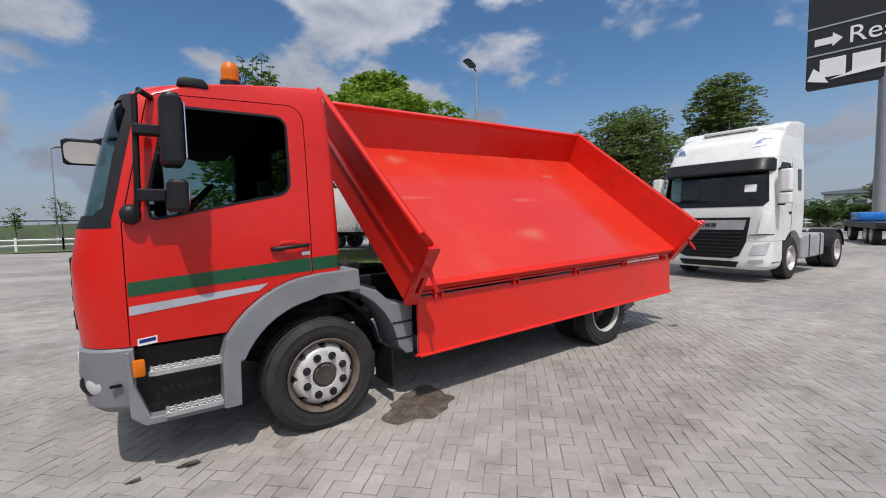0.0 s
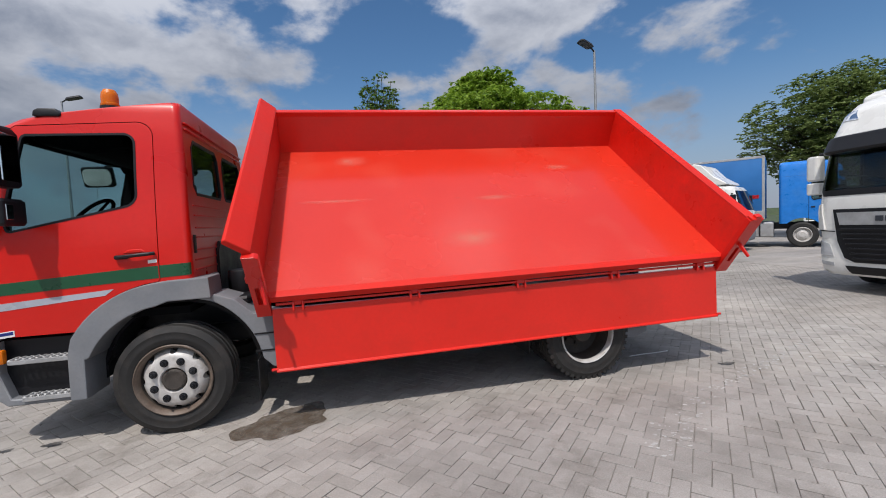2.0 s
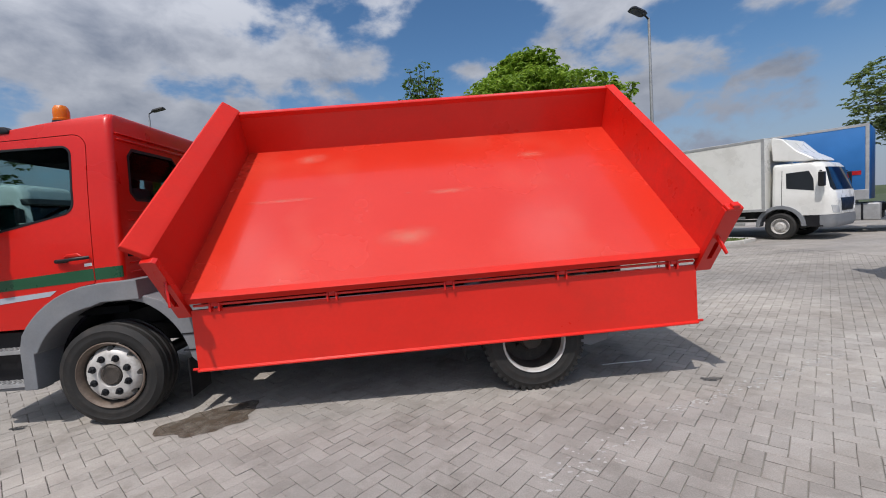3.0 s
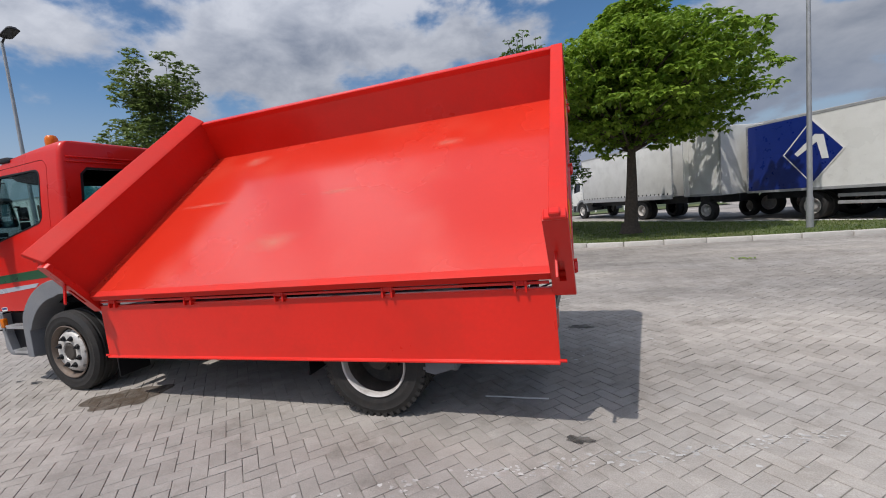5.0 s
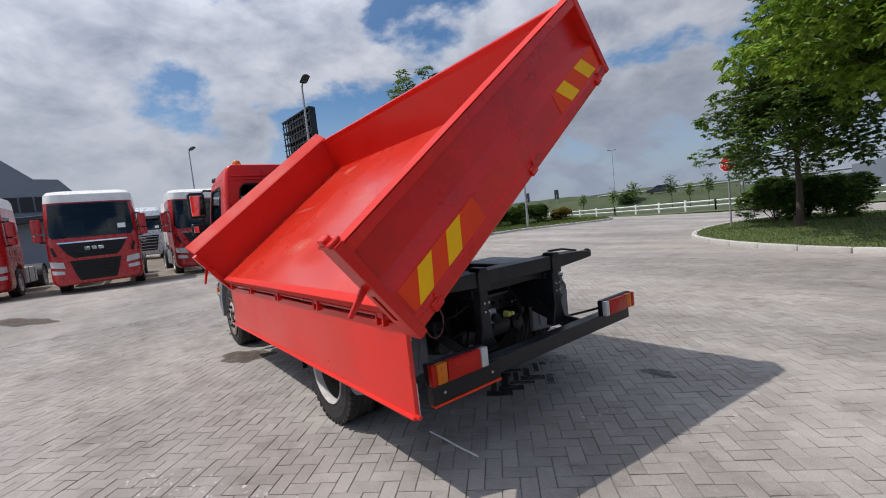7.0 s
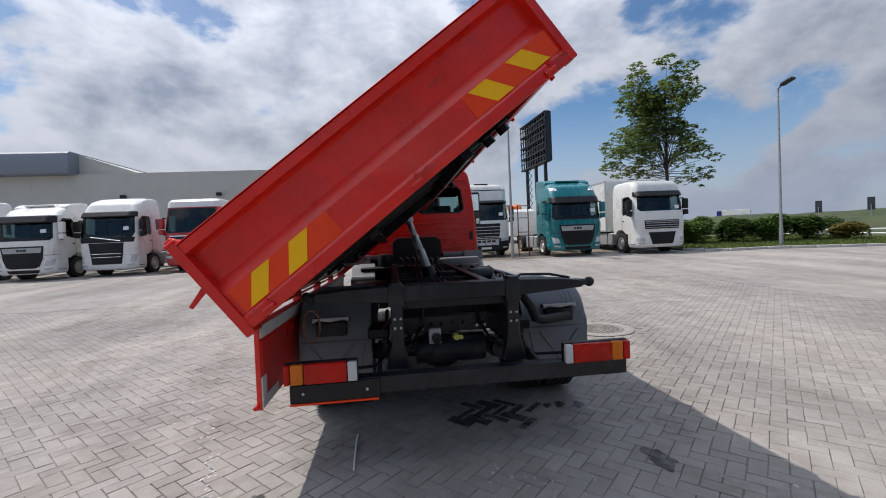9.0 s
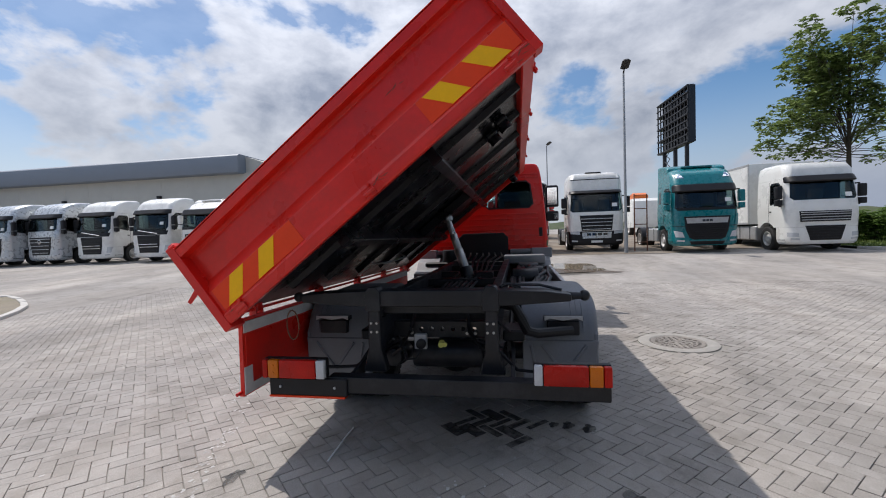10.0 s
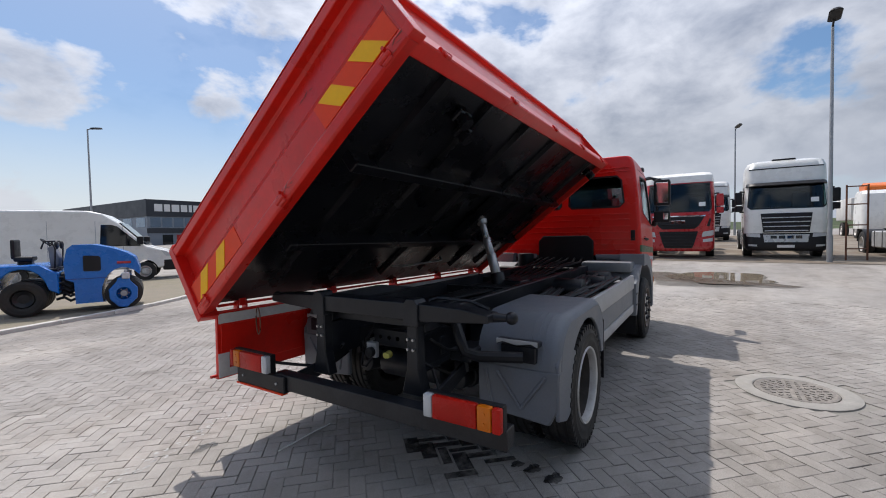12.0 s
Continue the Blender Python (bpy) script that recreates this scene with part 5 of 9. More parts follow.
# rear mudguards
for s in (-1, 1):
    def guard_line(d):
        return [(2.98 - d, 0.55)] + arc_pts(3.28, 0.72, 0.30 + d, 180, 90, 8) + arc_pts(3.92, 0.715, 0.30 + d, 90, 8, 9) + [(4.22 + d, 0.70)]

    bm = B()
    rows = []
    for y, d in ((0.60, 0.0), (1.08, 0.0), (1.115, -0.008), (1.138, -0.024), (1.15, -0.05), (1.128, -0.058), (0.60, -0.025)):
        rows.append([bm.verts.new((px, s * y, pz)) for px, pz in guard_line(d)])
    for a, c in zip(rows, rows[1:] + rows[:1]):
        for q in range(len(a) - 1):
            bm.faces.new((a[q], a[q + 1], c[q + 1], c[q]))
    for q in (0, -1):
        bm.faces.new([r_[q] for r_ in rows])
    bmesh.ops.recalc_face_normals(bm, faces=bm.faces)
    prism(bm, guard_line(-0.045) + arc_pts(3.56, 0.43, 0.485, 32, 165, 12), "y", s * 1.125, s * 1.149, 0.005)
    prism(bm, [(4.215, 0.74), (4.13, 0.86)] + arc_pts(3.56, 0.43, 0.41, 50, -8, 8) + [(4.06, 0.35), (4.215, 0.40)], "y", s * 1.118, s * 1.146, 0.01, 2)
    guard = part("mudguard", bm, M["guard"], truck, "grey moulded rear mudguard")
    for yy in (0.96, 1.0, 1.04):
        bm = B()
        tube(bm, [(px, s * yy, pz) for px, pz in guard_line(0.0)[10:-1]], 0.004, 6)
        part("guard_rib", bm, M["guard"], guard)
    bm = B()
    prism(bm, [(s * 0.60, 0.40), (s * 1.08, 0.36), (s * 1.13, 0.46), (s * 1.15, 0.70), (s * 0.60, 0.70)], "x", 4.17, 4.22, 0.01)
    for ya, yb in ((0.74, 0.90), (1.06, 0.90), (0.66, 0.70)):
        tube(bm, [(4.222, s * ya, 0.66), (4.222, s * yb, 0.44)], 0.012, 6)
    part("splash_panel", bm, M["guard"], truck)
    bm = B()
    box(bm, 4.20, 4.25, s * 0.78, s * 1.01, 0.74, 0.845, 0.006)
    prism(bm, [(s * 0.755, 0.845), (s * 0.80, 0.865), (s * 0.895, 0.845), (s * 0.99, 0.865), (s * 1.035, 0.845), (s * 1.035, 0.88), (s * 0.755, 0.88)], "x", 4.20, 4.265, 0.004)
    part("lamp_bracket", bm, M["chassis"], truck)
    bm = B()
    prism(bm, [(s * 0.76, 0.85), (s * 0.80, 0.868), (s * 0.895, 0.852), (s * 0.99, 0.868), (s * 1.03, 0.85), (s * 1.03, 0.885), (s * 0.76, 0.885)], "x", 4.262, 4.272, 0.002)
    part("bracket_face", bm, M["alu"], truck)
bm = B()
tube(bm, [(4.40, 0.45, 1.0), (4.42, 0.55, 0.985), (4.45, 0.60, 0.9), (4.45, 0.63, 0.82), (4.40, 0.70, 0.79), (4.30, 0.95, 0.79)], 0.035, 10)
part("air_hose", bm, M["black"], truck)
for s in (-1, 1):
    bm = B()
    box(bm, 2.955, 2.97, s * 0.66, s * 1.14, 0.30, 0.80, 0.004)
    part("mud_flap", bm, M["black"], truck)
rng_h = random.Random(14)
for q in range(9):
    y0 = 0.55 + 0.05 * q
    bm = B()
    tube(bm, [(0.95 + 0.1 * rng_h.random(), y0, 0.93), (1.4, y0 + rng_h.uniform(-0.08, 0.08), 0.97 + 0.05 * rng_h.random()), (1.9, y0 + rng_h.uniform(-0.1, 0.1), 0.93 + 0.08 * rng_h.random()), (2.4, y0 + rng_h.uniform(-0.08, 0.08), 0.96), (2.85, y0 * 0.9, 0.90)], rng_h.uniform(0.012, 0.03), 7)
    part("hose", bm, M["black"], truck)
for x, y, r, l in ((1.25, 0.72, 0.10, 0.28), (1.72, 0.80, 0.085, 0.2), (2.3, 0.66, 0.11, 0.3)):
    bm = B()
    cyl(bm, (x, y - l / 2, 0.95), (x, y + l / 2, 0.95), r, seg=18, b=0.012)
    part("air_bottle", bm, M["chassis"], truck)
# side rail and tanks on the far side, battery and hoses
bm = B()
box(bm, 0.85, 2.95, 1.02, 1.07, 0.80, 0.97, 0.012, 2)
box(bm, 0.85, 2.95, 1.025, 1.065, 0.50, 0.60, 0.012, 2)
side_guard = part("side_guard", bm, M["alu"], truck, "aluminium side underrun rail")
bm = B()
box(bm, 0.86, 2.94, 1.03, 1.055, 0.605, 0.795, 0.004)
part("guard_panel", bm, M["grey"], side_guard)
bm = B()
box(bm, 1.0, 2.6, 0.5, 1.0, 0.45, 0.9, 0.08, 3)
part("fuel_tank", bm, M["chassis"], truck)
bm = B()
box(bm, 0.95, 1.6, -1.0, -0.5, 0.5, 0.85, 0.04, 2)
cyl(bm, (1.7, -0.75, 0.65), (2.5, -0.75, 0.65), 0.14, seg=20)
part("air_tank", bm, M["chassis"], truck)
rng = random.Random(5)
for q in range(7):
    bm = B()
    y = -0.3 + 0.1 * q
    tube(bm, [(0.35 + 0.05 * rng.random(), y, 1.15), (0.6, y + 0.03, 1.10 + 0.05 * rng.random()), (1.2, y * 0.8, 1.08), (2.0, y * 0.6 + 0.05, 1.02), (2.9, y * 0.5, 1.0), (4.3, y * 0.6, 0.93 + 0.02 * q)], 0.014, 6)
    part("air_line", bm, M["black"], truck)
bm = B()
cyl(bm, (0.42, -0.55, 1.0), (0.42, -0.55, 1.22), 0.12, seg=20, b=0.02)
box(bm, 0.3, 0.55, -0.95, -0.35, 0.94, 1.02, 0.02)
part("air_filter", bm, M["black"], truck)
bm = B()
box(bm, 0.28, 0.62, 0.35, 1.0, 0.98, 1.12, 0.03, 2)
part("rear_shelf", bm, M["grey"], truck)

# tipped body ----------------------------------------------------------------
BED = pose(0, -1.19, 0.918) @ pose(0, 0, 0, 0, -0.84, 0) @ pose(0, 0, 0, 38, 0, 0)
LEVEL = pose(0, 0, 0.918) @ pose(0, 0, 0, 0, -0.84, 0)

bm = B()
box(bm, 0.70, 5.0, -0.005, 2.33, 0.11, 0.155, 0.0)
floor_panel = part("floor_panel", bm, M["red_floor"], truck, "smooth red steel loading floor", BED)
bm = B()
box(bm, 0.72, 5.04, -0.02, 0.05, 0.095, 0.158, 0.008, 2)
part("floor_edge", bm, M["red_dull"], truck, m=BED)
bm = B()
box(bm, 0.74, 5.0, 0.02, 2.36, 0.075, 0.10)
part("floor_underside", bm, M["under"], truck, "black steel underside with ribs", m=BED)
for x in (1.15, 1.85, 2.55, 3.25, 3.95, 4.55):
    bm = B()
    prism(bm, [(x, 0.08), (x + 0.012, 0.035), (x + 0.05, 0.035), (x + 0.062, 0.08)], "y", 0.22, 2.34)
    part("floor_rib", bm, M["under"], truck, m=BED)
for u in (0.80, 1.58):
    bm = B()
    prism(bm, [(u, 0.08), (u, -0.045), (u + 0.075, -0.045), (u + 0.075, 0.08)], "x", 0.95, 4.85, 0.006)
    part("floor_beam", bm, M["under"], truck, m=BED)
bm = B()
box(bm, 2.4, 2.7, 0.88, 1.58, -0.03, 0.06, 0.01)
part("ram_bracket", bm, M["under"], truck, m=BED)
bm = B()
tube(bm, [(3.3, 0.4, 0.02), (3.2, 0.5, -0.06), (2.6, 0.55, -0.06), (2.5, 0.5, 0.02)], 0.012, 6)
part("body_prop", bm, M["steel"], truck, m=BED)
for x, u in ((4.2, 2.15), (4.05, 2.05), (0.9, 2.2)):
    bm = B()
    cyl(bm, (x, u, 0.03), (x, u, -0.04), 0.05, seg=12)
    box(bm, x - 0.08, x + 0.08, u - 0.05, u + 0.05, 0.02, 0.06, 0.01)
    part("body_seat", bm, M["under"], truck, m=BED)

def floor_mark(x0, u0, x1, u1, wide, seed, name="scuff"):
    """A rubbed pale mark with ragged edges, lying on the loading floor."""
    rm = random.Random(seed)
    n = 14
    top, low = [], []
    for q in range(n + 1):
        f = q / n
        w = wide * math.sin(math.pi * min(0.98, max(0.02, f))) ** 0.5 * rm.uniform(0.6, 1.2)
        x, u = x0 + (x1 - x0) * f, u0 + (u1 - u0) * f + rm.uniform(-0.15, 0.15) * wide
        top.append((x, u + w, 0.1558)), low.append((x, u - w, 0.1558))
    bm = B()
    bm.faces.new([bm.verts.new(v) for v in top + low[::-1]])
    part(name, bm, M["scuff"], floor_panel, "pale rubbed mark in the red paint", m=BED, smooth=False)


for mark in ((0.80, 1.226, 1.80, 1.26, 0.045, 1), (2.65, 1.18, 3.30, 1.185, 0.06, 2), (1.22, 2.02, 1.76, 2.07, 0.14, 3), (2.16, 0.50, 2.92, 0.54, 0.17, 4), (2.52, 1.20, 2.61, 1.21, 0.02, 5), (3.75, 1.75, 4.2, 1.80, 0.09, 6)):
    floor_mark(*mark)

# side board on the raised side
bm = B()
prism(bm, [(2.285, 0.15), (2.335, 0.15), (2.415, 0.55), (2.415, 0.60), (2.385, 0.605), (2.385, 0.56)], "x", 0.68, 5.0, 0.004)
prism(bm, [(2.33, 0.02), (2.43, 0.02), (2.43, 0.14), (2.40, 0.16), (2.36, 0.16), (2.33, 0.13)], "x", 0.68, 5.04, 0.008)
prism(bm, [(2.38, 0.54), (2.45, 0.54), (2.45, 0.60), (2.38, 0.605)], "x", 0.68, 5.08, 0.008)
side_board = part("side_board", bm, M["red_bed"], truck, "red raised side board", BED)
for x in (0.95, 1.90, 2.86, 3.80, 4.75):
    bm = B()
    cyl(bm, (x - 0.05, 2.432, 0.04), (x + 0.05, 2.432, 0.04), 0.016, seg=10)
    box(bm, x - 0.025, x + 0.025, 2.42, 2.442, 0.0, 0.08, 0.006)
    part("hinge", bm, M["red_old"], side_board, m=BED)

# tailboard
bm = B()
prism(bm, [(4.98, 0.02), (5.075, 0.0), (5.085, 0.015), (5.085, 0.07), (5.07, 0.09), (5.07, 0.245), (5.01, 0.33), (5.01, 0.52), (5.03, 0.535), (5.085, 0.54), (5.085, 0.60), (4.99, 0.605), (4.985, 0.59)], "y", 0.0, 2.43, 0.004)
tailboard = part("tailboard", bm, M["red_old"], truck, "red tailboard with pressed channels and warning film", BED)
bm = B()
prism(bm, [(4.95, -0.02), (5.09, -0.02), (5.09, 0.62), (4.95, 0.62)], "y", -0.055, 0.004, 0.008, 2)
slots = B()
box(slots, 5.0, 5.04, -0.1, 0.05, 0.12, 0.30)
part("tailboard_post", carve(bm, slots), M["red"], tailboard, m=BED)
bm = B()
box(bm, 4.985, 5.09, 2.405, 2.46, 0.0, 0.605, 0.008, 2)
part("end_flange", bm, M["red_old"], tailboard, m=BED)
bm = B()
box(bm, 4.983, 5.087, 0.0, 2.44, 0.604, 0.610, 0.002)
part("top_edge", bm, M["red_dull"], tailboard, m=BED)
bm = B()
box(bm, 4.96, 5.08, -0.065, 0.01, 0.62, 0.645, 0.006)
box(bm, 4.99, 5.05, -0.06, -0.01, 0.64, 0.67, 0.006)
part("latch_cap", bm, M["red_old"], tailboard, m=BED)


def film(u0, u1, pts_list):
    bm = B()
    prism(bm, [(u0, 0.092), (u1, 0.092), (u1, 0.243), (u0, 0.243)], "x", 5.0705, 5.0735)
    part("warning_film", bm, M["orange_film"], tailboard, "orange red warning film", m=BED)
    for pts in pts_list:
        bm = B()
        prism(bm, pts, "x", 5.0735, 5.077)
        part("warning_stripe", bm, M["yellow"], tailboard, "yellow slanted reflective stripe", m=BED)


film(0.03, 0.72, [[(0.07, 0.095), (0.19, 0.095), (0.315, 0.24), (0.195, 0.24)], [(0.335, 0.095), (0.465, 0.095), (0.585, 0.24), (0.455, 0.24)]])
film(1.74, 2.39, [[(1.90, 0.095), (2.03, 0.095), (1.925, 0.24), (1.79, 0.24)], [(2.19, 0.095), (2.32, 0.095), (2.21, 0.24), (2.08, 0.24)]])
for u, w, n in ((0.10, 0.03, 5), (0.66, 0.26, 3), (1.30, 0.05, 6), (1.72, 0.40, 4), (2.34, 0.03, 5)):
    rng_w = random.Random(int(u * 100))
    bm = B()
    for q in range(n):
        a, l = rng_w.uniform(-0.5, 0.5), rng_w.uniform(0.012, 0.05)
        uu, ww = u + rng_w.uniform(-0.06, 0.06), w + rng_w.uniform(-0.015, 0.03)
        x = 5.0712 if 0.1 < ww < 0.24 else 5.0862 if ww < 0.07 else 5.0115
        bm.faces.new([bm.verts.new((x, uu + du * l * math.cos(a) - dv * 0.003, ww + du * l * math.sin(a) + dv * 0.003)) for du, dv in ((-1, 0), (0, -1), (1, 0), (0, 1))])
    part("scratch", bm, M["paper" if w == 0.26 else "rusty"], tailboard, "scratched and chipped paint", m=BED, smooth=False)
for u in (0.14, 1.22, 2.26):
    bm = B()
    box(bm, 5.08, 5.098, u - 0.035, u + 0.035, 0.0, 0.055, 0.006)
    cyl(bm, (5.095, u - 0.04, 0.03), (5.095, u + 0.04, 0.03), 0.013, seg=10)
    cyl(bm, (5.075, u + 0.02, 0.072), (5.105, u + 0.02, 0.072), 0.011, seg=8)
    part("tail_hinge", bm, M["red_old"], tailboard, m=BED)
# hanging latch levers
for p0, p1 in (((4.993, -1.424, 1.27), (5.0, -1.541, 1.114)), ((0.727, -1.453, 1.237), (0.775, -1.507, 1.02))):
    bm = B()
    p0, p1 = Vector(p0), Vector(p1)
    prism(bm, [(-0.022, 0.0), (-0.014, -0.02), (0.014, -0.02), (0.022, 0.0), (0.012, (p1 - p0).length), (-0.012, (p1 - p0).length)], "y", -0.008, 0.008, 0.003, m=Matrix.Translation(p0) @ (p1 - p0).to_track_quat("Z", "X").to_matrix().to_4x4())
    cyl(bm, tuple(p0 + Vector((-0.03, 0, 0))), tuple(p0 + Vector((0.03, 0, 0))), 0.022, seg=12)
    part("latch_lever", bm, M["red"], truck, "red latch lever hanging loose")

# headboard with a sloping flange
bm = B()
prism(bm, [(0.64, 0.02), (0.70, 0.02), (0.715, 0.60), (0.72, 0.615), (0.70, 0.635), (0.58, 0.735), (0.555, 0.725), (0.55, 0.70), (0.66, 0.60)], "y", -0.005, 2.44, 0.005)
headboard = part("headboard", bm, M["red_dull"], truck, "red headboard with a sloping top flange", BED)
bm = B()
prism(bm, [(0.655, -0.02), (0.765, -0.02), (0.765, 0.585), (0.74, 0.60), (0.655, 0.60)], "y", -0.05, 0.004, 0.004, 2)
slots = B()
box(slots, 0.69, 0.725, -0.1, 0.05, 0.12, 0.30)
part("headboard_post", carve(bm, slots), M["red"], headboard, m=BED)
bm = B()
box(bm, 0.625, 0.66, 0.0, 2.42, 0.30, 0.36, 0.012, 2)
part("headboard_rib", bm, M["red_bed"], headboard, m=BED)

# hanging side board with hinges and bar
bm = B()
prism(bm, [(-1.20, -0.50), (-1.235, -0.50), (-1.245, -0.495), (-1.245, -0.482), (-1.228, -0.475), (-1.228, 0.0), (-1.235, 0.008), (-1.205, 0.012), (-1.20, 0.0)], "x", 0.768, 4.958, 0.002)
drop_side = part("drop_side", bm, M["red_bed"], truck, "red drop side board hanging open", m=LEVEL)
bm = B()
box(bm, 0.80, 4.93, -1.203, -1.196, -0.42, -0.10, 0.002)
part("inner_panel", bm, M["red_old"], drop_side, m=LEVEL)
bm = B()
box(bm, 0.80, 4.95, -1.20, -1.191, -0.085, -0.01, 0.002)
part("edge_strip", bm, M["bare"], drop_side, "bare metal strip along the top edge", m=LEVEL)
bm = B()
box(bm, 4.62, 4.87, -1.20, -1.192, -0.49, -0.43, 0.002)
part("end_strip", bm, M["bare"], drop_side, m=LEVEL)
for x0, x1 in ((0.77, 0.85), (4.87, 4.955)):
    bm = B()
    box(bm, x0, x1, -1.20, -1.192, -0.49, -0.31, 0.002)
    part("end_strip", bm, M["bare"], drop_side, m=LEVEL)
bm = B()
cyl(bm, (4.95, -1.225, -0.475), (5.0, -1.225, -0.475), 0.012, seg=8)
part("locking_pin", bm, M["red"], drop_side, m=LEVEL)
bm = B()
cyl(bm, (0.73, -1.225, -0.475), (0.78, -1.225, -0.475), 0.012, seg=8)
part("locking_pin", bm, M["red"], drop_side, m=LEVEL)
bm = B()
cyl(bm, (0.80, -1.235, 0.045), (4.93, -1.235, 0.045), 0.011, seg=8)
part("hinge_bar", bm, M["red_bed"], drop_side, m=LEVEL)
for x in (0.968, 1.902, 2.857, 3.798, 4.748):
    bm = B()
    cyl(bm, (x - 0.05, -1.235, 0.045), (x + 0.05, -1.235, 0.045), 0.016, seg=12)
    for e in (-1, 1):
        prism(bm, [(-1.262, -0.012), (-1.205, -0.012), (-1.205, 0.06), (-1.22, 0.075), (-1.25, 0.07), (-1.258, 0.05)], "x", x + e * 0.036 - 0.008, x + e * 0.036 + 0.008, 0.002)
    prism(bm, [(-1.255, 0.03), (-1.20, 0.03), (-1.20, 0.10), (-1.235, 0.10), (-1.255, 0.075)], "x", x - 0.028, x + 0.028, 0.004)
    part("hinge", bm, M["red"], drop_side, m=LEVEL)
bm = B()
tube(bm, [(4.80 + 0.02 * math.sin(a), -0.93 + 0.055 * math.sin(a), 0.93 + 0.10 * math.cos(a)) for a in (2 * math.pi * q / 14 for q in range(15))], 0.005, 6)
part("safety_chain", bm, M["rusty"], truck, "thin rusty wire loop")

# ---- other lorries -----------------------------------------------------------
def solid_fn(rows, xb, rb=0.12, belly=0.05):
    def f(off=0.0):
        bm = B()
        loft(bm, [(z, ring(xf + off, xb_ - off, hw - off, max(0.04, rf - off), rb, belly=belly)) for z, xf, hw, rf, xb_ in ((r[0], r[1], r[2], r[3], r[4] if len(r) > 4 else xb) for r in rows)])
        return bm
    return f


HOLLOW = {}


def skin(solid, pts, axis, a0, a1, proud=0.008, depth=0.03):
    """A piece of a thin shell laid on a body, cut out by an outline."""
    key = (solid, proud, depth)
    if key not in HOLLOW:
        HOLLOW[key] = carve(solid(-proud), solid(depth))
    return carve(HOLLOW[key].copy(), prism_bm(pts, axis, a0, a1), "INTERSECT")


def sym(pts):
    """A closed outline from its half at y > 0, listed from below to above."""
    return pts + [(-y, z) for y, z in reversed(pts)]


def plain_wheel(parent, x, y, s, r=0.5, w=0.3, dual=False, rim="rim"):
    hub_ob = new("wheel")
    hub_ob.parent, hub_ob.location = parent, (x, y, r)
    bm = B()
    wheel_tyre(bm, r, w, r * 0.57, grooves=False, seg=32)
    if dual:
        wheel_tyre(bm, r, w, r * 0.57, (0, -s * (w + 0.03), 0), grooves=False, seg=32)
    part("tyre", bm, M["rubber"], hub_ob)
    bm = B()
    k = r / 0.5
    prof = [(0.29, 0.13), (0.295, 0.145), (0.28, 0.15), (0.26, 0.10), (0.24, 0.04), (0.20, 0.05), (0.17, 0.10), (0.13, 0.11), (0.11, 0.14), (0.0005, 0.15)]
    if dual:
        prof = [(0.29, 0.13), (0.295, 0.145), (0.28, 0.15), (0.26, 0.05), (0.24, -0.06), (0.20, -0.08), (0.15, -0.09), (0.14, 0.03), (0.11, 0.06), (0.0005, 0.07)]
    lathe(bm, [(rr * k, s * a) for rr, a in prof], "y", seg=32)
    part("rim", bm, M[rim], hub_ob)


def chassis(lorry, x0, x1, wheels, side_mat="alu", body="white", tank=True):
    for s in (-1, 1):
        bm = B()
        box(bm, x0, x1, s * 0.36, s * 0.44, 0.72, 0.98, 0.01)
        part("chassis_rail", bm, M["chassis"], lorry)
        if tank:
            bm = B()
            loft(bm, [(0.42, ring(2.35, 4.0, 0.24, 0.06, 0.06)), (0.46, ring(2.32, 4.03, 0.28, 0.08, 0.08)), (0.98, ring(2.32, 4.03, 0.28, 0.08, 0.08)), (1.02, ring(2.35, 4.0, 0.24, 0.06, 0.06))], m=pose(0, s * 0.90, 0))
            part("side_fairing", bm, M[side_mat], lorry, "side tank and fairing")
            for xx in (2.75, 3.6):
                bm = B()
                box(bm, xx, xx + 0.06, s * 1.17, s * 1.19, 0.44, 1.02, 0.004)
                part("tank_strap", bm, M["chassis"], lorry)
    for x, dual in wheels:
        for s in (-1, 1):
            plain_wheel(lorry, x, s * (1.06 if not dual else 1.08), s, dual=dual)
            bm = B()
            if dual:
                prism(bm, arc_pts(x, 0.5, 0.60, 10, 170, 10) + arc_pts(x, 0.5, 0.575, 170, 10, 10), "y", s * 0.62, s * 1.24)
                part("mudguard", bm, M["black"], lorry)
            else:
                bm.free()


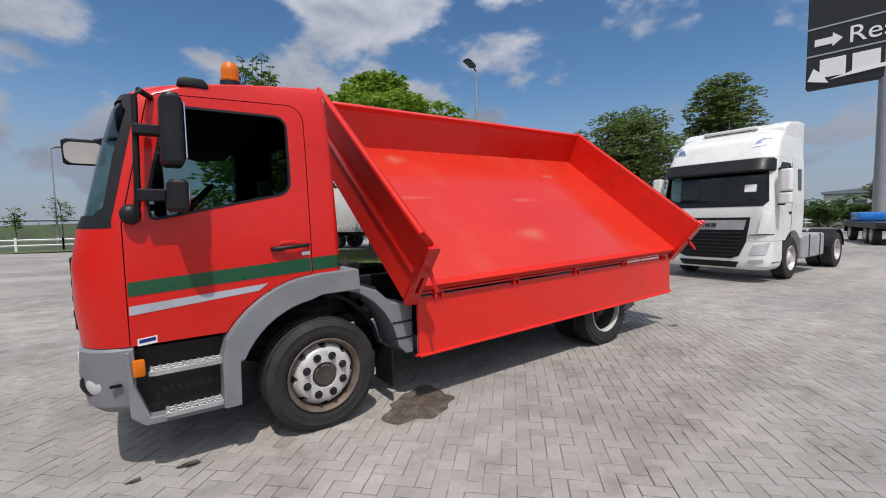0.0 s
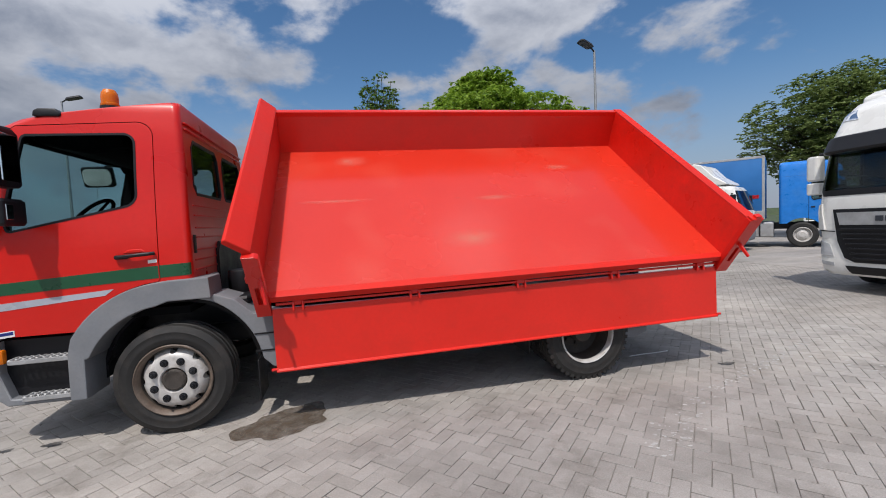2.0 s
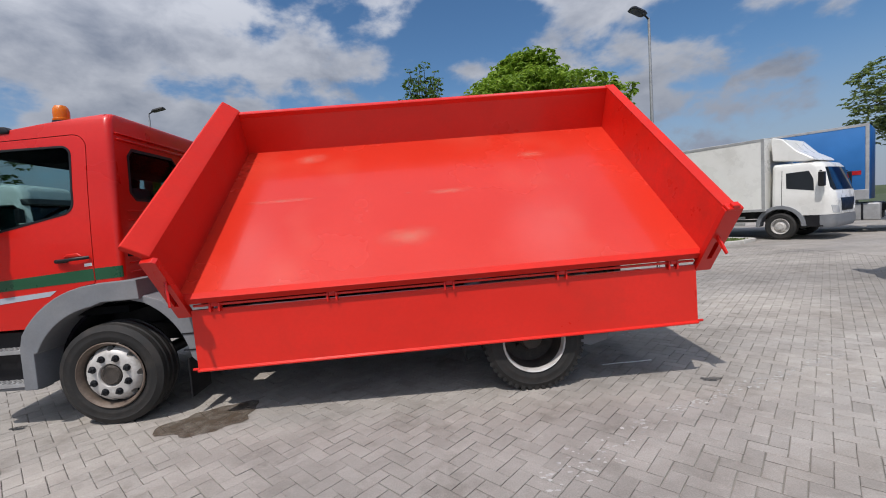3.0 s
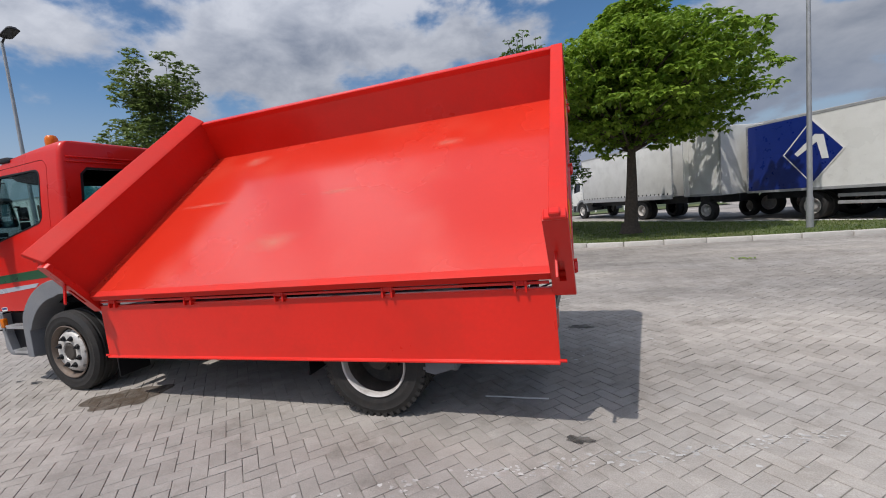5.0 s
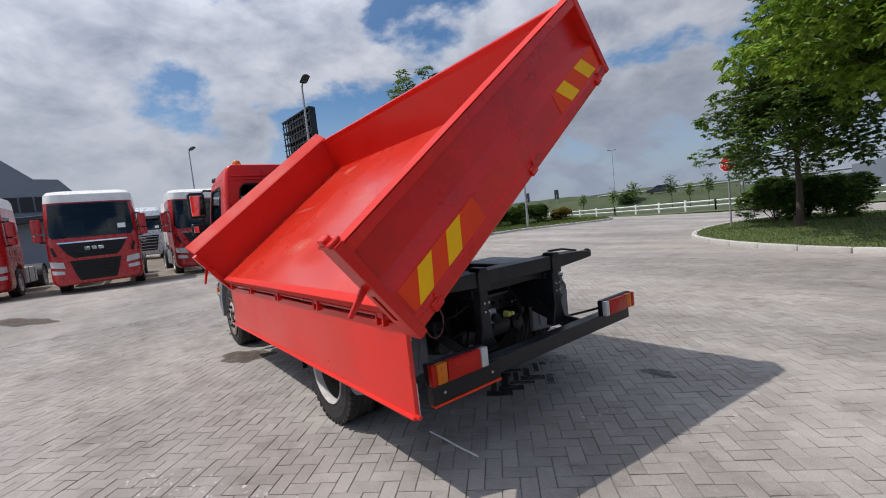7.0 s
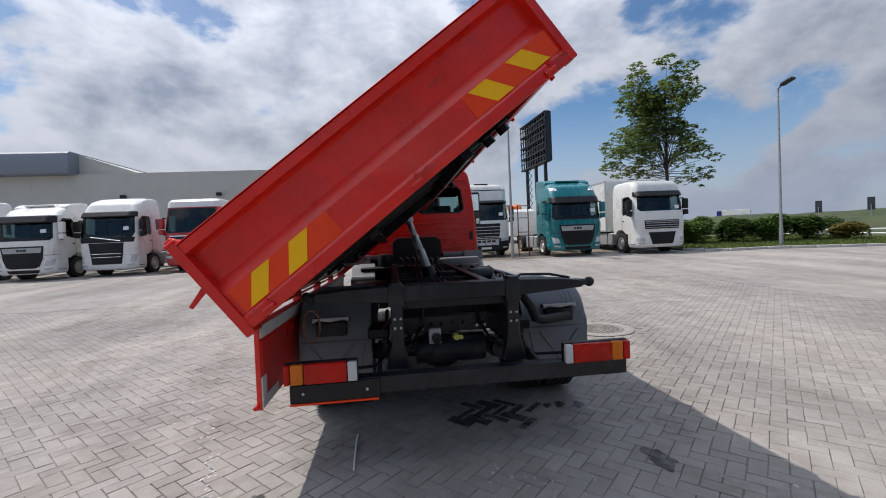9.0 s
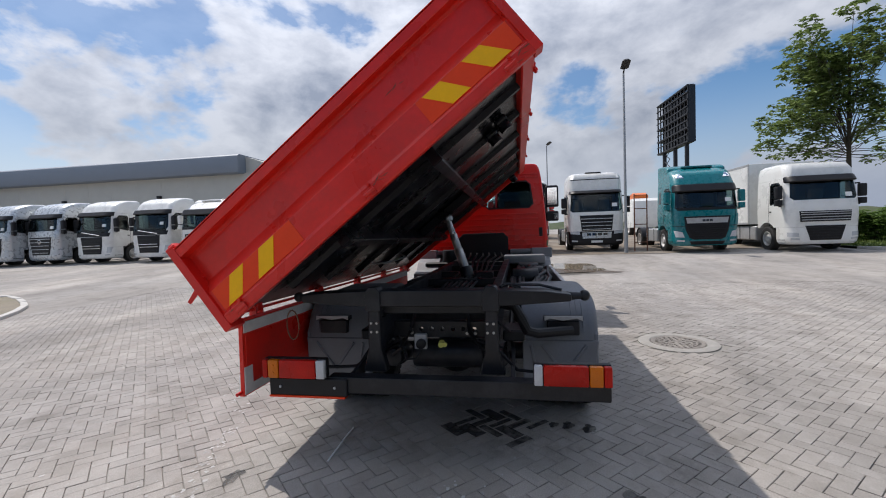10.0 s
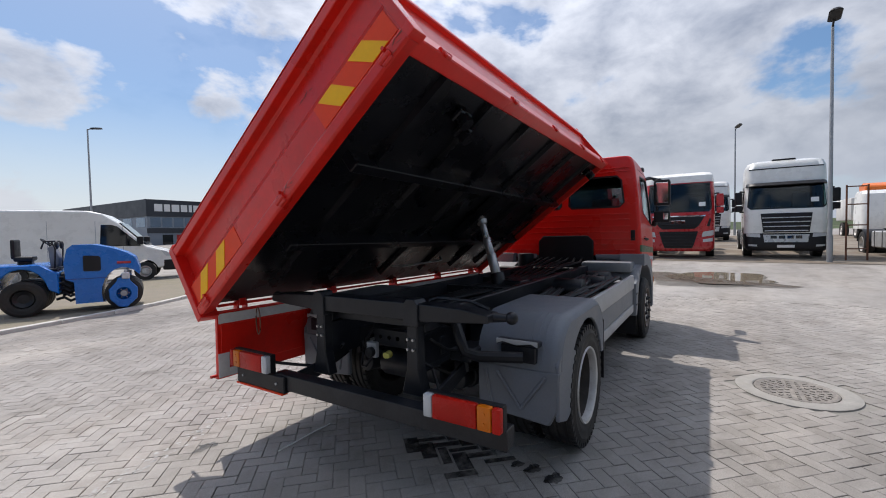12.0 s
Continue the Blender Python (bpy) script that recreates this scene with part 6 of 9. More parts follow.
def tractor(label, body="white", roof=None, bumper=None, style="curved", h=3.55, frame=True, group="parked lorries", name="tractor_unit", paper=True):
    """A forward-control tractor unit; its front stands at x = 0 and looks along -x."""
    lorry = thing(name, label, "truck", group)
    roof, bumper = roof or body, bumper or body
    top = h
    rows = [(0.95, 0.02, 1.22, 0.28), (1.45, 0.0, 1.235, 0.28), (1.75, 0.03, 1.235, 0.28), (2.0, 0.07, 1.23, 0.28), (2.65, 0.20, 1.21, 0.28), (2.82, 0.24, 1.20, 0.28)]
    if style == "angular":
        rows += [(3.02, 0.28, 1.19, 0.28)]
    solid = solid_fn(rows, 2.15)
    roof_rows = [(2.825, 0.25, 1.195, 0.28)]
    if style == "angular":
        roof_rows = [(3.025, 0.27, 1.195, 0.28), (top - 0.16, 0.33, 1.17, 0.28), (top - 0.05, 0.46, 1.11, 0.3), (top, 0.75, 0.98, 0.3, 2.1)]
    elif style in ("curved", "swept", "slatted"):
        roof_rows += [(top - 0.42, 0.42, 1.16, 0.32), (top - 0.2, 0.66, 1.12, 0.34), (top - 0.06, 1.05, 1.05, 0.36), (top, 1.40, 0.92, 0.36, 2.1)]
    else:
        roof_rows += [(top - 0.32, 0.30, 1.18, 0.26), (top - 0.1, 0.46, 1.12, 0.28), (top, 0.85, 0.98, 0.3, 2.1)]
    roof_solid = solid_fn(roof_rows, 2.15)
    cut = B()
    prism(cut, arc_pts(1.42, 0.5, 0.66, 0, 180, 16), "y", -1.5, 1.5)
    part("cab_roof", roof_solid(), M[roof], lorry, "roof with air deflector")
    if style == "curved":
        bm = B()
        prism(bm, [(0.98, top - 0.26), (1.02, top - 0.02), (1.30, top + 0.10), (1.95, top + 0.17), (2.30, top + 0.17), (2.30, 2.62), (2.18, 2.55), (2.12, 2.9), (1.95, top - 0.34)], "y", -1.13, 1.13, 0.07, 3)
        part("roof_deflector", bm, M[roof], lorry, "stepped roof air deflector")
    # bumper
    low = solid_fn([(0.30, 0.10, 1.12, 0.25), (0.38, 0.03, 1.19, 0.28), (0.55, 0.0, 1.225, 0.3), (0.945, 0.015, 1.22, 0.3)], 0.78, rb=0.03)
    both = solid_fn([(0.38, 0.03, 1.19, 0.28), (0.55, 0.0, 1.225, 0.3), (0.945, 0.0, 1.225, 0.3), (1.45, 0.0, 1.235, 0.28), (1.75, 0.03, 1.235, 0.28), (2.0, 0.07, 1.23, 0.28)], 0.8)
    bump = part("bumper", low(), M[bumper], lorry)
    # screen and side windows
    scr = {"curved": sym([(1.06, 1.74), (1.15, 1.84), (1.09, 2.64)]), "angular": sym([(1.04, 1.84), (1.14, 1.98), (1.06, 2.98)]), "tall": sym([(1.04, 1.84), (1.14, 1.94), (1.08, 2.70)]),
           "swept": sym([(1.06, 1.72), (1.15, 1.95), (1.09, 2.81)]), "slatted": sym([(1.02, 1.95), (1.10, 2.05), (1.04, 2.75)]), "older": sym([(1.0, 1.98), (1.10, 2.08), (1.05, 2.68)])}[style]
    win = [(0.52, 1.98), (1.10, 1.86), (1.14, 1.92), (1.14, 2.62), (1.08, 2.68), (0.62, 2.68), (0.52, 2.58)]
    shell = carve(carve(solid(), solid_fn([(r[0] + (0.45 if q == 0 else 0), *r[1:]) for q, r in enumerate(rows[:-1])] + [(rows[-1][0] - 0.03, *rows[-1][1:])], 2.15)(0.05)), cut)
    shell = carve(shell, prism_bm(scr, "x", -1, 0.62))
    for s in (-1, 1):
        shell = carve(shell, prism_bm(win, "y", s * 0.8, s * 1.5))
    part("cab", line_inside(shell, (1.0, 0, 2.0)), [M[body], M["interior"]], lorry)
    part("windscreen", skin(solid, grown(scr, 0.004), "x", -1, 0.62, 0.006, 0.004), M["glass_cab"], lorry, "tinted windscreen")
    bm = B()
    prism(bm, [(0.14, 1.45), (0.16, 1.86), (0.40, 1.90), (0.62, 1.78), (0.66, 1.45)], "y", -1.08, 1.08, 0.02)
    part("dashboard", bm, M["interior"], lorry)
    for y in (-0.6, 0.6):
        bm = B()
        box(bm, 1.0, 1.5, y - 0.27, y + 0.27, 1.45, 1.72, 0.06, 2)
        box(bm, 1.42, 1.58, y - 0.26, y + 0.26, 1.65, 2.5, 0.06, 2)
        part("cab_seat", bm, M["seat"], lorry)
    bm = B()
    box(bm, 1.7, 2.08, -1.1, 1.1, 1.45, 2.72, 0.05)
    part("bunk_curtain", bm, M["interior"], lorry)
    for s in (-1, 1):
        part("side_window", skin(solid, grown(win, 0.004), "y", s * 0.9, s * 1.5, 0.006, 0.004), M["glass_cab"], lorry)
        part("window_frame", carve(skin(solid, grown(win, 0.03), "y", s * 0.9, s * 1.5, 0.009, 0.01), prism_bm(grown(win, -0.005), "y", s * 0.8, s * 1.6)), M["black"], lorry)
        part("door_seam", skin(solid, [(1.235, 1.0), (1.25, 1.0), (1.25, 2.75), (1.235, 2.75)], "y", s * 0.9, s * 1.5, 0.003), M["black"], lorry)
        if style in ("curved", "swept"):
            part("rear_side_window", skin(solid, [(1.62, 2.1), (1.85, 2.1), (1.85, 2.6), (1.62, 2.6)], "y", s * 0.9, s * 1.5, 0.006), M["dark_glass"], lorry)
        bm = B()
        box(bm, 1.05, 1.18, s * 1.235, s * 1.255, 1.55, 1.60, 0.008)
        part("door_handle", bm, M["black"], lorry)
        # mirrors
        bm = B()
        mm = body if style in ("curved", "angular") else "black"
        loft(bm, [(2.05, ring(0.20, 0.36, 0.10, 0.06, 0.03)), (2.08, ring(0.18, 0.37, 0.12, 0.07, 0.03)), (2.48, ring(0.18, 0.37, 0.12, 0.07, 0.03)), (2.52, ring(0.20, 0.36, 0.10, 0.06, 0.03))], m=pose(0, s * 1.40, 0))
        loft(bm, [(1.78, ring(0.20, 0.36, 0.10, 0.06, 0.03)), (1.80, ring(0.18, 0.37, 0.12, 0.07, 0.03)), (1.99, ring(0.18, 0.37, 0.12, 0.07, 0.03)), (2.01, ring(0.20, 0.36, 0.10, 0.06, 0.03))], m=pose(0, s * 1.40, 0))
        mir = part("mirror", bm, M[mm], lorry, "large wing mirror housing")
        for zz in (2.55, 1.77):
            bm = B()
            tube(bm, [(0.45, s * 1.19, zz), (0.32, s * 1.36, zz)], 0.03, 6)
            part("mirror_arm", bm, M["black"], mir)
        # steps under the door
        bm = B()
        for z in (0.45, 0.78):
            box(bm, 0.25, 0.70, s * 1.08, s * 1.21, z, z + 0.05, 0.01)
        part("step", bm, M["black"], lorry)
        # headlights
        hl = {"curved": [(s * 0.84, 0.64), (s * 1.14, 0.66), (s * 1.19, 0.93), (s * 0.92, 0.86)], "angular": [(s * 0.80, 0.86), (s * 1.19, 0.92), (s * 1.19, 1.12), (s * 0.84, 1.06)],
              "tall": [(s * 0.74, 0.80), (s * 1.16, 0.84), (s * 1.17, 0.94), (s * 0.76, 0.94)], "swept": [(s * 0.96, 0.62), (s * 1.14, 0.62), (s * 1.20, 0.94), (s * 1.02, 0.94)],
              "slatted": [(s * 0.80, 0.60), (s * 1.15, 0.66), (s * 1.18, 0.86), (s * 0.86, 0.80)], "older": [(s * 0.86, 0.58), (s * 1.18, 0.60), (s * 1.18, 0.76), (s * 0.88, 0.74)]}[style]
        part("headlight", skin(both if style == "angular" else low, hl, "x", -1, 0.55, 0.010), M["lens_clear"], bump, "clear headlamp")
        fg = [(s * 0.84, 0.66), (s * 1.17, 0.69), (s * 1.17, 0.82), (s * 0.84, 0.77)] if style == "angular" else [(s * 0.84, 0.46), (s * 1.10, 0.48), (s * 1.10, 0.55), (s * 0.84, 0.53)]
        part("fog_light", skin(low, fg, "x", -1, 0.55, 0.010), M["lens_clear"], bump)

    def grille(pts, slats, mat="black", bright=None, y=0.6):
        part("grille", skin(both, pts, "x", -1, 0.5, 0.012), M[mat], lorry, "dark slatted radiator grille")
        for z, hw in slats:
            bm = B()
            box(bm, -0.085 + (0.02 if z > 1.5 else 0), -0.045 + (0.02 if z > 1.5 else 0), -hw, hw, z, z + 0.035, 0.008)
            part("grille_slat", bm, M[bright or mat], lorry)

    def mark(y0, y1, z0, z1, x=-0.078, mat="chrome", n=3):
        """The maker's mark as plain bars."""
        w = (y1 - y0) / n
        for q in range(n):
            bm = B()
            box(bm, x, x + 0.03, y0 + q * w + w * 0.1, y0 + (q + 1) * w - w * 0.12, z0, z1, 0.004)
            part("badge_bar", bm, M[mat], lorry)

    if style == "curved":
        grille(sym([(0.50, 0.55), (0.66, 0.62), (0.78, 0.92), (0.86, 1.49)]), [(0.60 + 0.085 * q, 0.52 + 0.035 * q) for q in range(7)])
        part("badge_band", skin(both, sym([(0.74, 1.21), (0.79, 1.43)]), "x", -1, 0.5, 0.024), M["alu"], lorry)
        mark(-0.20, 0.20, 1.275, 1.365, -0.092, "facade_dark")
        part("lower_intake", skin(low, sym([(0.58, 0.34), (0.66, 0.48)]), "x", -1, 0.5, 0.01), M["black"], bump)
        for s in (-1, 1):
            part("corner_deflector", skin(both, [(s * 1.0, 1.12), (s * 1.16, 1.12), (s * 1.20, 1.56), (s * 1.08, 1.60)], "x", -1, 0.5, 0.03), M[body], lorry)
            part("panel_seam", skin(both, [(s * 0.84, 1.085), (s * 1.22, 1.10), (s * 1.22, 1.115), (s * 0.84, 1.10)], "x", -1, 0.5, 0.004), M["black"], lorry)
        part("screen_base", skin(solid, sym([(1.07, 1.735), (1.15, 1.84)]), "x", -1, 0.6, 0.008, 0.004), M["black"], lorry)
    elif style == "older":
        grille(sym([(0.82, 1.15), (0.86, 1.55)]), [(1.2, 0.8), (1.3, 0.8), (1.4, 0.82), (1.48, 0.82)], "black", "alu")
        grille(sym([(0.50, 0.45), (0.66, 1.0)]), [(0.5, 0.48), (0.6, 0.5), (0.7, 0.54), (0.8, 0.57), (0.9, 0.6)])
    elif style == "angular":
        grille(sym([(0.56, 1.18), (0.70, 1.30), (0.90, 1.66)]), [(1.24, 0.56), (1.34, 0.64)])
        mark(-0.27, 0.27, 1.40, 1.51, -0.08)
        part("badge_band", skin(both, sym([(0.90, 1.665), (0.94, 1.71)]), "x", -1, 0.5, 0.018), M["chrome"], lorry)
        grille(sym([(0.48, 0.42), (0.55, 0.6), (0.68, 1.08)]), [(0.5, 0.48), (0.62, 0.5), (0.74, 0.54), (0.86, 0.58), (0.97, 0.62)])
        for s in (-1, 1):
            part("corner_intake", skin(both, [(s * 0.96, 1.28), (s * 1.06, 1.26), (s * 1.12, 1.56), (s * 1.06, 1.58)], "x", -1, 0.5, 0.008), M["black"], lorry)
    elif style == "tall":
        grille(sym([(0.66, 0.98), (0.74, 1.68)]), [(1.02, 0.62), (1.18, 0.66), (1.34, 0.68), (1.5, 0.7)], "black", "silver_paint")
        part("plate_panel", skin(low, sym([(0.62, 0.62), (0.66, 0.90)]), "x", -1, 0.5, 0.012), M["silver_paint"], bump)
        for q in range(4):
            part("lamp_spot", skin(low, [(-0.46 + q * 0.24, 0.75), (-0.28 + q * 0.24, 0.75), (-0.28 + q * 0.24, 0.86), (-0.46 + q * 0.24, 0.86)], "x", -1, 0.5, 0.022), M["dark_glass"], bump)
        part("number_plate", skin(low, sym([(0.25, 0.42), (0.25, 0.52)]), "x", -1, 0.5, 0.02), M["paper"], bump, "plate covered by a blank sheet")
    elif style == "swept":
        grille(sym([(0.62, 0.55), (0.74, 1.50)]), [(0.62, 0.6), (0.78, 0.62), (0.94, 0.65), (1.1, 0.67), (1.26, 0.7), (1.4, 0.7)])
        bm = B()
        tube(bm, [(-0.075, -0.62, 1.58), (-0.085, 0.0, 1.68), (-0.075, 0.62, 1.78)], 0.018, 6)
        part("badge_bar", bm, M["chrome"], lorry)
        part("screen_base", skin(solid, sym([(1.12, 1.52), (1.16, 1.74)]), "x", -1, 0.6, 0.008, 0.004), M["black"], lorry, "black panel below the screen")
        for z in (0.85, 1.0):
            bm = B()
            box(bm, -0.10, -0.07, -0.62, 0.62, z, z + 0.03, 0.008)
            part("grille_bar", bm, M["chrome"], lorry)
    else:
        grille(sym([(0.66, 0.60), (0.86, 1.60)]), [(0.7, 0.62), (0.9, 0.66), (1.1, 0.7), (1.3, 0.76), (1.48, 0.8)], "black", "silver_paint")
        bm = B()
        lathe(bm, [(0.12, 0.0), (0.13, -0.02), (0.10, -0.025)], "x", (-0.075, 0, 1.35), 24)
        part("badge_ring", bm, M["chrome"], lorry)
    if style in ("curved", "older", "tall", "swept", "slatted"):
        vis = solid_fn([(2.50, 0.0, 1.18, 0.3), (2.54, -0.02, 1.19, 0.3), (2.76, 0.10, 1.18, 0.3), (2.80, 0.14, 1.16, 0.3)] if style == "curved" else [(2.70, 0.06, 1.17, 0.3), (2.72, 0.04, 1.18, 0.3), (2.80, 0.12, 1.17, 0.3), (2.83, 0.16, 1.15, 0.3)] if style == "tall" else [(2.66, 0.04, 1.17, 0.3), (2.70, 0.02, 1.18, 0.3), (2.86, 0.12, 1.17, 0.3), (2.90, 0.16, 1.15, 0.3)], 0.42, rb=0.02)
        part("sun_visor", vis(), M["black"], lorry, "dark sun visor over the screen")
    if style == "curved":
        for s in (-1, 1):
            part("roof_lamp", skin(roof_solid, [(s * 0.72, top - 0.52), (s * 1.02, top - 0.50), (s * 1.04, top - 0.34), (s * 0.84, top - 0.32)], "x", -1, 0.8, 0.012), M["chrome"], lorry)
        bm = B()
        box(bm, 0.94, 1.06, -0.6, 0.6, top - 0.02, top + 0.05, 0.02, 2)
        part("roof_bar", bm, M[roof], lorry)
    if style == "tall":
        bm = B()
        box(bm, 0.7, 1.1, -0.35, 0.35, top - 0.02, top + 0.04, 0.015)
        part("roof_hatch", bm, M["black"], lorry)
        part("roof_line", skin(roof_solid, sym([(1.08, top - 0.37), (1.08, top - 0.33)]), "x", -1, 0.6, 0.004), M["black"], lorry)
    if paper:
        part("paper_note", skin(solid, [(-0.92, 2.06), (-0.70, 2.06), (-0.70, 2.22), (-0.92, 2.22)], "x", -1, 0.6, 0.009), M["paper"], lorry, "white paper sheet behind the screen")
    for s in (-1, 1):
        bm = B()
        tube(bm, [(-0.01 + 0.09, s * 0.15, 1.97), (0.10, s * 0.5, 2.05), (0.13, s * 0.85, 2.12)], 0.012, 6)
        part("wiper", bm, M["black"], lorry)
    chassis(lorry, 0.6, 5.9, [(1.42, False)] + ([(5.05, True)] if frame else []), body=body)
    if frame:
        bm = B()
        cyl(bm, (4.8, 0, 1.0), (4.8, 0, 1.12), 0.45, seg=24)
        box(bm, 4.4, 5.4, -0.42, 0.42, 0.98, 1.04, 0.01)
        part("fifth_wheel", bm, M["chassis"], lorry, "black fifth wheel coupling")
        for s in (-1, 1):
            bm = B()
            box(bm, 5.84, 5.92, s * 0.55, s * 1.05, 0.62, 0.74, 0.01)
            part("tail_light", bm, M["lens_red"], lorry)
    return lorry


def stand(ob, x, y, turn):
    """turn 0: the front looks along -x; 180: along +x."""
    ob.matrix_world = pose(x, y, gz(x), 0, 0, turn)
    return ob


# white tractor unit next to the tipper
stand(tractor("clean white tractor unit without a trailer, paper note behind the screen", "white", h=3.60), 10.05, 0.36, -1)
# row facing the yard
stand(tractor("teal green tractor unit with dark sun visor", "teal", h=3.60), -11.3, 8.1, 180)
tall_unit = stand(tractor("white tractor unit with high flat roof and silver grille", "white", bumper="black", style="tall", h=3.7, group=""), -13.0, 4.15, 180)
red_unit = stand(tractor("red tractor unit with white roof", "lorry_red", roof="white", style="angular", h=3.45), -11.6, -2.85, 176)
for x, y, a in ((-12.6, 0.75, 180), (-12.4, -6.3, 176), (-13.3, -9.7, 178)):
    copy_thing(red_unit, pose(x, y, gz(x), 0, 0, a))
swept_unit = stand(tractor("white tractor unit with dark screen surround and large black grille", "white", style="swept", h=3.6), -13.0, -13.1, 178)
for x, y, a in ((-12.6, -19.3, 178), (-12.5, -22.9, 178)):
    copy_thing(swept_unit, pose(x, y, gz(x), 0, 0, a))
beacon_unit = stand(tractor("white tractor unit with orange roof beacons", "white", style="curved", h=3.3), -12.5, -16.1, 178)
for y in (-0.6, 0.6):
    bm = B()
    cyl(bm, (1.2, y, 3.2), (1.2, y, 3.36), 0.07, 0.06, seg=12)
    part("beacon", bm, M["lens_amber"], beacon_unit)
silver_unit = stand(tractor("silver grey tractor unit parked in a row", "silver_paint", style="slatted", h=3.6), -12.2, -26.0, 175)
for x, y in ((-11.8, -28.8), (-11.4, -31.4), (-27.5, -0.7)):
    copy_thing(silver_unit, pose(x, y, gz(x), 0, 0, 172))


def box_body(lorry, x0, x1, z0, z1, mat, name="box_body", label="", hw=1.25):
    bm = B()
    box(bm, x0, x1, -hw, hw, z0, z1, 0.03, 2)
    ob = part(name, bm, M[mat], lorry, label)
    for s in (-1, 1):
        for z in (z0 + 0.04, z1 - 0.05):
            bm = B()
            box(bm, x0 + 0.02, x1 - 0.02, s * hw - 0.008, s * hw + 0.008, z - 0.045, z + 0.045, 0.004)
            part("edge_rail", bm, M["alu"], ob)
        for x in (x0 + 0.05, x1 - 0.05):
            bm = B()
            box(bm, x - 0.05, x + 0.05, s * hw - 0.01, s * hw + 0.012, z0, z1, 0.006)
            part("corner_post", bm, M["alu"], ob)
    return ob


# white older tractor with a white box trailer
older_unit = stand(tractor("white older tractor unit coupled to a white box trailer", "white", style="older", h=3.45, paper=True), -10.7, 11.9, 180)
tr = stand(thing("box_trailer", "long white box trailer behind a white tractor", "trailer"), -10.7, 11.9, 180)
box_body(tr, 2.7, 13.5, 1.1, 3.75, "white", label="plain white box")
for x in (9.6, 10.9, 12.2):
    for s in (-1, 1):
        plain_wheel(tr, x, s * 1.06, s)
bm = B()
box(bm, 3.2, 13.4, -0.5, 0.5, 0.95, 1.1, 0.02)
part("trailer_frame", bm, M["chassis"], tr)
bm = B()
box(bm, 6.6, 6.75, -0.9, -0.7, 0.0, 1.0, 0.01)
box(bm, 6.6, 6.75, 0.7, 0.9, 0.0, 1.0, 0.01)
part("landing_leg", bm, M["chassis"], tr)


def rigid(label, cab_mat, h, hw=1.12, style="curved"):
    """A smaller forward-control cab for rigid lorries; front at x = 0."""
    lorry = thing("box_lorry", label, "truck")
    rows = [(0.80, 0.0, hw - 0.02, 0.28), (1.2, -0.02, hw, 0.28), (1.5, 0.02, hw, 0.28), (2.3, 0.24, hw - 0.06, 0.26), (2.45, 0.36, hw - 0.1, 0.28), (2.52, 0.6, hw - 0.2, 0.3)]
    so = solid_fn(rows, 1.62)
    cut = B()
    prism(cut, arc_pts(1.38, 0.45, 0.60, 0, 180, 14), "y", -1.5, 1.5)
    part("cab", carve(so(), cut), M[cab_mat], lorry)
    part("windscreen", skin(so, sym([(hw - 0.16, 1.56), (hw - 0.12, 1.66), (hw - 0.2, 2.3)]), "x", -1, 0.6, 0.006), M["dark_glass"], lorry)
    part("grille", skin(so, sym([(0.55, 0.9), (0.65, 1.3)]), "x", -1, 0.4, 0.008), M["black"], lorry)
    bm = B()
    loft(bm, [(0.40, ring(0.03, 0.35, hw - 0.04, 0.25, 0.02, belly=0.05)), (0.55, ring(-0.03, 0.35, hw, 0.28, 0.02, belly=0.05)), (0.79, ring(-0.02, 0.35, hw, 0.28, 0.02, belly=0.05))])
    part("bumper", bm, M["grey"], lorry)
    bm = B()
    prism(bm, [(0.50, 2.56), (0.56, 2.64), (0.95, 2.90), (1.35, h - 0.14), (1.62, h - 0.06), (1.66, h - 0.12), (1.62, 2.66), (0.75, 2.53)], "y", -hw + 0.14, hw - 0.14, 0.05, 3)
    part("roof_deflector", bm, M[cab_mat], lorry)
    for s in (-1, 1):
        part("side_window", skin(so, [(0.48, 1.58), (1.20, 1.70), (1.22, 2.2), (0.62, 2.22), (0.5, 1.95)], "y", s * 0.8, s * 1.5, 0.006), M["dark_glass"], lorry)
        part("door_seam", skin(so, [(1.32, 1.1), (1.335, 1.1), (1.335, 2.3), (1.32, 2.3)], "y", s * 0.8, s * 1.5, 0.003), M["black"], lorry)
        bm = B()
        prism(bm, arc_pts(1.38, 0.45, 0.70, 0, 180, 14) + arc_pts(1.38, 0.45, 0.58, 180, 0, 14), "y", s * (hw - 0.3), s * (hw + 0.03), 0.008)
        part("wheel_arch", bm, M["grey"], lorry)
        bm = B()
        box(bm, 0.25, 0.70, s * (hw - 0.25), s * (hw - 0.02), 0.42, 0.8, 0.02)
        part("step", bm, M["black"], lorry)
        bm = B()
        box(bm, 0.16, 0.32, s * (hw + 0.06), s * (hw + 0.24), 1.7, 2.15, 0.03, 2)
        tube(bm, [(0.35, s * hw * 0.92, 2.2), (0.26, s * (hw + 0.12), 2.18)], 0.02, 6)
        part("mirror", bm, M["black"], lorry)
        part("headlight", skin(so, [(s * 0.7, 0.86), (s * 1.0, 0.86), (s * 1.05, 1.1), (s * 0.8, 1.05)], "x", -1, 0.5, 0.01), M["lens_clear"], lorry)
        plain_wheel(lorry, 1.38, s * 0.98, s, r=0.45, w=0.27)
    return lorry


def place_heading(ob, x, y, hx, hy):
    """Front at (x, y), looking along (hx, hy)."""
    ob.matrix_world = pose(x, y, gz(x), 0, 0, math.degrees(math.atan2(-hy, -hx)))
    return ob


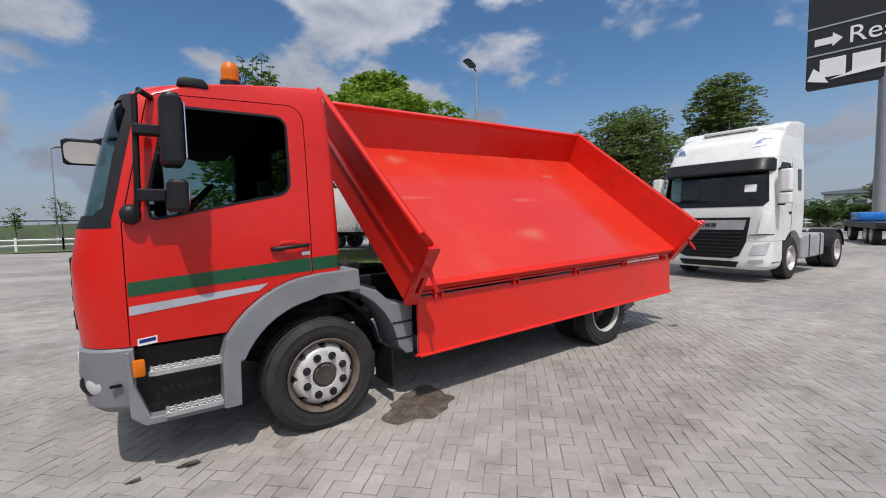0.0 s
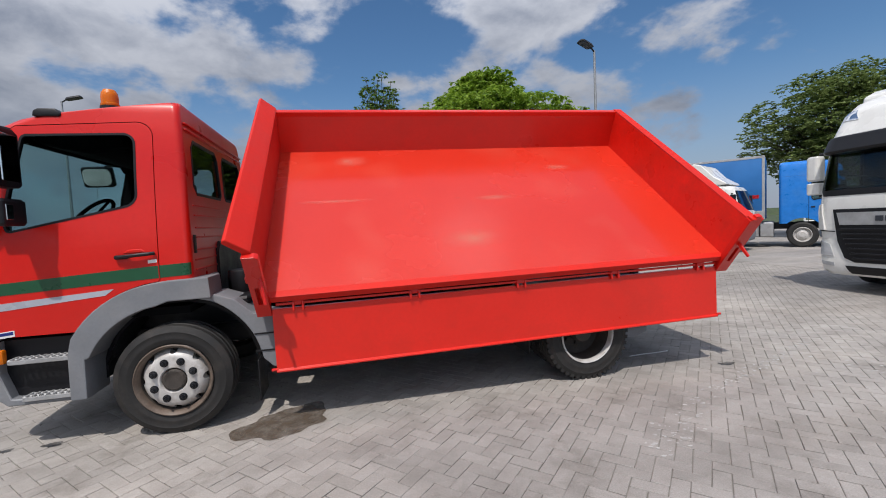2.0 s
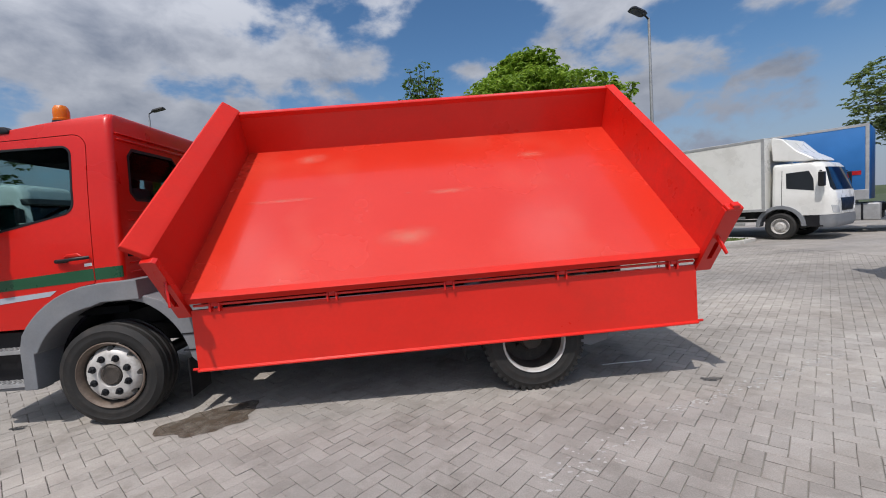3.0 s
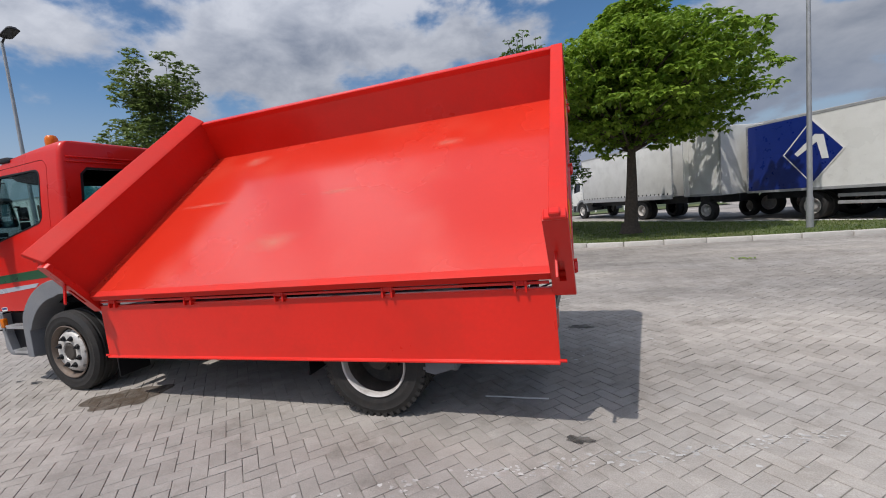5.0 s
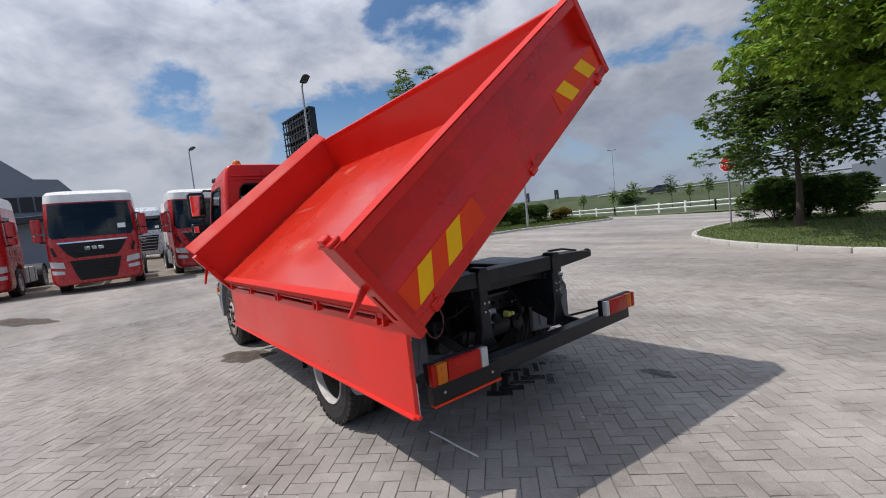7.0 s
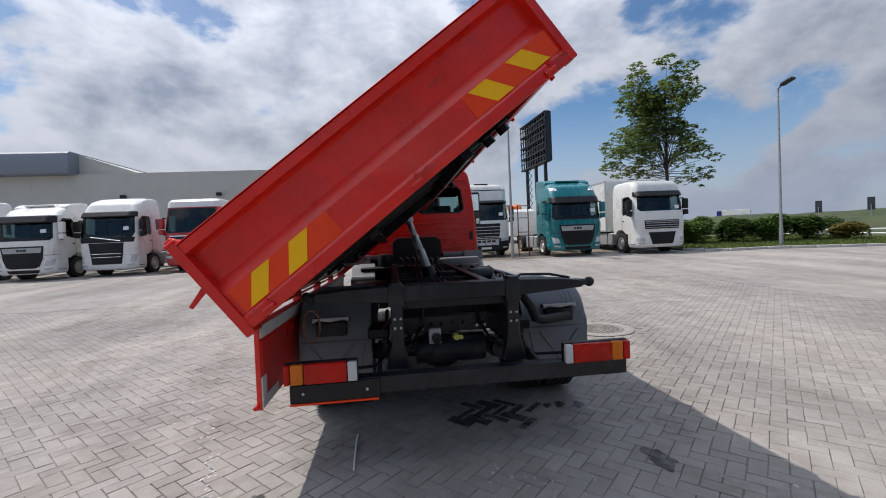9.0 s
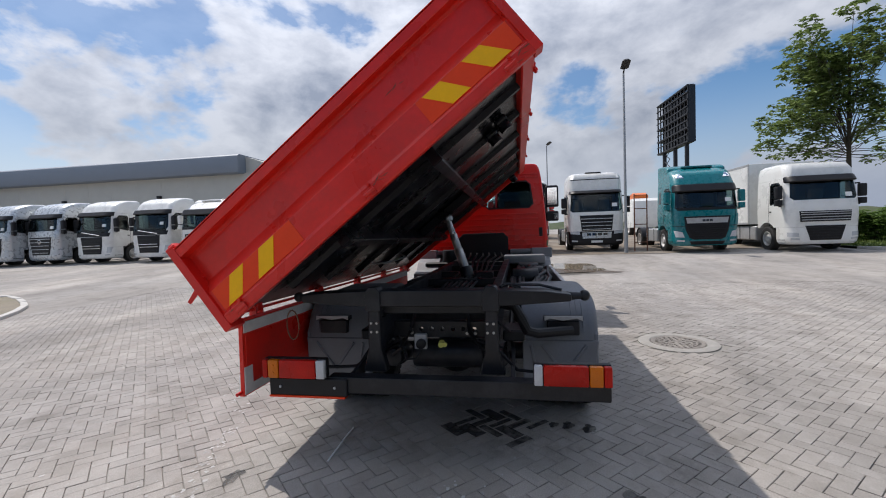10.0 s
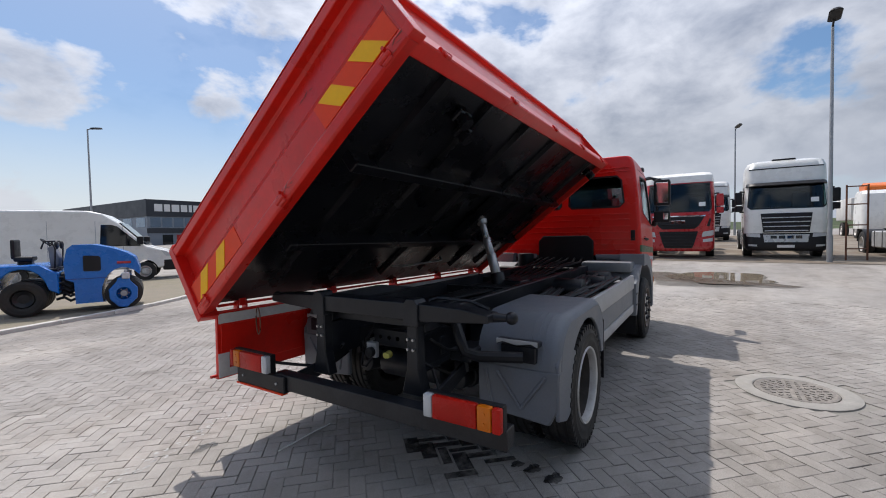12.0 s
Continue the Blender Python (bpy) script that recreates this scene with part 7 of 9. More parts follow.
# white box lorry with a navy rear panel, behind the grass island
bl = rigid("white box lorry with a navy blue rear panel and diamond mark", "white", 3.5)
place_heading(bl, 16.35, 8.4, 0.50, -0.86)
body = box_body(bl, 1.75, 8.4, 0.98, 3.45, "white", label="white box body")
for s in (-1, 1):
    bm = B()
    box(bm, 6.1, 8.35, s * 1.252, s * 1.262, 1.06, 3.38)
    part("navy_panel", bm, M["navy"], body, "navy blue printed panel")
    bm = B()
    prism(bm, [(5.1, 2.2), (6.05, 1.15), (7.0, 2.2), (6.05, 3.25)], "y", s * 1.262, s * 1.268)
    part("diamond_edge", bm, M["sign_white"], body)
    bm = B()
    prism(bm, [(5.16, 2.2), (6.05, 1.21), (6.94, 2.2), (6.05, 3.19)], "y", s * 1.268, s * 1.274)
    part("diamond_mark", bm, M["navy"], body)
    bm = B()
    prism(bm, [(5.55, 1.95), (5.75, 1.95), (5.9, 2.5), (6.5, 2.1), (6.6, 2.2), (5.95, 2.75), (5.7, 2.7)], "y", s * 1.274, s * 1.28)
    part("letter_shape", bm, M["sign_white"], body)
    plain_wheel(bl, 6.15, s * 1.0, s, r=0.45, w=0.27, dual=True)
bm = B()
box(bm, 1.5, 8.3, -0.45, 0.45, 0.7, 0.98, 0.01)
part("chassis_rail", bm, M["chassis"], bl)
for s in (-1, 1):
    bm = B()
    for z in (0.5, 0.72):
        box(bm, 2.4, 5.4, s * 1.1, s * 1.14, z, z + 0.1, 0.01)
    part("side_guard", bm, M["alu"], bl)

# white curtain lorry further along, facing away
cl = rigid("white lorry with a grey-white tarpaulin body", "white", 3.3)
cl.name = "tarpaulin_lorry"
place_heading(cl, 5.35, 25.4, -0.50, 0.86)
body = box_body(cl, 1.75, 9.2, 1.05, 3.5, "dull_white", "tarpaulin_body", "grey-white tarpaulin body")
for s in (-1, 1):
    bm = B()
    box(bm, 1.8, 9.15, s * 1.25, s * 1.28, 0.95, 1.15, 0.01)
    part("drop_board", bm, M["alu"], body)
    for q in range(26):
        bm = B()
        box(bm, 1.95 + q * 0.275, 1.99 + q * 0.275, s * 1.256, s * 1.285, 1.14, 1.22, 0.004)
        part("tarpaulin_hook", bm, M["chassis"], body)
    plain_wheel(cl, 6.9, s * 1.0, s, r=0.45, w=0.27, dual=True)
bm = B()
box(bm, 1.5, 9.1, -0.45, 0.45, 0.7, 1.0, 0.01)
part("chassis_rail", bm, M["chassis"], cl)
ct = thing("box_trailer", "white drawbar trailer with an open rear door", "trailer", m=pose(10.3, 17.1, 0, 0, 0, math.degrees(math.atan2(-0.86, 0.50))))
body = box_body(ct, 0, 1.9, 1.0, 3.6, "dull_white", label="white box body")
bm = B()
box(bm, 0.3, 0.32, -1.5, -1.27, 1.05, 3.4)
part("open_door", bm, M["white"], body)
for s in (-1, 1):
    for x in (1.0,):
        plain_wheel(ct, x, s * 1.0, s, r=0.42, w=0.27)
bm = B()
box(bm, 0.0, 1.9, -0.45, 0.45, 0.7, 1.0, 0.01)
part("trailer_frame", bm, M["chassis"], ct)

# blue tractor and blue curtain trailer beyond
bt = tractor("bright blue tractor unit coupled to a blue curtain trailer", "blue", style="older", h=3.4, group="")
place_heading(bt, 20.7, 8.0, 0.62, -0.78)
tt = thing("curtain_trailer", "blue curtain-sided trailer with a red stripe", "trailer")
tt.matrix_world = bt.matrix_world.copy()
body = box_body(tt, 2.6, 13.0, 1.15, 3.75, "tarp_blue", "curtain_body", "blue tarpaulin sides")
for s in (-1, 1):
    bm = B()
    box(bm, 2.8, 12.8, s * 1.252, s * 1.262, 2.02, 2.16)
    part("red_stripe", bm, M["lorry_red"], body)
    bm = B()
    box(bm, 2.6, 13.0, s * 1.24, s * 1.28, 1.15, 1.5, 0.01)
    part("drop_board", bm, M["alu"], body)
    for x in (9.4, 10.7, 12.0):
        plain_wheel(tt, x, s * 1.06, s)
bm = B()
box(bm, 3.0, 12.9, -0.5, 0.5, 0.9, 1.15, 0.02)
part("trailer_frame", bm, M["chassis"], tt)
# dark low trailer far off
dk = thing("low_trailer", "dark low trailer with a blue load", "trailer", m=pose(31.6, 0.93, 0, 0, 0, -159))
bm = B()
box(bm, 0, 6.0, -1.2, 1.2, 0.75, 1.05, 0.03)
box(bm, 0, 0.2, -1.2, 1.2, 0.45, 1.0, 0.02)
part("deck", bm, M["chassis"], dk)
bm = B()
box(bm, 0.3, 2.2, -1.0, 1.0, 1.05, 1.5, 0.08, 2)
part("load", bm, M["blue"], dk)
for x in (1.0, 4.0, 5.0):
    for s in (-1, 1):
        plain_wheel(dk, x, s * 1.0, s, r=0.45)
# orange machine and white cab behind the row
om = thing("loader_lorry", "white lorry with an orange body behind the row", "truck", m=pose(-25, 9.9, gz(-25), 0, 0, 180))
bm = B()
loft(bm, [(0.6, ring(0, 1.8, 1.15, 0.25, 0.1)), (1.5, ring(0, 1.8, 1.15, 0.25, 0.1)), (2.5, ring(0.25, 1.8, 1.1, 0.25, 0.1)), (2.7, ring(0.5, 1.8, 1.0, 0.25, 0.1))])
part("cab", bm, M["white"], om)
bm = B()
box(bm, -0.03, 0.1, -0.95, 0.95, 1.5, 2.3, 0.03, m=pose(0.12, 0, 0, 0, 8, 0))
part("windscreen", bm, M["dark_glass"], om)
bm = B()
box(bm, 2.0, 5.5, -1.2, 1.2, 1.1, 2.4, 0.05, 2)
part("load_body", bm, M["dull_white"], om)
bm = B()
prism(bm, [(0.7, 2.7), (1.8, 2.65), (1.9, 3.05), (1.2, 3.15), (0.7, 2.95)], "y", -0.1, 0.9, 0.05)
part("orange_body", bm, M["orange"], om, "orange steel superstructure")
for x in (1.3, 4.5):
    for s in (-1, 1):
        plain_wheel(om, x, s * 1.0, s)
# light trucks and a car at the back of the row, seen between cabs
gap_truck = copy_thing(tall_unit, pose(-24, 1.6, gz(-24), 0, 0, 182))

# rusty frame standing by the lamp post
fr = thing("steel_frame", "rusty upright steel frame beside a lamp post", "frame", m=pose(-12.8, 6.0, gz(-12.8), 0, 0, 10))
for y in (-0.28, 0.28):
    bm = B()
    tube(bm, [(0, y, 0), (0, y, 2.55)], 0.03, 6)
    part("upright", bm, M["rusty"], fr)
for z in (0.4, 1.2, 1.9, 2.5):
    bm = B()
    tube(bm, [(0, -0.28, z), (0, 0.28, z)], 0.022, 6)
    part("rung", bm, M["rusty"], fr)

# ---- kerbs, islands, trees, lamps, buildings -------------------------------------
def flat_sheet(name, outline, z, mat, label, category, thick=0.0, bumpy=0.0):
    bm = B()
    vs = [bm.verts.new((x, y, z + gz(x, y))) for x, y in outline]
    f = bm.faces.new(vs)
    bmesh.ops.triangulate(bm, faces=[f])
    return tagged(part(name, bm, M[mat], smooth=False), label, category, kind="structure")


def smooth_loop(pts, n=6):
    """A closed curve through points."""
    out = []
    m = len(pts)
    for i in range(m):
        p0, p1, p2, p3 = (Vector(pts[(i + k) % m]) for k in (-1, 0, 1, 2))
        for q in range(n):
            t = q / n
            out.append(tuple(0.5 * (2 * p1 + (p2 - p0) * t + (2 * p0 - 5 * p1 + 4 * p2 - p3) * t * t + (3 * p1 - p0 - 3 * p2 + p3) * t ** 3)))
    return out


def kerb_line(name, loop, label, h=0.12, w=0.16, closed=True, piece=0.98):
    """Kerb stones laid one by one along a line."""
    owner = thing(name, label, "kerb")
    owner["kind"] = "structure"
    pts = [Vector(p) for p in loop] + ([Vector(loop[0])] if closed else [])
    run = [0.0]
    for a, c in zip(pts, pts[1:]):
        run.append(run[-1] + (c - a).length)

    def at(d):
        for i in range(len(pts) - 1):
            if run[i + 1] >= d:
                return pts[i].lerp(pts[i + 1], (d - run[i]) / max(1e-6, run[i + 1] - run[i]))
        return pts[-1]

    rng = random.Random(len(name))
    n = max(1, round(run[-1] / piece))
    piece = run[-1] / n
    for q in range(n):
        a, c = at(q * piece + 0.006), at((q + 1) * piece - 0.006)
        d = (c - a)
        bm = B()
        box(bm, -d.length / 2, d.length / 2, -w / 2, w / 2, -0.1, h + rng.uniform(-0.006, 0.006), 0.018, 2)
        ob = part("kerb_stone", bm, M["concrete"], owner)
        mid = (a + c) / 2
        ob.matrix_world = pose(mid.x, mid.y, gz(mid.x, mid.y), 0, 0, math.degrees(math.atan2(d.y, d.x)))
    return owner


def leaf_material(name, c0, c1, trans=0.35):
    m = bpy.data.materials.new(name)
    m.use_nodes = True
    nt = m.node_tree
    N, L = nt.nodes.new, nt.links.new
    b, out = nt.nodes["Principled BSDF"], nt.nodes["Material Output"]
    ge, ra = N("ShaderNodeNewGeometry"), N("ShaderNodeValToRGB")
    ra.color_ramp.elements[0].color, ra.color_ramp.elements[1].color = (*c0, 1), (*c1, 1)
    L(ge.outputs["Random Per Island"], ra.inputs[0])
    L(ra.outputs[0], b.inputs["Base Color"])
    b.inputs["Roughness"].default_value, b.inputs["Specular IOR Level"].default_value = 0.5, 0.35
    tl, mx = N("ShaderNodeBsdfTranslucent"), N("ShaderNodeMixShader")
    L(ra.outputs[0], tl.inputs[0])
    mx.inputs[0].default_value = trans
    L(b.outputs[0], mx.inputs[1]), L(tl.outputs[0], mx.inputs[2]), L(mx.outputs[0], out.inputs[0])
    return m


M["leaf_bright"] = leaf_material("bright_leaves", (0.10, 0.19, 0.018), (0.29, 0.41, 0.05), 0.45)
M["leaf_mid"] = leaf_material("mid_green_leaves", (0.07, 0.135, 0.024), (0.155, 0.24, 0.05), 0.3)
M["leaf_light"] = leaf_material("light_green_leaves", (0.10, 0.15, 0.04), (0.22, 0.28, 0.09), 0.36)
M["leaf_dark"] = leaf_material("dark_green_leaves", (0.04, 0.085, 0.016), (0.10, 0.165, 0.034))
M["leaf_dry"] = leaf_material("yellowish_leaves", (0.12, 0.12, 0.02), (0.22, 0.17, 0.04))
M["straw"] = leaf_material("dry_grass", (0.26, 0.22, 0.10), (0.40, 0.35, 0.19), 0.2)
M["blade"] = leaf_material("grass_blades", (0.075, 0.125, 0.026), (0.17, 0.21, 0.055), 0.35)


def leaf_cloud(rng, clumps, per, size, droop=0.35):
    """Small folded leaves in hanging sprays on the upper side of each clump; clumps: (centre, radii)."""
    verts, faces = [], []
    for c, r in clumps:
        n = max(2, int(per * (r[0] * r[1] * r[2]) ** 0.66 / 4))
        for _ in range(n):
            d = Vector((rng.gauss(0, 1), rng.gauss(0, 1), rng.gauss(0, 1))).normalized()
            if d.z < 0 and rng.random() < 0.6:
                d.z = -d.z
            k = rng.uniform(0.35, 1.0) ** 0.5
            p = Vector((c[0] + d.x * r[0] * k, c[1] + d.y * r[1] * k, c[2] + d.z * r[2] * k))
            turn = rng.uniform(0, 6.28)
            for q in range(rng.choice((3, 4, 5, 5))):
                s = size * rng.uniform(0.6, 1.25)
                a = turn + q * 1.7 + rng.uniform(-0.4, 0.4)
                out = Vector((math.cos(a) + 0.7 * d.x, math.sin(a) + 0.7 * d.y, 0.25 * d.z - droop + rng.uniform(-0.3, 0.25))).normalized()
                side = out.cross(Vector((rng.uniform(-0.4, 0.4), rng.uniform(-0.4, 0.4), 1))).normalized()
                up = side.cross(out)
                w = 0.34 * s
                i = len(verts)
                verts += [p, p + out * s * 0.45 + side * w + up * s * 0.07, p + out * s - up * s * 0.1, p + out * s * 0.45 - side * w + up * s * 0.07]
                faces += [(i, i + 1, i + 2), (i, i + 2, i + 3)]
    me = bpy.data.meshes.new("crown")
    me.from_pydata([tuple(v) for v in verts], [], faces)
    return me


def tree(label, x, y, z, trunk_h, r0, crown, clump_n, per, size, mat, seed, clump_r=(0.55, 0.95), droop=0.35, gaps=0.0, lean=(0, 0), taper=0.0, dome=0.0, shift=None, flat=(0.5, 0.8), limb=(0.14, 0.3)):
    """crown: centre height, radius across and radius up."""
    rng = random.Random(seed)
    t = thing("tree", label, "tree", m=pose(x, y, z))
    ch, cr, cz = crown
    shift = shift or (lean[0] * 1.1, lean[1] * 1.1)
    base = [(0, 0, -0.1), (0.02, 0.01, 0.3), (lean[0] * 0.4 + 0.04, lean[1] * 0.4 - 0.03, trunk_h * 0.55), (lean[0], lean[1], trunk_h), (lean[0] * 1.2, lean[1] * 1.2, ch + cz * 0.55)]
    bm = B()
    tube(bm, base, r0, 10, r_end=r0 * 0.25)
    lathe(bm, [(r0 * 1.5, -0.05), (r0 * 1.15, 0.12), (r0, 0.35)], "z", seg=10)
    clumps = []
    for q in range(clump_n):
        a = 2 * math.pi * (q * 0.618034 + rng.uniform(-0.04, 0.04))
        zf = 2 * (q + 0.5) / clump_n - 1
        rr = math.sqrt(max(0.02, 1 - zf * zf)) * rng.uniform(0.62, 1.0)
        if taper:
            rr = (1 - taper * (zf + 1) / 2) * min(1.0, 0.55 + (zf + 1) * 1.6) * rng.uniform(0.45, 1.0)
        rr *= 1 - dome * max(0.0, zf)
        if rng.random() < gaps:
            continue
        rad = rng.uniform(*clump_r)
        c = (shift[0] + math.cos(a) * rr * (cr - rad * 0.5), shift[1] + math.sin(a) * rr * (cr - rad * 0.5), ch + zf * cz * rng.uniform(0.78, 1.05) - 0.12 * rr * cr * droop)
        if taper > 0.7:
            rad *= 1 - 0.75 * (zf + 1) / 2
        clumps.append((c, (rad, rad, rad * rng.uniform(*flat))))
        h0 = trunk_h + (ch + cz * 0.4 - trunk_h) * rng.uniform(0.0, 1.0) * (zf + 1) / 2 - rng.uniform(0.0, 0.15) * trunk_h
        mid = (c[0] * rng.uniform(0.35, 0.6), c[1] * rng.uniform(0.35, 0.6), h0 + (c[2] - h0) * rng.uniform(0.35, 0.75))
        tube(bm, [(lean[0], lean[1], h0), mid, (c[0], c[1], c[2])], r0 * rng.uniform(*limb), 5, r_end=0.012)
    part("trunk", bm, M["bark"], t, "grey-brown trunk and limbs")
    inner = [((c[0] * 0.55, c[1] * 0.55, ch + (c[2] - ch) * 0.6), (r[0], r[1], r[2])) for c, r in clumps[::2]]
    me = leaf_cloud(rng, clumps + inner, per, size, droop)
    me.materials.append(M[mat])
    ob = new("crown", me)
    ob.parent = t
    ob["label"] = "uneven crown of many leaves with gaps"
    return t


def bush(label, x, y, z, r, h, mat, seed, size=0.11, per=3200, name="bush"):
    rng = random.Random(seed)
    t = thing(name, label, "bush", m=pose(x, y, z))
    bm = B()
    cl = []
    for q in range(9):
        a = 2 * math.pi * q / 9 + rng.uniform(-0.3, 0.3)
        d = r * rng.uniform(0.25, 0.75)
        c = (math.cos(a) * d, math.sin(a) * d, h * rng.uniform(0.35, 0.72))
        cl.append((c, (r * 0.48, r * 0.48, h * 0.38)))
        tube(bm, [(0, 0, -0.05), (c[0] * 0.5, c[1] * 0.5, c[2] * 0.6), c], 0.02, 5, r_end=0.006)
    part("stem", bm, M["bark"], t)
    me = leaf_cloud(rng, cl, per, size, 0.1)
    me.materials.append(M[mat])
    ob = new("foliage", me)
    ob.parent = t
    return t


def grass_patch(label, inside, box_xy, n, seed, h=(0.04, 0.11), z=0.10, mat="blade", wide=0.012):
    """Short blades over an area: one object of kind stuff."""
    rng = random.Random(seed)
    verts, faces = [], []
    for _ in range(n):
        x, y = rng.uniform(box_xy[0], box_xy[1]), rng.uniform(box_xy[2], box_xy[3])
        if not inside(x, y):
            continue
        a, hh = rng.uniform(0, 6.28), rng.uniform(*h)
        dx, dy, w = math.cos(a), math.sin(a), wide + hh * 0.12
        i = len(verts)
        zz = z + gz(x) - 0.01
        verts += [(x - dx * w, y - dy * w, zz), (x + dx * w, y + dy * w, zz), (x + dy * hh * 0.8 * rng.uniform(-1, 1), y - dx * hh * 0.5 * rng.uniform(-1, 1), zz + hh)]
        faces.append((i, i + 1, i + 2))
    me = bpy.data.meshes.new("grass")
    me.from_pydata(verts, [], faces)
    me.materials.append(M[mat])
    return tagged(new("grass", me), label, "grass", kind="stuff")


def in_poly(poly):
    def f(x, y):
        c = False
        for (x0, y0), (x1, y1) in zip(poly, poly[1:] + poly[:1]):
            if (y0 > y) != (y1 > y) and x < (x1 - x0) * (y - y0) / (y1 - y0) + x0:
                c = not c
        return c
    return f


# grass island with two trees
ISL = smooth_loop([(5.2, 8.95), (8.0, 8.6), (11.0, 8.45), (13.2, 8.7), (13.9, 9.5), (12.6, 11.0), (9.5, 14.0), (7.0, 17.2), (4.6, 20.0), (2.2, 20.6), (0.6, 18.6), (0.2, 15.6), (0.9, 12.6), (2.7, 10.4)])
flat_sheet("grass_island", ISL, 0.10, "grass_soil", "mown grass island with dry patches", "grass")
kerb_line("island_kerb", ISL, "pale concrete kerb round the grass island")
grass_patch("short green grass on the island", in_poly(ISL), (0, 14, 8.4, 20.8), 60000, 3, (0.02, 0.06))
tree("broad-crowned street tree with bright green leaves", 6.6, 11.4, 0.1, 2.9, 0.27, (5.05, 4.3, 2.15), 110, 760, 0.18, "leaf_bright", 11, (0.6, 1.1), droop=0.5, gaps=0.14, dome=0.9, lean=(0.15, 0.05), shift=(0.32, 0.05), flat=(0.35, 0.55))
tree("smaller dark green street tree beside a bush", 3.2, 14.5, 0.1, 2.3, 0.13, (5.0, 3.3, 3.2), 180, 900, 0.15, "leaf_mid", 12, (0.4, 0.8), droop=0.4, gaps=0.06, taper=0.8, flat=(0.5, 0.8), limb=(0.08, 0.16))
for i, (x, y, r) in enumerate(((1.8, 17.7, 1.05), (2.7, 17.9, 1.1), (3.6, 17.8, 1.0))):
    bush("rounded dark green shrub on the island", x, y, 0.1, r, 1.55, "leaf_mid", 40 + i, 0.12, 7000)

# green verge with shrubs beyond the yard
VERGE = smooth_loop([(-11.6, 13.6), (-10.3, 17.0), (-9.2, 20.6), (-8.6, 23.5), (-10.0, 25.6), (-14.0, 26.4), (-24.0, 26.0), (-40.0, 27.0), (-40.0, 14.0), (-24.0, 13.2)])
flat_sheet("verge", VERGE, 0.09, "grass_soil", "green verge with shrubs", "grass")
kerb_line("verge_kerb", VERGE[:32], "concrete kerb along the verge", closed=False)
grass_patch("short grass on the verge", in_poly(VERGE), (-20, -8.5, 13.4, 26.2), 20000, 4, (0.05, 0.16), 0.09)
for i, (x, y, r, h, m) in enumerate(((-14.6, 16.2, 1.25, 1.5, "leaf_mid"), (-14.2, 18.6, 1.1, 1.3, "leaf_dark"), (-13.6, 20.2, 1.1, 1.4, "leaf_mid"), (-13.2, 22.0, 1.0, 1.3, "leaf_dark"), (-12.4, 23.6, 0.9, 0.9, "leaf_dry"), (-17.5, 15.6, 1.2, 1.4, "leaf_mid"))):
    bush("evergreen shrub on the verge", x, y, gz(x) + 0.08, r, h, m, 60 + i, 0.12, 5000)
tree("tall open-crowned tree behind the parked lorries", -26.5, 23.2, 0.9, 5.4, 0.28, (9.5, 5.6, 5.3), 150, 190, 0.33, "leaf_light", 29, (0.5, 1.15), droop=0.2, gaps=0.42, taper=0.55, shift=(-0.6, -0.3), flat=(0.6, 1.0), limb=(0.06, 0.13))
tree("dense rounded tree behind the white tractor", 27.5, 13.2, 0, 2.5, 0.25, (5.6, 4.4, 3.0), 90, 330, 0.22, "leaf_light", 14, (0.7, 1.4), droop=0.25, gaps=0.08)
tree("tall slim tree in the distance", 36.5, 10.6, 0, 3.5, 0.25, (8.0, 3.1, 4.2), 90, 240, 0.27, "leaf_light", 15, (0.6, 1.2), droop=0.2, gaps=0.12)
tree("tree at the yard's edge", 33.0, -10.5, 0, 3.0, 0.2, (6.0, 2.2, 3.4), 60, 130, 0.32, "leaf_mid", 16, (0.6, 1.0), gaps=0.1)


def street_lamp(x, y, h, turn, label="galvanised street lamp with a flat lantern", two=False):
    t = thing("street_lamp", label, "lamp", "street lamps", m=pose(x, y, gz(x, y), 0, 0, turn))
    bm = B()
    tube(bm, [(0, 0, 0), (0, 0, 0.9)], 0.085, 12)
    tube(bm, [(0, 0, 0.9), (0, 0, h)], 0.065, 12, r_end=0.04)
    part("pole", bm, M["galv"], t)
    for s in ((-1, 1) if two else (1,)):
        bm = B()
        tube(bm, [(0, 0, h - 0.05), (s * 0.15, 0, h + 0.05), (s * 0.3, 0, h + 0.07)], 0.03, 8)
        loft(bm, [(-0.05, ring(0, 0.62, 0.15, 0.1, 0.1)), (-0.03, ring(-0.02, 0.64, 0.17, 0.1, 0.1)), (0.05, ring(0.02, 0.60, 0.13, 0.1, 0.1))], m=pose(s * 0.2, 0, h + 0.09, 0, -12 if s > 0 else 192, 0))
        part("lantern", bm, M["black"], t)
    return t


street_lamp(10.85, 9.85, 7.8, 200)
street_lamp(-12.0, 5.18, 7.72, -4)
street_lamp(-32.0, 3.3, 7.9, 20)
street_lamp(-10.9, 18.2, 7.6, 0)
street_lamp(-6.3, 40.6, 7.6, 10)
street_lamp(-3.3, -29.0, 8.0, 200)
street_lamp(-38.0, 76.0, 11.0, 20, "tall road lamp with two lanterns", True)

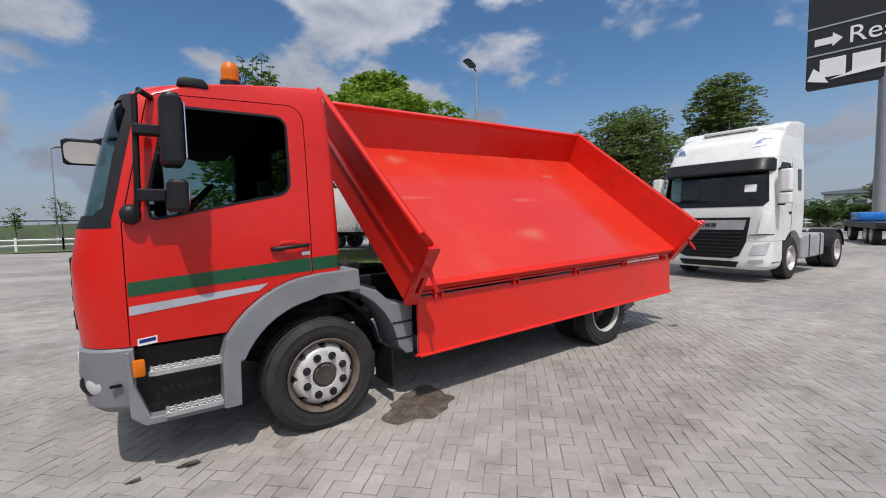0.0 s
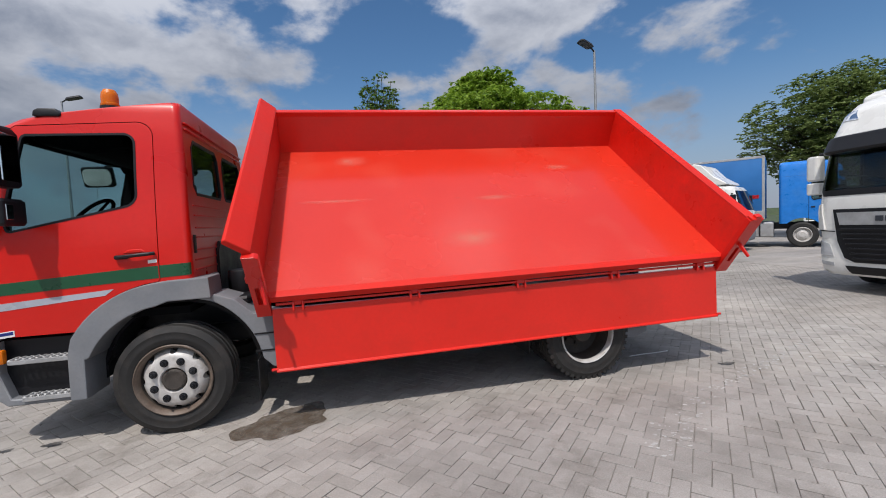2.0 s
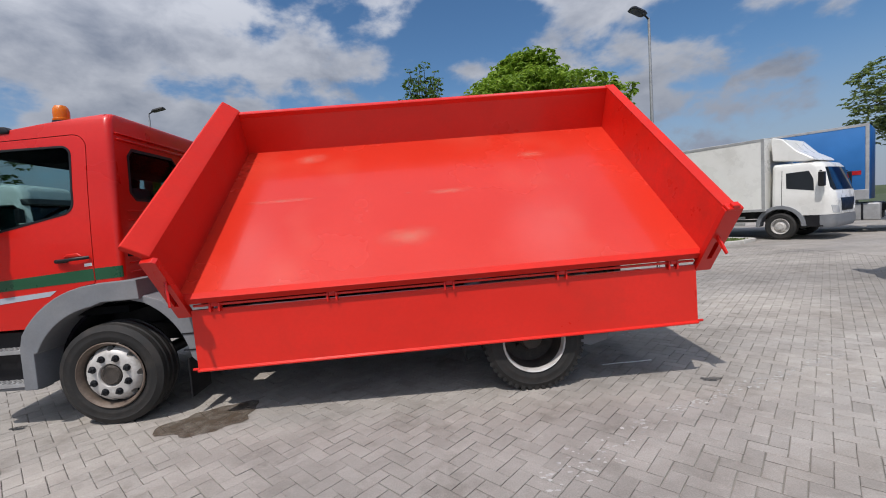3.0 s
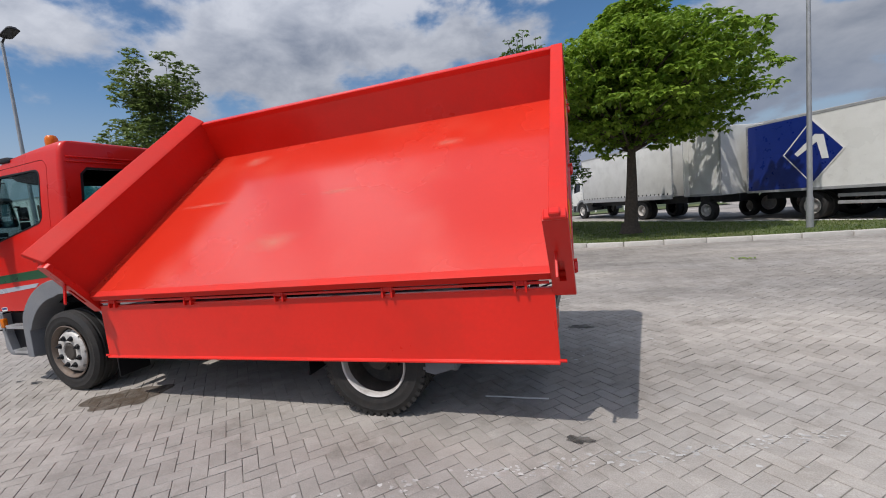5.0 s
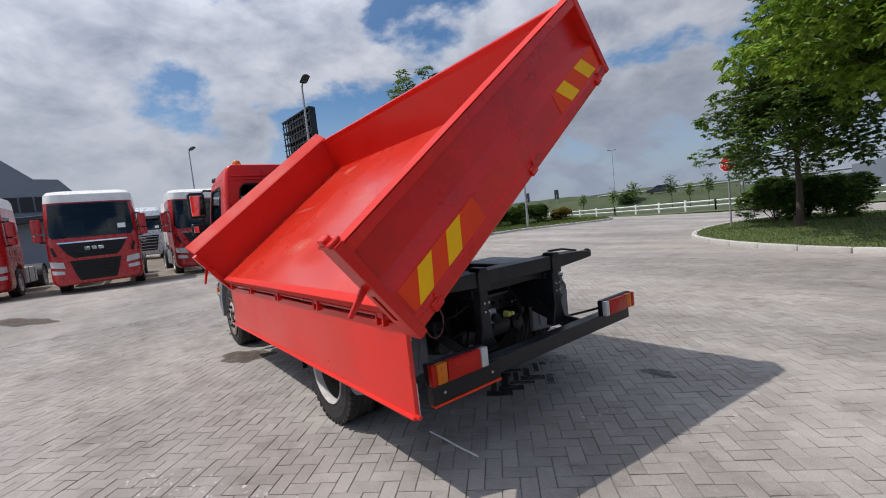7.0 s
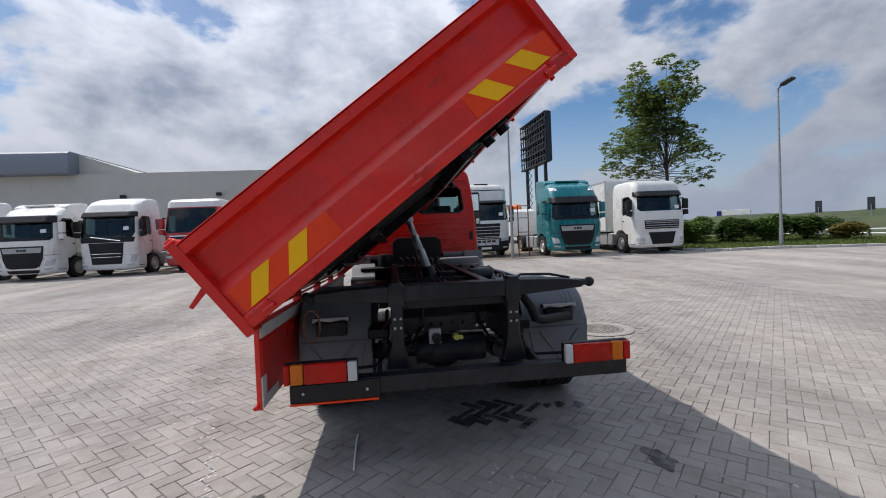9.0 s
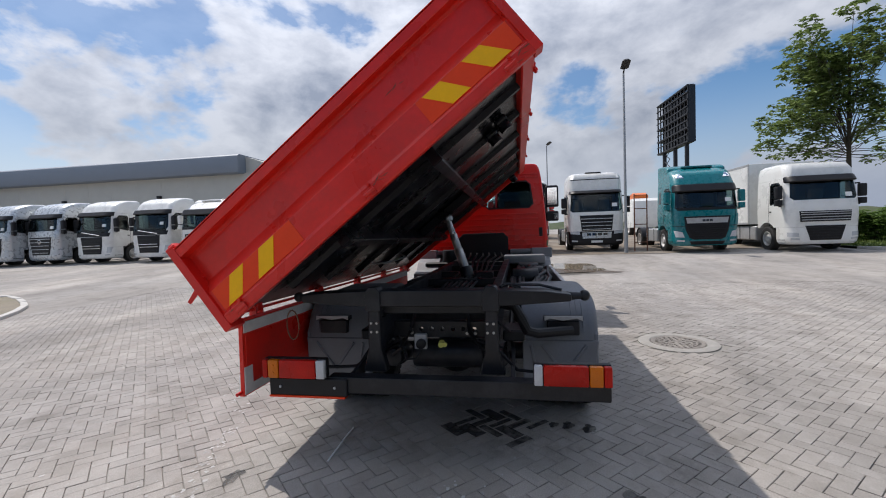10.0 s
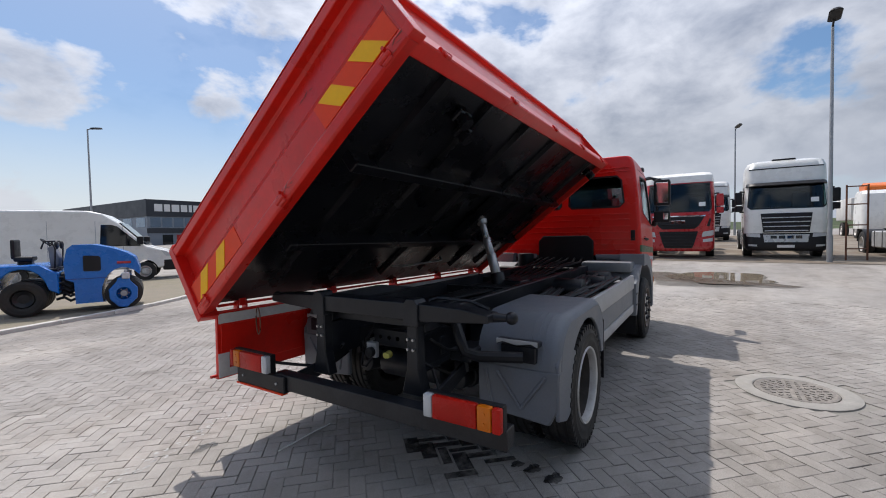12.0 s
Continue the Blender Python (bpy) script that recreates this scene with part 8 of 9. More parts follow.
# stop sign
st = thing("stop_sign", "red octagonal stop sign on a grey post", "sign", m=pose(0.9, 15.9, 0.1, 0, 0, -15))
bm = B()
tube(bm, [(0, 0, 0), (0, 0, 2.55)], 0.032, 10)
part("post", bm, M["galv"], st)
bm = B()
prism(bm, [(0.30 * math.cos(radians(22.5 + 45 * q)), 2.3 + 0.30 * math.sin(radians(22.5 + 45 * q))) for q in range(8)], "y", -0.045, -0.03)
part("rim", bm, M["sign_white"], st)
bm = B()
prism(bm, [(0.275 * math.cos(radians(22.5 + 45 * q)), 2.3 + 0.275 * math.sin(radians(22.5 + 45 * q))) for q in range(8)], "y", -0.05, -0.045)
part("red_face", bm, M["lorry_red"], st)


def lettering(text, parent, mat, size, m, depth=0.01, name="lettering"):
    cu = bpy.data.curves.new(name, "FONT")
    cu.body, cu.size, cu.extrude, cu.align_x, cu.align_y = text, size, depth, "CENTER", "CENTER"
    ob = new("tmp", cu)
    dg = bpy.context.evaluated_depsgraph_get()
    dg.update()
    me = bpy.data.meshes.new_from_object(ob.evaluated_get(dg))
    bpy.data.objects.remove(ob)
    bpy.data.curves.remove(cu)
    me.transform(m)
    me.materials.clear()
    me.materials.append(M[mat])
    o = new(name, me)
    o.parent = parent
    return o


lettering("STOP", st, "sign_white", 0.2, pose(0, -0.052, 2.3, 90, 0, 0), 0.003)


def fence_run(pts, label):
    """White post and rail fence."""
    t = thing("fence", label, "fence")
    for (x0, y0), (x1, y1) in zip(pts, pts[1:]):
        d = math.hypot(x1 - x0, y1 - y0)
        n = max(1, round(d / 2.2))
        for q in range(n + 1):
            x, y = x0 + (x1 - x0) * q / n, y0 + (y1 - y0) * q / n
            bm = B()
            box(bm, x - 0.06, x + 0.06, y - 0.06, y + 0.06, gz(x, y), gz(x, y) + 0.9, 0.01)
            part("post", bm, M["fence_white"], t)
        for z in (0.4, 0.74):
            bm = B()
            tube(bm, [(x0, y0, gz(x0, y0) + z), (x1, y1, gz(x1, y1) + z)], 0.06, 4)
            part("rail", bm, M["fence_white"], t)
    return t


fence_run([(-30, 37.5), (-21, 36.0), (-14, 33.8), (-5, 31.4), (4, 30.2), (14, 29.5)], "white painted two-rail fence along the field")
FIELD = [(-400, 35.0), (-30, 38.2), (-14, 34.6), (-5, 32.2), (4, 31.0), (14, 30.3), (60, 30), (400, 60), (400, 400), (-400, 400)]
flat_sheet("field", FIELD, 0.06, "field_grass", "wide green field behind the fence", "field")
LAWN = [(-30, 34.2), (-14, 30.8), (-5, 28.6), (4, 27.6), (14, 27.0), (14, 30.2), (4, 30.9), (-5, 32.1), (-14, 34.5), (-30, 38.1)]
flat_sheet("lawn", LAWN, 0.07, "grass_soil", "strip of lawn before the fence", "grass")


# far embankment with a road, as low green ridges
def ridge(name, pts, h, w, label, seed):
    bm = B()
    rng = random.Random(seed)
    prev = None
    for i in range(len(pts) - 1):
        for q in range(8):
            t = q / 8
            x, y = pts[i][0] + (pts[i + 1][0] - pts[i][0]) * t, pts[i][1] + (pts[i + 1][1] - pts[i][1]) * t
            d = Vector((pts[i + 1][1] - pts[i][1], -(pts[i + 1][0] - pts[i][0]), 0)).normalized()
            hh = h * rng.uniform(0.9, 1.1)
            row = [bm.verts.new((x + d.x * w * k, y + d.y * w * k, zz)) for k, zz in ((-1, -0.3), (-0.45, hh * 0.9), (0.0, hh), (0.45, hh * 0.9), (1, -0.3))]
            if prev:
                for k in range(4):
                    bm.faces.new((prev[k], prev[k + 1], row[k + 1], row[k]))
            prev = row
    return tagged(part(name, bm, M["field_grass"]), label, "embankment", kind="structure")


ridge("embankment", [(-150, 20), (-80, 50), (-38, 70), (0, 82), (60, 88), (160, 100)], 1.9, 9, "low grassy road embankment in the distance", 2)
ridge("far_ridge", [(-220, -40), (-190, 10), (-170, 60), (-150, 120)], 4.0, 25, "low green rise on the horizon", 3)
ridge("east_ridge", [(150, -160), (160, -60), (170, 20), (160, 120)], 3.5, 25, "low green rise on the horizon", 4)
ridge("west_ridge", [(-130, 70), (-108, 97), (-80, 130), (-40, 160)], 4.2, 16, "green road embankment in the distance", 5)
gr = thing("guard_rail", "grey steel crash barrier on the embankment", "barrier")
bm = B()
LINE = [(-38, 70), (0, 82), (60, 88)]
for (xa, ya), (xb, yb) in zip(LINE, LINE[1:]):
    for i in range(9):
        x, y = xa + (xb - xa) * i / 9, ya + (yb - ya) * i / 9
        box(bm, x, x + 0.15, y - 0.1, y + 0.1, 1.4, 2.5)
tube(bm, [(x, y, 2.4) for x, y in LINE], 0.16, 4)
part("barrier_rail", bm, M["galv"], gr)
rng = random.Random(77)
for i, (x, y, h, r) in enumerate(((-18.2, 40.9, 2.6, 0.55), (-16.4, 41.9, 3.1, 0.8), (-13.2, 43.4, 3.4, 0.75), (-11.7, 44.0, 2.3, 0.4), (-3.0, 47.0, 3.4, 1.0), (-24.0, 44.0, 2.4, 0.5), (-6.0, 40.5, 3.7, 1.0), (-8.6, 40.2, 2.8, 0.7))):
    tree("young sapling by the field", x, y, 0.05, h * 0.6, 0.05, (h * 0.74, r, h * 0.3), 26, 170, 0.19, "leaf_mid", 80 + i, (0.22, 0.42), gaps=0.2)


def far_car(x, y, z, turn, mat):
    c = thing("distant_car", "dark car on the distant road", "car", m=pose(x, y, z, 0, 0, turn))
    bm = B()
    prism(bm, [(-2.1, 0.3), (-2.1, 0.75), (-1.2, 0.92), (1.9, 0.95), (2.1, 0.8), (2.1, 0.3)], "y", -0.85, 0.85, 0.06, 2)
    part("body", bm, M[mat], c)
    bm = B()
    prism(bm, [(-1.2, 0.92), (-0.5, 1.42), (1.1, 1.45), (1.8, 0.95)], "y", -0.74, 0.74, 0.05, 2)
    part("cabin", bm, M["dark_glass"], c)
    for wx in (-1.3, 1.3):
        for s in (-1, 1):
            bm = B()
            cyl(bm, (wx, s * 0.66, 0.31), (wx, s * 0.86, 0.31), 0.31, seg=16)
            part("wheel", bm, M["rubber"], c)


far_car(-27.0, 71.0, 1.75, 25, "facade_dark")
far_car(-1.0, 47.5, 0.2, 5, "facade_dark")
bm = B()
prism(bm, [(-2.0, 0.0), (-2.0, 2.6), (2.0, 3.1), (16.0, 3.3), (16.0, 0.0)], "y", 60.0, 60.6, 0.02)
tagged(part("roadside_wall", bm, M["facade_grey"]), "long grey wall beside the distant road", "wall")
for i, (x, y) in enumerate(((-46, 60), (-30, 66), (18, 52), (26, 60), (-70, 62), (40, 70), (-90, 66), (60, 60))):
    bush("distant dark green field shrub", x, y, 0.1, rng.uniform(1.5, 2.6), rng.uniform(1.6, 3.0), "leaf_dark", 90 + i, 0.25, 350)
for i, (x, y) in enumerate(((40, -2), (48, 3), (45, -14), (56, -8), (60, 6), (64, -20), (70, -4))):
    bush("distant dark green round shrub", x, y, 0.0, rng.uniform(1.2, 2.2), rng.uniform(1.3, 2.4), "leaf_dark", 110 + i, 0.25, 350)
# hedges, woods and a low building beyond the eastern edge of the yard
for i, (x, y, r) in enumerate(((54, 7.6, 1.7), (57, 9.0, 1.5), (53, 5.0, 1.3), (60, 2.0, 1.6), (58, 12.5, 1.6))):
    bush("rounded clipped dark hedge shrub", x, y, 0.05, r, 2.1, "leaf_dark", 130 + i, 0.2, 900)
tree("leafy young tree by the far fence", 50.0, 2.6, 0, 1.8, 0.1, (3.4, 1.9, 1.7), 40, 260, 0.26, "leaf_light", 141, (0.5, 0.9), gaps=0.15)
fence_run([(40, 24), (52, 12), (60, 6), (70, -8), (74, -26)], "white painted two-rail fence at the yard's far edge")
flat_sheet("east_lawn", [(52, 13.5), (60, 6.8), (70, -7), (74, -26), (140, -60), (140, 60), (60, 40), (41, 25)], 0.05, "field_grass", "rough grass beyond the far fence", "grass")
wr = random.Random(91)
me = leaf_cloud(wr, [((96 + wr.uniform(-5, 9), -46 + q * 2.4 + wr.uniform(-1, 1), wr.uniform(0.8, 2.6)), (wr.uniform(1.5, 3.2), wr.uniform(1.5, 3.2), wr.uniform(1.2, 2.6))) for q in range(38)], 110, 0.5, 0.2)
me.materials.append(M["leaf_dark"])
tagged(new("far_woods", me), "line of far dark green trees and scrub", "trees", kind="stuff")
hall = thing("distant_hall", "low pale industrial hall far behind the trees", "building", m=pose(122, 14, 0, 0, 0, 6))
bm = B()
box(bm, 0, 20, -12, 9, -0.5, 5.2, 0.05)
part("wall", bm, M["facade"], hall)
bm = B()
prism(bm, [(-12.4, 5.2), (-12.4, 5.8), (-1.5, 6.6), (9.4, 5.8), (9.4, 5.2)], "x", -0.4, 20.4, 0.05)
part("roof", bm, M["facade_grey"], hall)
for q in range(6):
    bm = B()
    box(bm, -0.08, 0.05, -11 + q * 3.3, -8.9 + q * 3.3, 1.6, 3.9, 0.02)
    part("window", bm, M["office_glass"], hall)
# far lorry on the road and road signs
# the lorry stands on the embankment's crest
fl = thing("distant_lorry", "white lorry on the distant road", "truck", m=pose(-108, 97, 2.2, 0, 0, 40) @ Matrix.Scale(0.55, 4))
bm = B()
box(bm, 0, 12.5, -1.3, 1.3, 4.1, 6.9, 0.05)
box(bm, 0.5, 12.2, -1.0, 1.0, 3.3, 4.1, 0.02)
part("box_body", bm, M["white"], fl)
bm = B()
box(bm, -2.4, -0.2, -1.25, 1.25, 3.5, 6.7, 0.2, 2)
part("cab", bm, M["navy"], fl)
for i, (x, y) in enumerate(((-49, 63), (-44, 65.6))):
    sg = thing("road_sign", "back of a road sign on a post", "sign", m=pose(x, y, 1.2, 0, 0, 30))
    bm = B()
    tube(bm, [(0, 0, 0), (0, 0, 2.4)], 0.06, 6)
    part("post", bm, M["galv"], sg)
    bm = B()
    box(bm, -0.4, 0.4, 0.05, 0.1, 1.6, 3.4, 0.02)
    part("panel", bm, M["facade_dark"], sg)
mk = thing("marker_wall", "red and white marker boards along the field", "barrier")
for i in range(16):
    bm = B()
    box(bm, 4.0 + i * 1.0, 4.96 + i * 1.0, 50.0, 50.2, 1.0, 1.6, 0.01, m=None)
    part("marker_board", bm, M["lorry_red"] if i % 2 else M["sign_white"], mk)
bm = B()
for i in range(5):
    box(bm, 4.4 + i * 3.6, 4.6 + i * 3.6, 50.2, 50.3, 0.0, 1.55)
part("marker_posts", bm, M["galv"], mk)

# warehouse with grey parapet and dark angular end
wh = thing("warehouse", "long pale grey warehouse with a grey metal parapet", "building", m=pose(-33.0, 0, 0.95))
bm = B()
box(bm, -22, 0, -62, -8.5, 0, 7.45)
wall = part("wall", bm, M["facade"], wh, "pale panel wall")
for q in range(17):
    bm = B()
    y = -60 + q * 3.2
    box(bm, 0.0, 0.012, y, y + 0.03, 0.0, 7.4)
    part("panel_joint", bm, M["facade"], wall)
bm = B()
prism(bm, [(0.9, 7.35), (1.0, 7.45), (1.0, 9.1), (0.7, 9.3), (-21, 9.3), (-21, 7.35)], "y", -62, -27.5, 0.02)
part("parapet", bm, M["facade_grey"], wh, "grey metal roof edge overhanging the wall")
bm = B()
prism(bm, [(-27.5, 7.4), (-27.5, 9.2), (-23.0, 7.6), (-23.0, 7.4)], "x", -12, -0.3)
part("gable", bm, M["facade"], wh)
bm = B()
prism(bm, [(-8.5, 0), (-8.5, 8.35), (-6.0, 6.1), (-4.75, 6.05), (-4.0, 5.1), (-5.1, 5.0), (-5.3, 0)], "x", -14, 0.4, 0.02)
end = part("end_block", bm, M["facade_grey"], wh, "dark grey angular office end")
bm = B()
prism(bm, [(-8.7, 3.4), (-5.0, 3.6), (-5.0, 3.3), (-8.7, 2.9)], "x", 0.35, 1.6, 0.02)
part("canopy", bm, M["facade_dark"], end)
for q in range(4):
    bm = B()
    box(bm, 0.4, 0.46, -8.35 + q * 0.75, -7.7 + q * 0.75, 3.9, 4.9, 0.01)
    part("window", bm, M["dark_glass"], end)
for y in (-50.5, -38, -24, -16):
    bm = B()
    box(bm, 0.0, 0.35, y, y + 0.4, 5.2, 5.5, 0.03)
    part("wall_lamp", bm, M["chassis"], wh)

# office building with a dark fascia; its trade name becomes plain bars
gl = thing("office_building", "grey and dark office building with window bands", "building", m=pose(-21.2, -65.0, 0.3) @ Matrix.Diagonal((1, 1, 0.80, 1)))
bm = B()
box(bm, -12.6, 0, -32, 0, 0, 5.6)
wall = part("wall", bm, M["facade_grey"], gl)
bm = B()
box(bm, -12.7, 0.12, -32.1, 0.12, 5.6, 8.6, 0.03)
fas = part("fascia", bm, M["facade_dark"], gl, "dark panelled fascia")
for q, w in enumerate((1.05, 0.8, 1.05, 0.9, 0.45, 0.8, 0.95)):
    x0 = -0.9 - sum((1.05, 0.8, 1.05, 0.9, 0.45, 0.8, 0.95)[:q]) - q * 0.22
    bm = B()
    box(bm, x0 - w, x0, 0.12, 0.2, 6.5, 7.8, 0.02)
    part("sign_bar", bm, M["sign_white"], fas)
for q in range(8):
    bm = B()
    box(bm, -1.7 - q * 1.55, -0.4 - q * 1.55, 0.0, 0.03, 3.7, 5.4, 0.01)
    part("window", bm, M["office_glass"], wall, "upper floor window")
for q in range(7):
    bm = B()
    box(bm, 0.0, 0.03, -3.4 - q * 4.2, -0.6 - q * 4.2, 3.7, 5.4, 0.01)
    part("window", bm, M["office_glass"], wall)
for q in range(5):
    bm = B()
    box(bm, -3.3 - q * 1.9, -1.9 - q * 1.9, 0.0, 0.03, 0.4, 2.3, 0.01)
    part("window", bm, M["lorry_red"] if q in (1, 3) else M["dark_glass"], wall, "ground floor glazing")
bm = B()
box(bm, -12.65, 0.06, 0.0, 0.06, 2.6, 3.5)
part("dark_band", bm, M["facade_dark"], wall)
for i, (x, y) in enumerate(((-22.0, -58.5), (-23.0, -58.0), (-25.0, -58.0))):
    bm = B()
    cyl(bm, (x, y, 0.72), (x, y, 1.4), 0.22, 0.04, seg=12)
    box(bm, x - 0.28, x + 0.28, y - 0.28, y + 0.28, 0.68, 0.74, 0.01)
    tagged(part("traffic_cone", bm, M["orange"]), "orange traffic cone on the yard", "traffic cone", "traffic cones")

# lattice billboard far behind, seen almost edge on
bb = thing("billboard", "dark lattice billboard frame seen from behind", "billboard", m=pose(-69.0, 26.3, 0.9, 0, 0, -86.7))
bm = B()
box(bm, -0.75, -0.6, -6.0, 6.0, 13.2, 21.4, 0.03)
part("panel", bm, M["sign_face"], bb, "dark back of the poster panel")
bm = B()
box(bm, -0.8, 0.1, 5.95, 6.05, 13.1, 21.6, 0.03)
part("end_panel", bm, M["sign_face"], bb)
for i in range(11):
    bm = B()
    y = -5.9 + i * 1.18
    box(bm, 0.1, 0.28, y - 0.08, y + 0.08, 13.0, 21.7)
    box(bm, -0.6, 0.2, y - 0.05, y + 0.05, 21.55, 21.7)
    part("upright", bm, M["chassis"], bb)
for j in range(9):
    bm = B()
    z = 13.1 + j * 1.05
    box(bm, 0.28, 0.42, -6.0, 6.0, z, z + 0.16)
    if j % 2 == 0:
        box(bm, -0.6, 0.3, -6.0, 6.0, z - 0.1, z)
    part("cross_bar", bm, M["chassis"], bb)
for y in (-4.2, 0.2, 4.4):
    bm = B()
    tube(bm, [(-0.2, y, -0.2), (-0.2, y, 13.4)], 0.32, 10)
    part("column", bm, M["chassis"], bb)
bm = B()
for i in range(10):
    tube(bm, [(-0.1, -4.2, i * 1.3), (-0.1, -1.8, i * 1.3 + 1.3)], 0.08, 4)
    tube(bm, [(-0.1, -1.8, i * 1.3), (-0.1, -4.2, i * 1.3 + 1.3)], 0.08, 4)
part("lattice", bm, M["chassis"], bb)

# tall restaurant sign
rs = thing("pylon_sign", "tall dark roadside sign on a steel column, torn lower panel", "sign", m=pose(38.0, 1.6, 0, 0, 0, 8))
bm = B()
tube(bm, [(0, 0, 0), (0, 0, 12)], 0.45, 16)
part("column", bm, M["galv"], rs)
bm = B()
box(bm, -0.4, 0.4, -4.0, 4.0, 10.0, 19.0, 0.05)
face = part("sign_box", bm, M["sign_face"], rs)
bm = B()
box(bm, -0.44, -0.40, -4.02, 4.02, 12.1, 12.2)
box(bm, -0.44, -0.40, -4.02, 4.02, 13.9, 14.0)
part("divider", bm, M["galv"], face)
bm = B()
prism(bm, [(3.6, 12.75), (2.7, 12.75), (2.7, 12.55), (2.2, 13.0), (2.7, 13.45), (2.7, 13.2), (3.6, 13.2)], "x", -0.45, -0.41)
part("arrow", bm, M["sign_white"], face)
lettering("Resto", face, "sign_white", 1.5, pose(-0.43, 0.2, 13.0, 90, 0, -90), 0.01)
for q in range(3):
    bm = B()
    box(bm, -0.46, -0.41, 3.3 - q * 1.6 - 1.3, 3.3 - q * 1.6, 10.6, 11.8, 0.02)
    part("sign_bar", bm, M["sign_white"], face)
bm = B()
for q in range(14):
    a = rng.uniform(0, 3.14)
    ball(bm, (-0.43, 1.6 - abs(math.cos(a)) * 2.4 + rng.uniform(-1, 1), 14.9 + math.sin(a) * 1.2), 0.45, 0.1, 1, rng.uniform(0.4, 0.8), 8)
part("food_picture", bm, M["orange"], face, "faded picture in orange and yellow")
bm = B()
prism(bm, [(3.9, 10.5), (2.8, 10.2), (3.2, 10.9), (3.6, 11.3)], "x", -0.5, -0.46)
prism(bm, [(2.8, 10.4), (-1.5, 10.75), (-3.5, 11.3), (-1.0, 10.95), (1.5, 10.75)], "x", -0.5, -0.46)
part("torn_film", bm, M["paper"], face, "torn strip of white film")

# gravel island with roller and van
GRAV = smooth_loop([(7.6, -7.5), (4.7, -8.2), (2.2, -9.0), (-0.2, -10.6), (-1.5, -12.2), (-2.4, -14.2), (-1.6, -15.8), (1.5, -16.0), (6.0, -14.5), (9.5, -11.0)])
flat_sheet("gravel_island", GRAV, 0.045, "gravel", "dry gravel island with sparse grass", "gravel")
kerb_line("gravel_kerb", GRAV, "low worn concrete edging round the gravel", 0.07, 0.14)
grass_patch("sparse dry grass on the gravel", in_poly(GRAV), (-2.5, 9, -16, -7.6), 15000, 6, (0.008, 0.022), 0.045, "straw", 0.004)


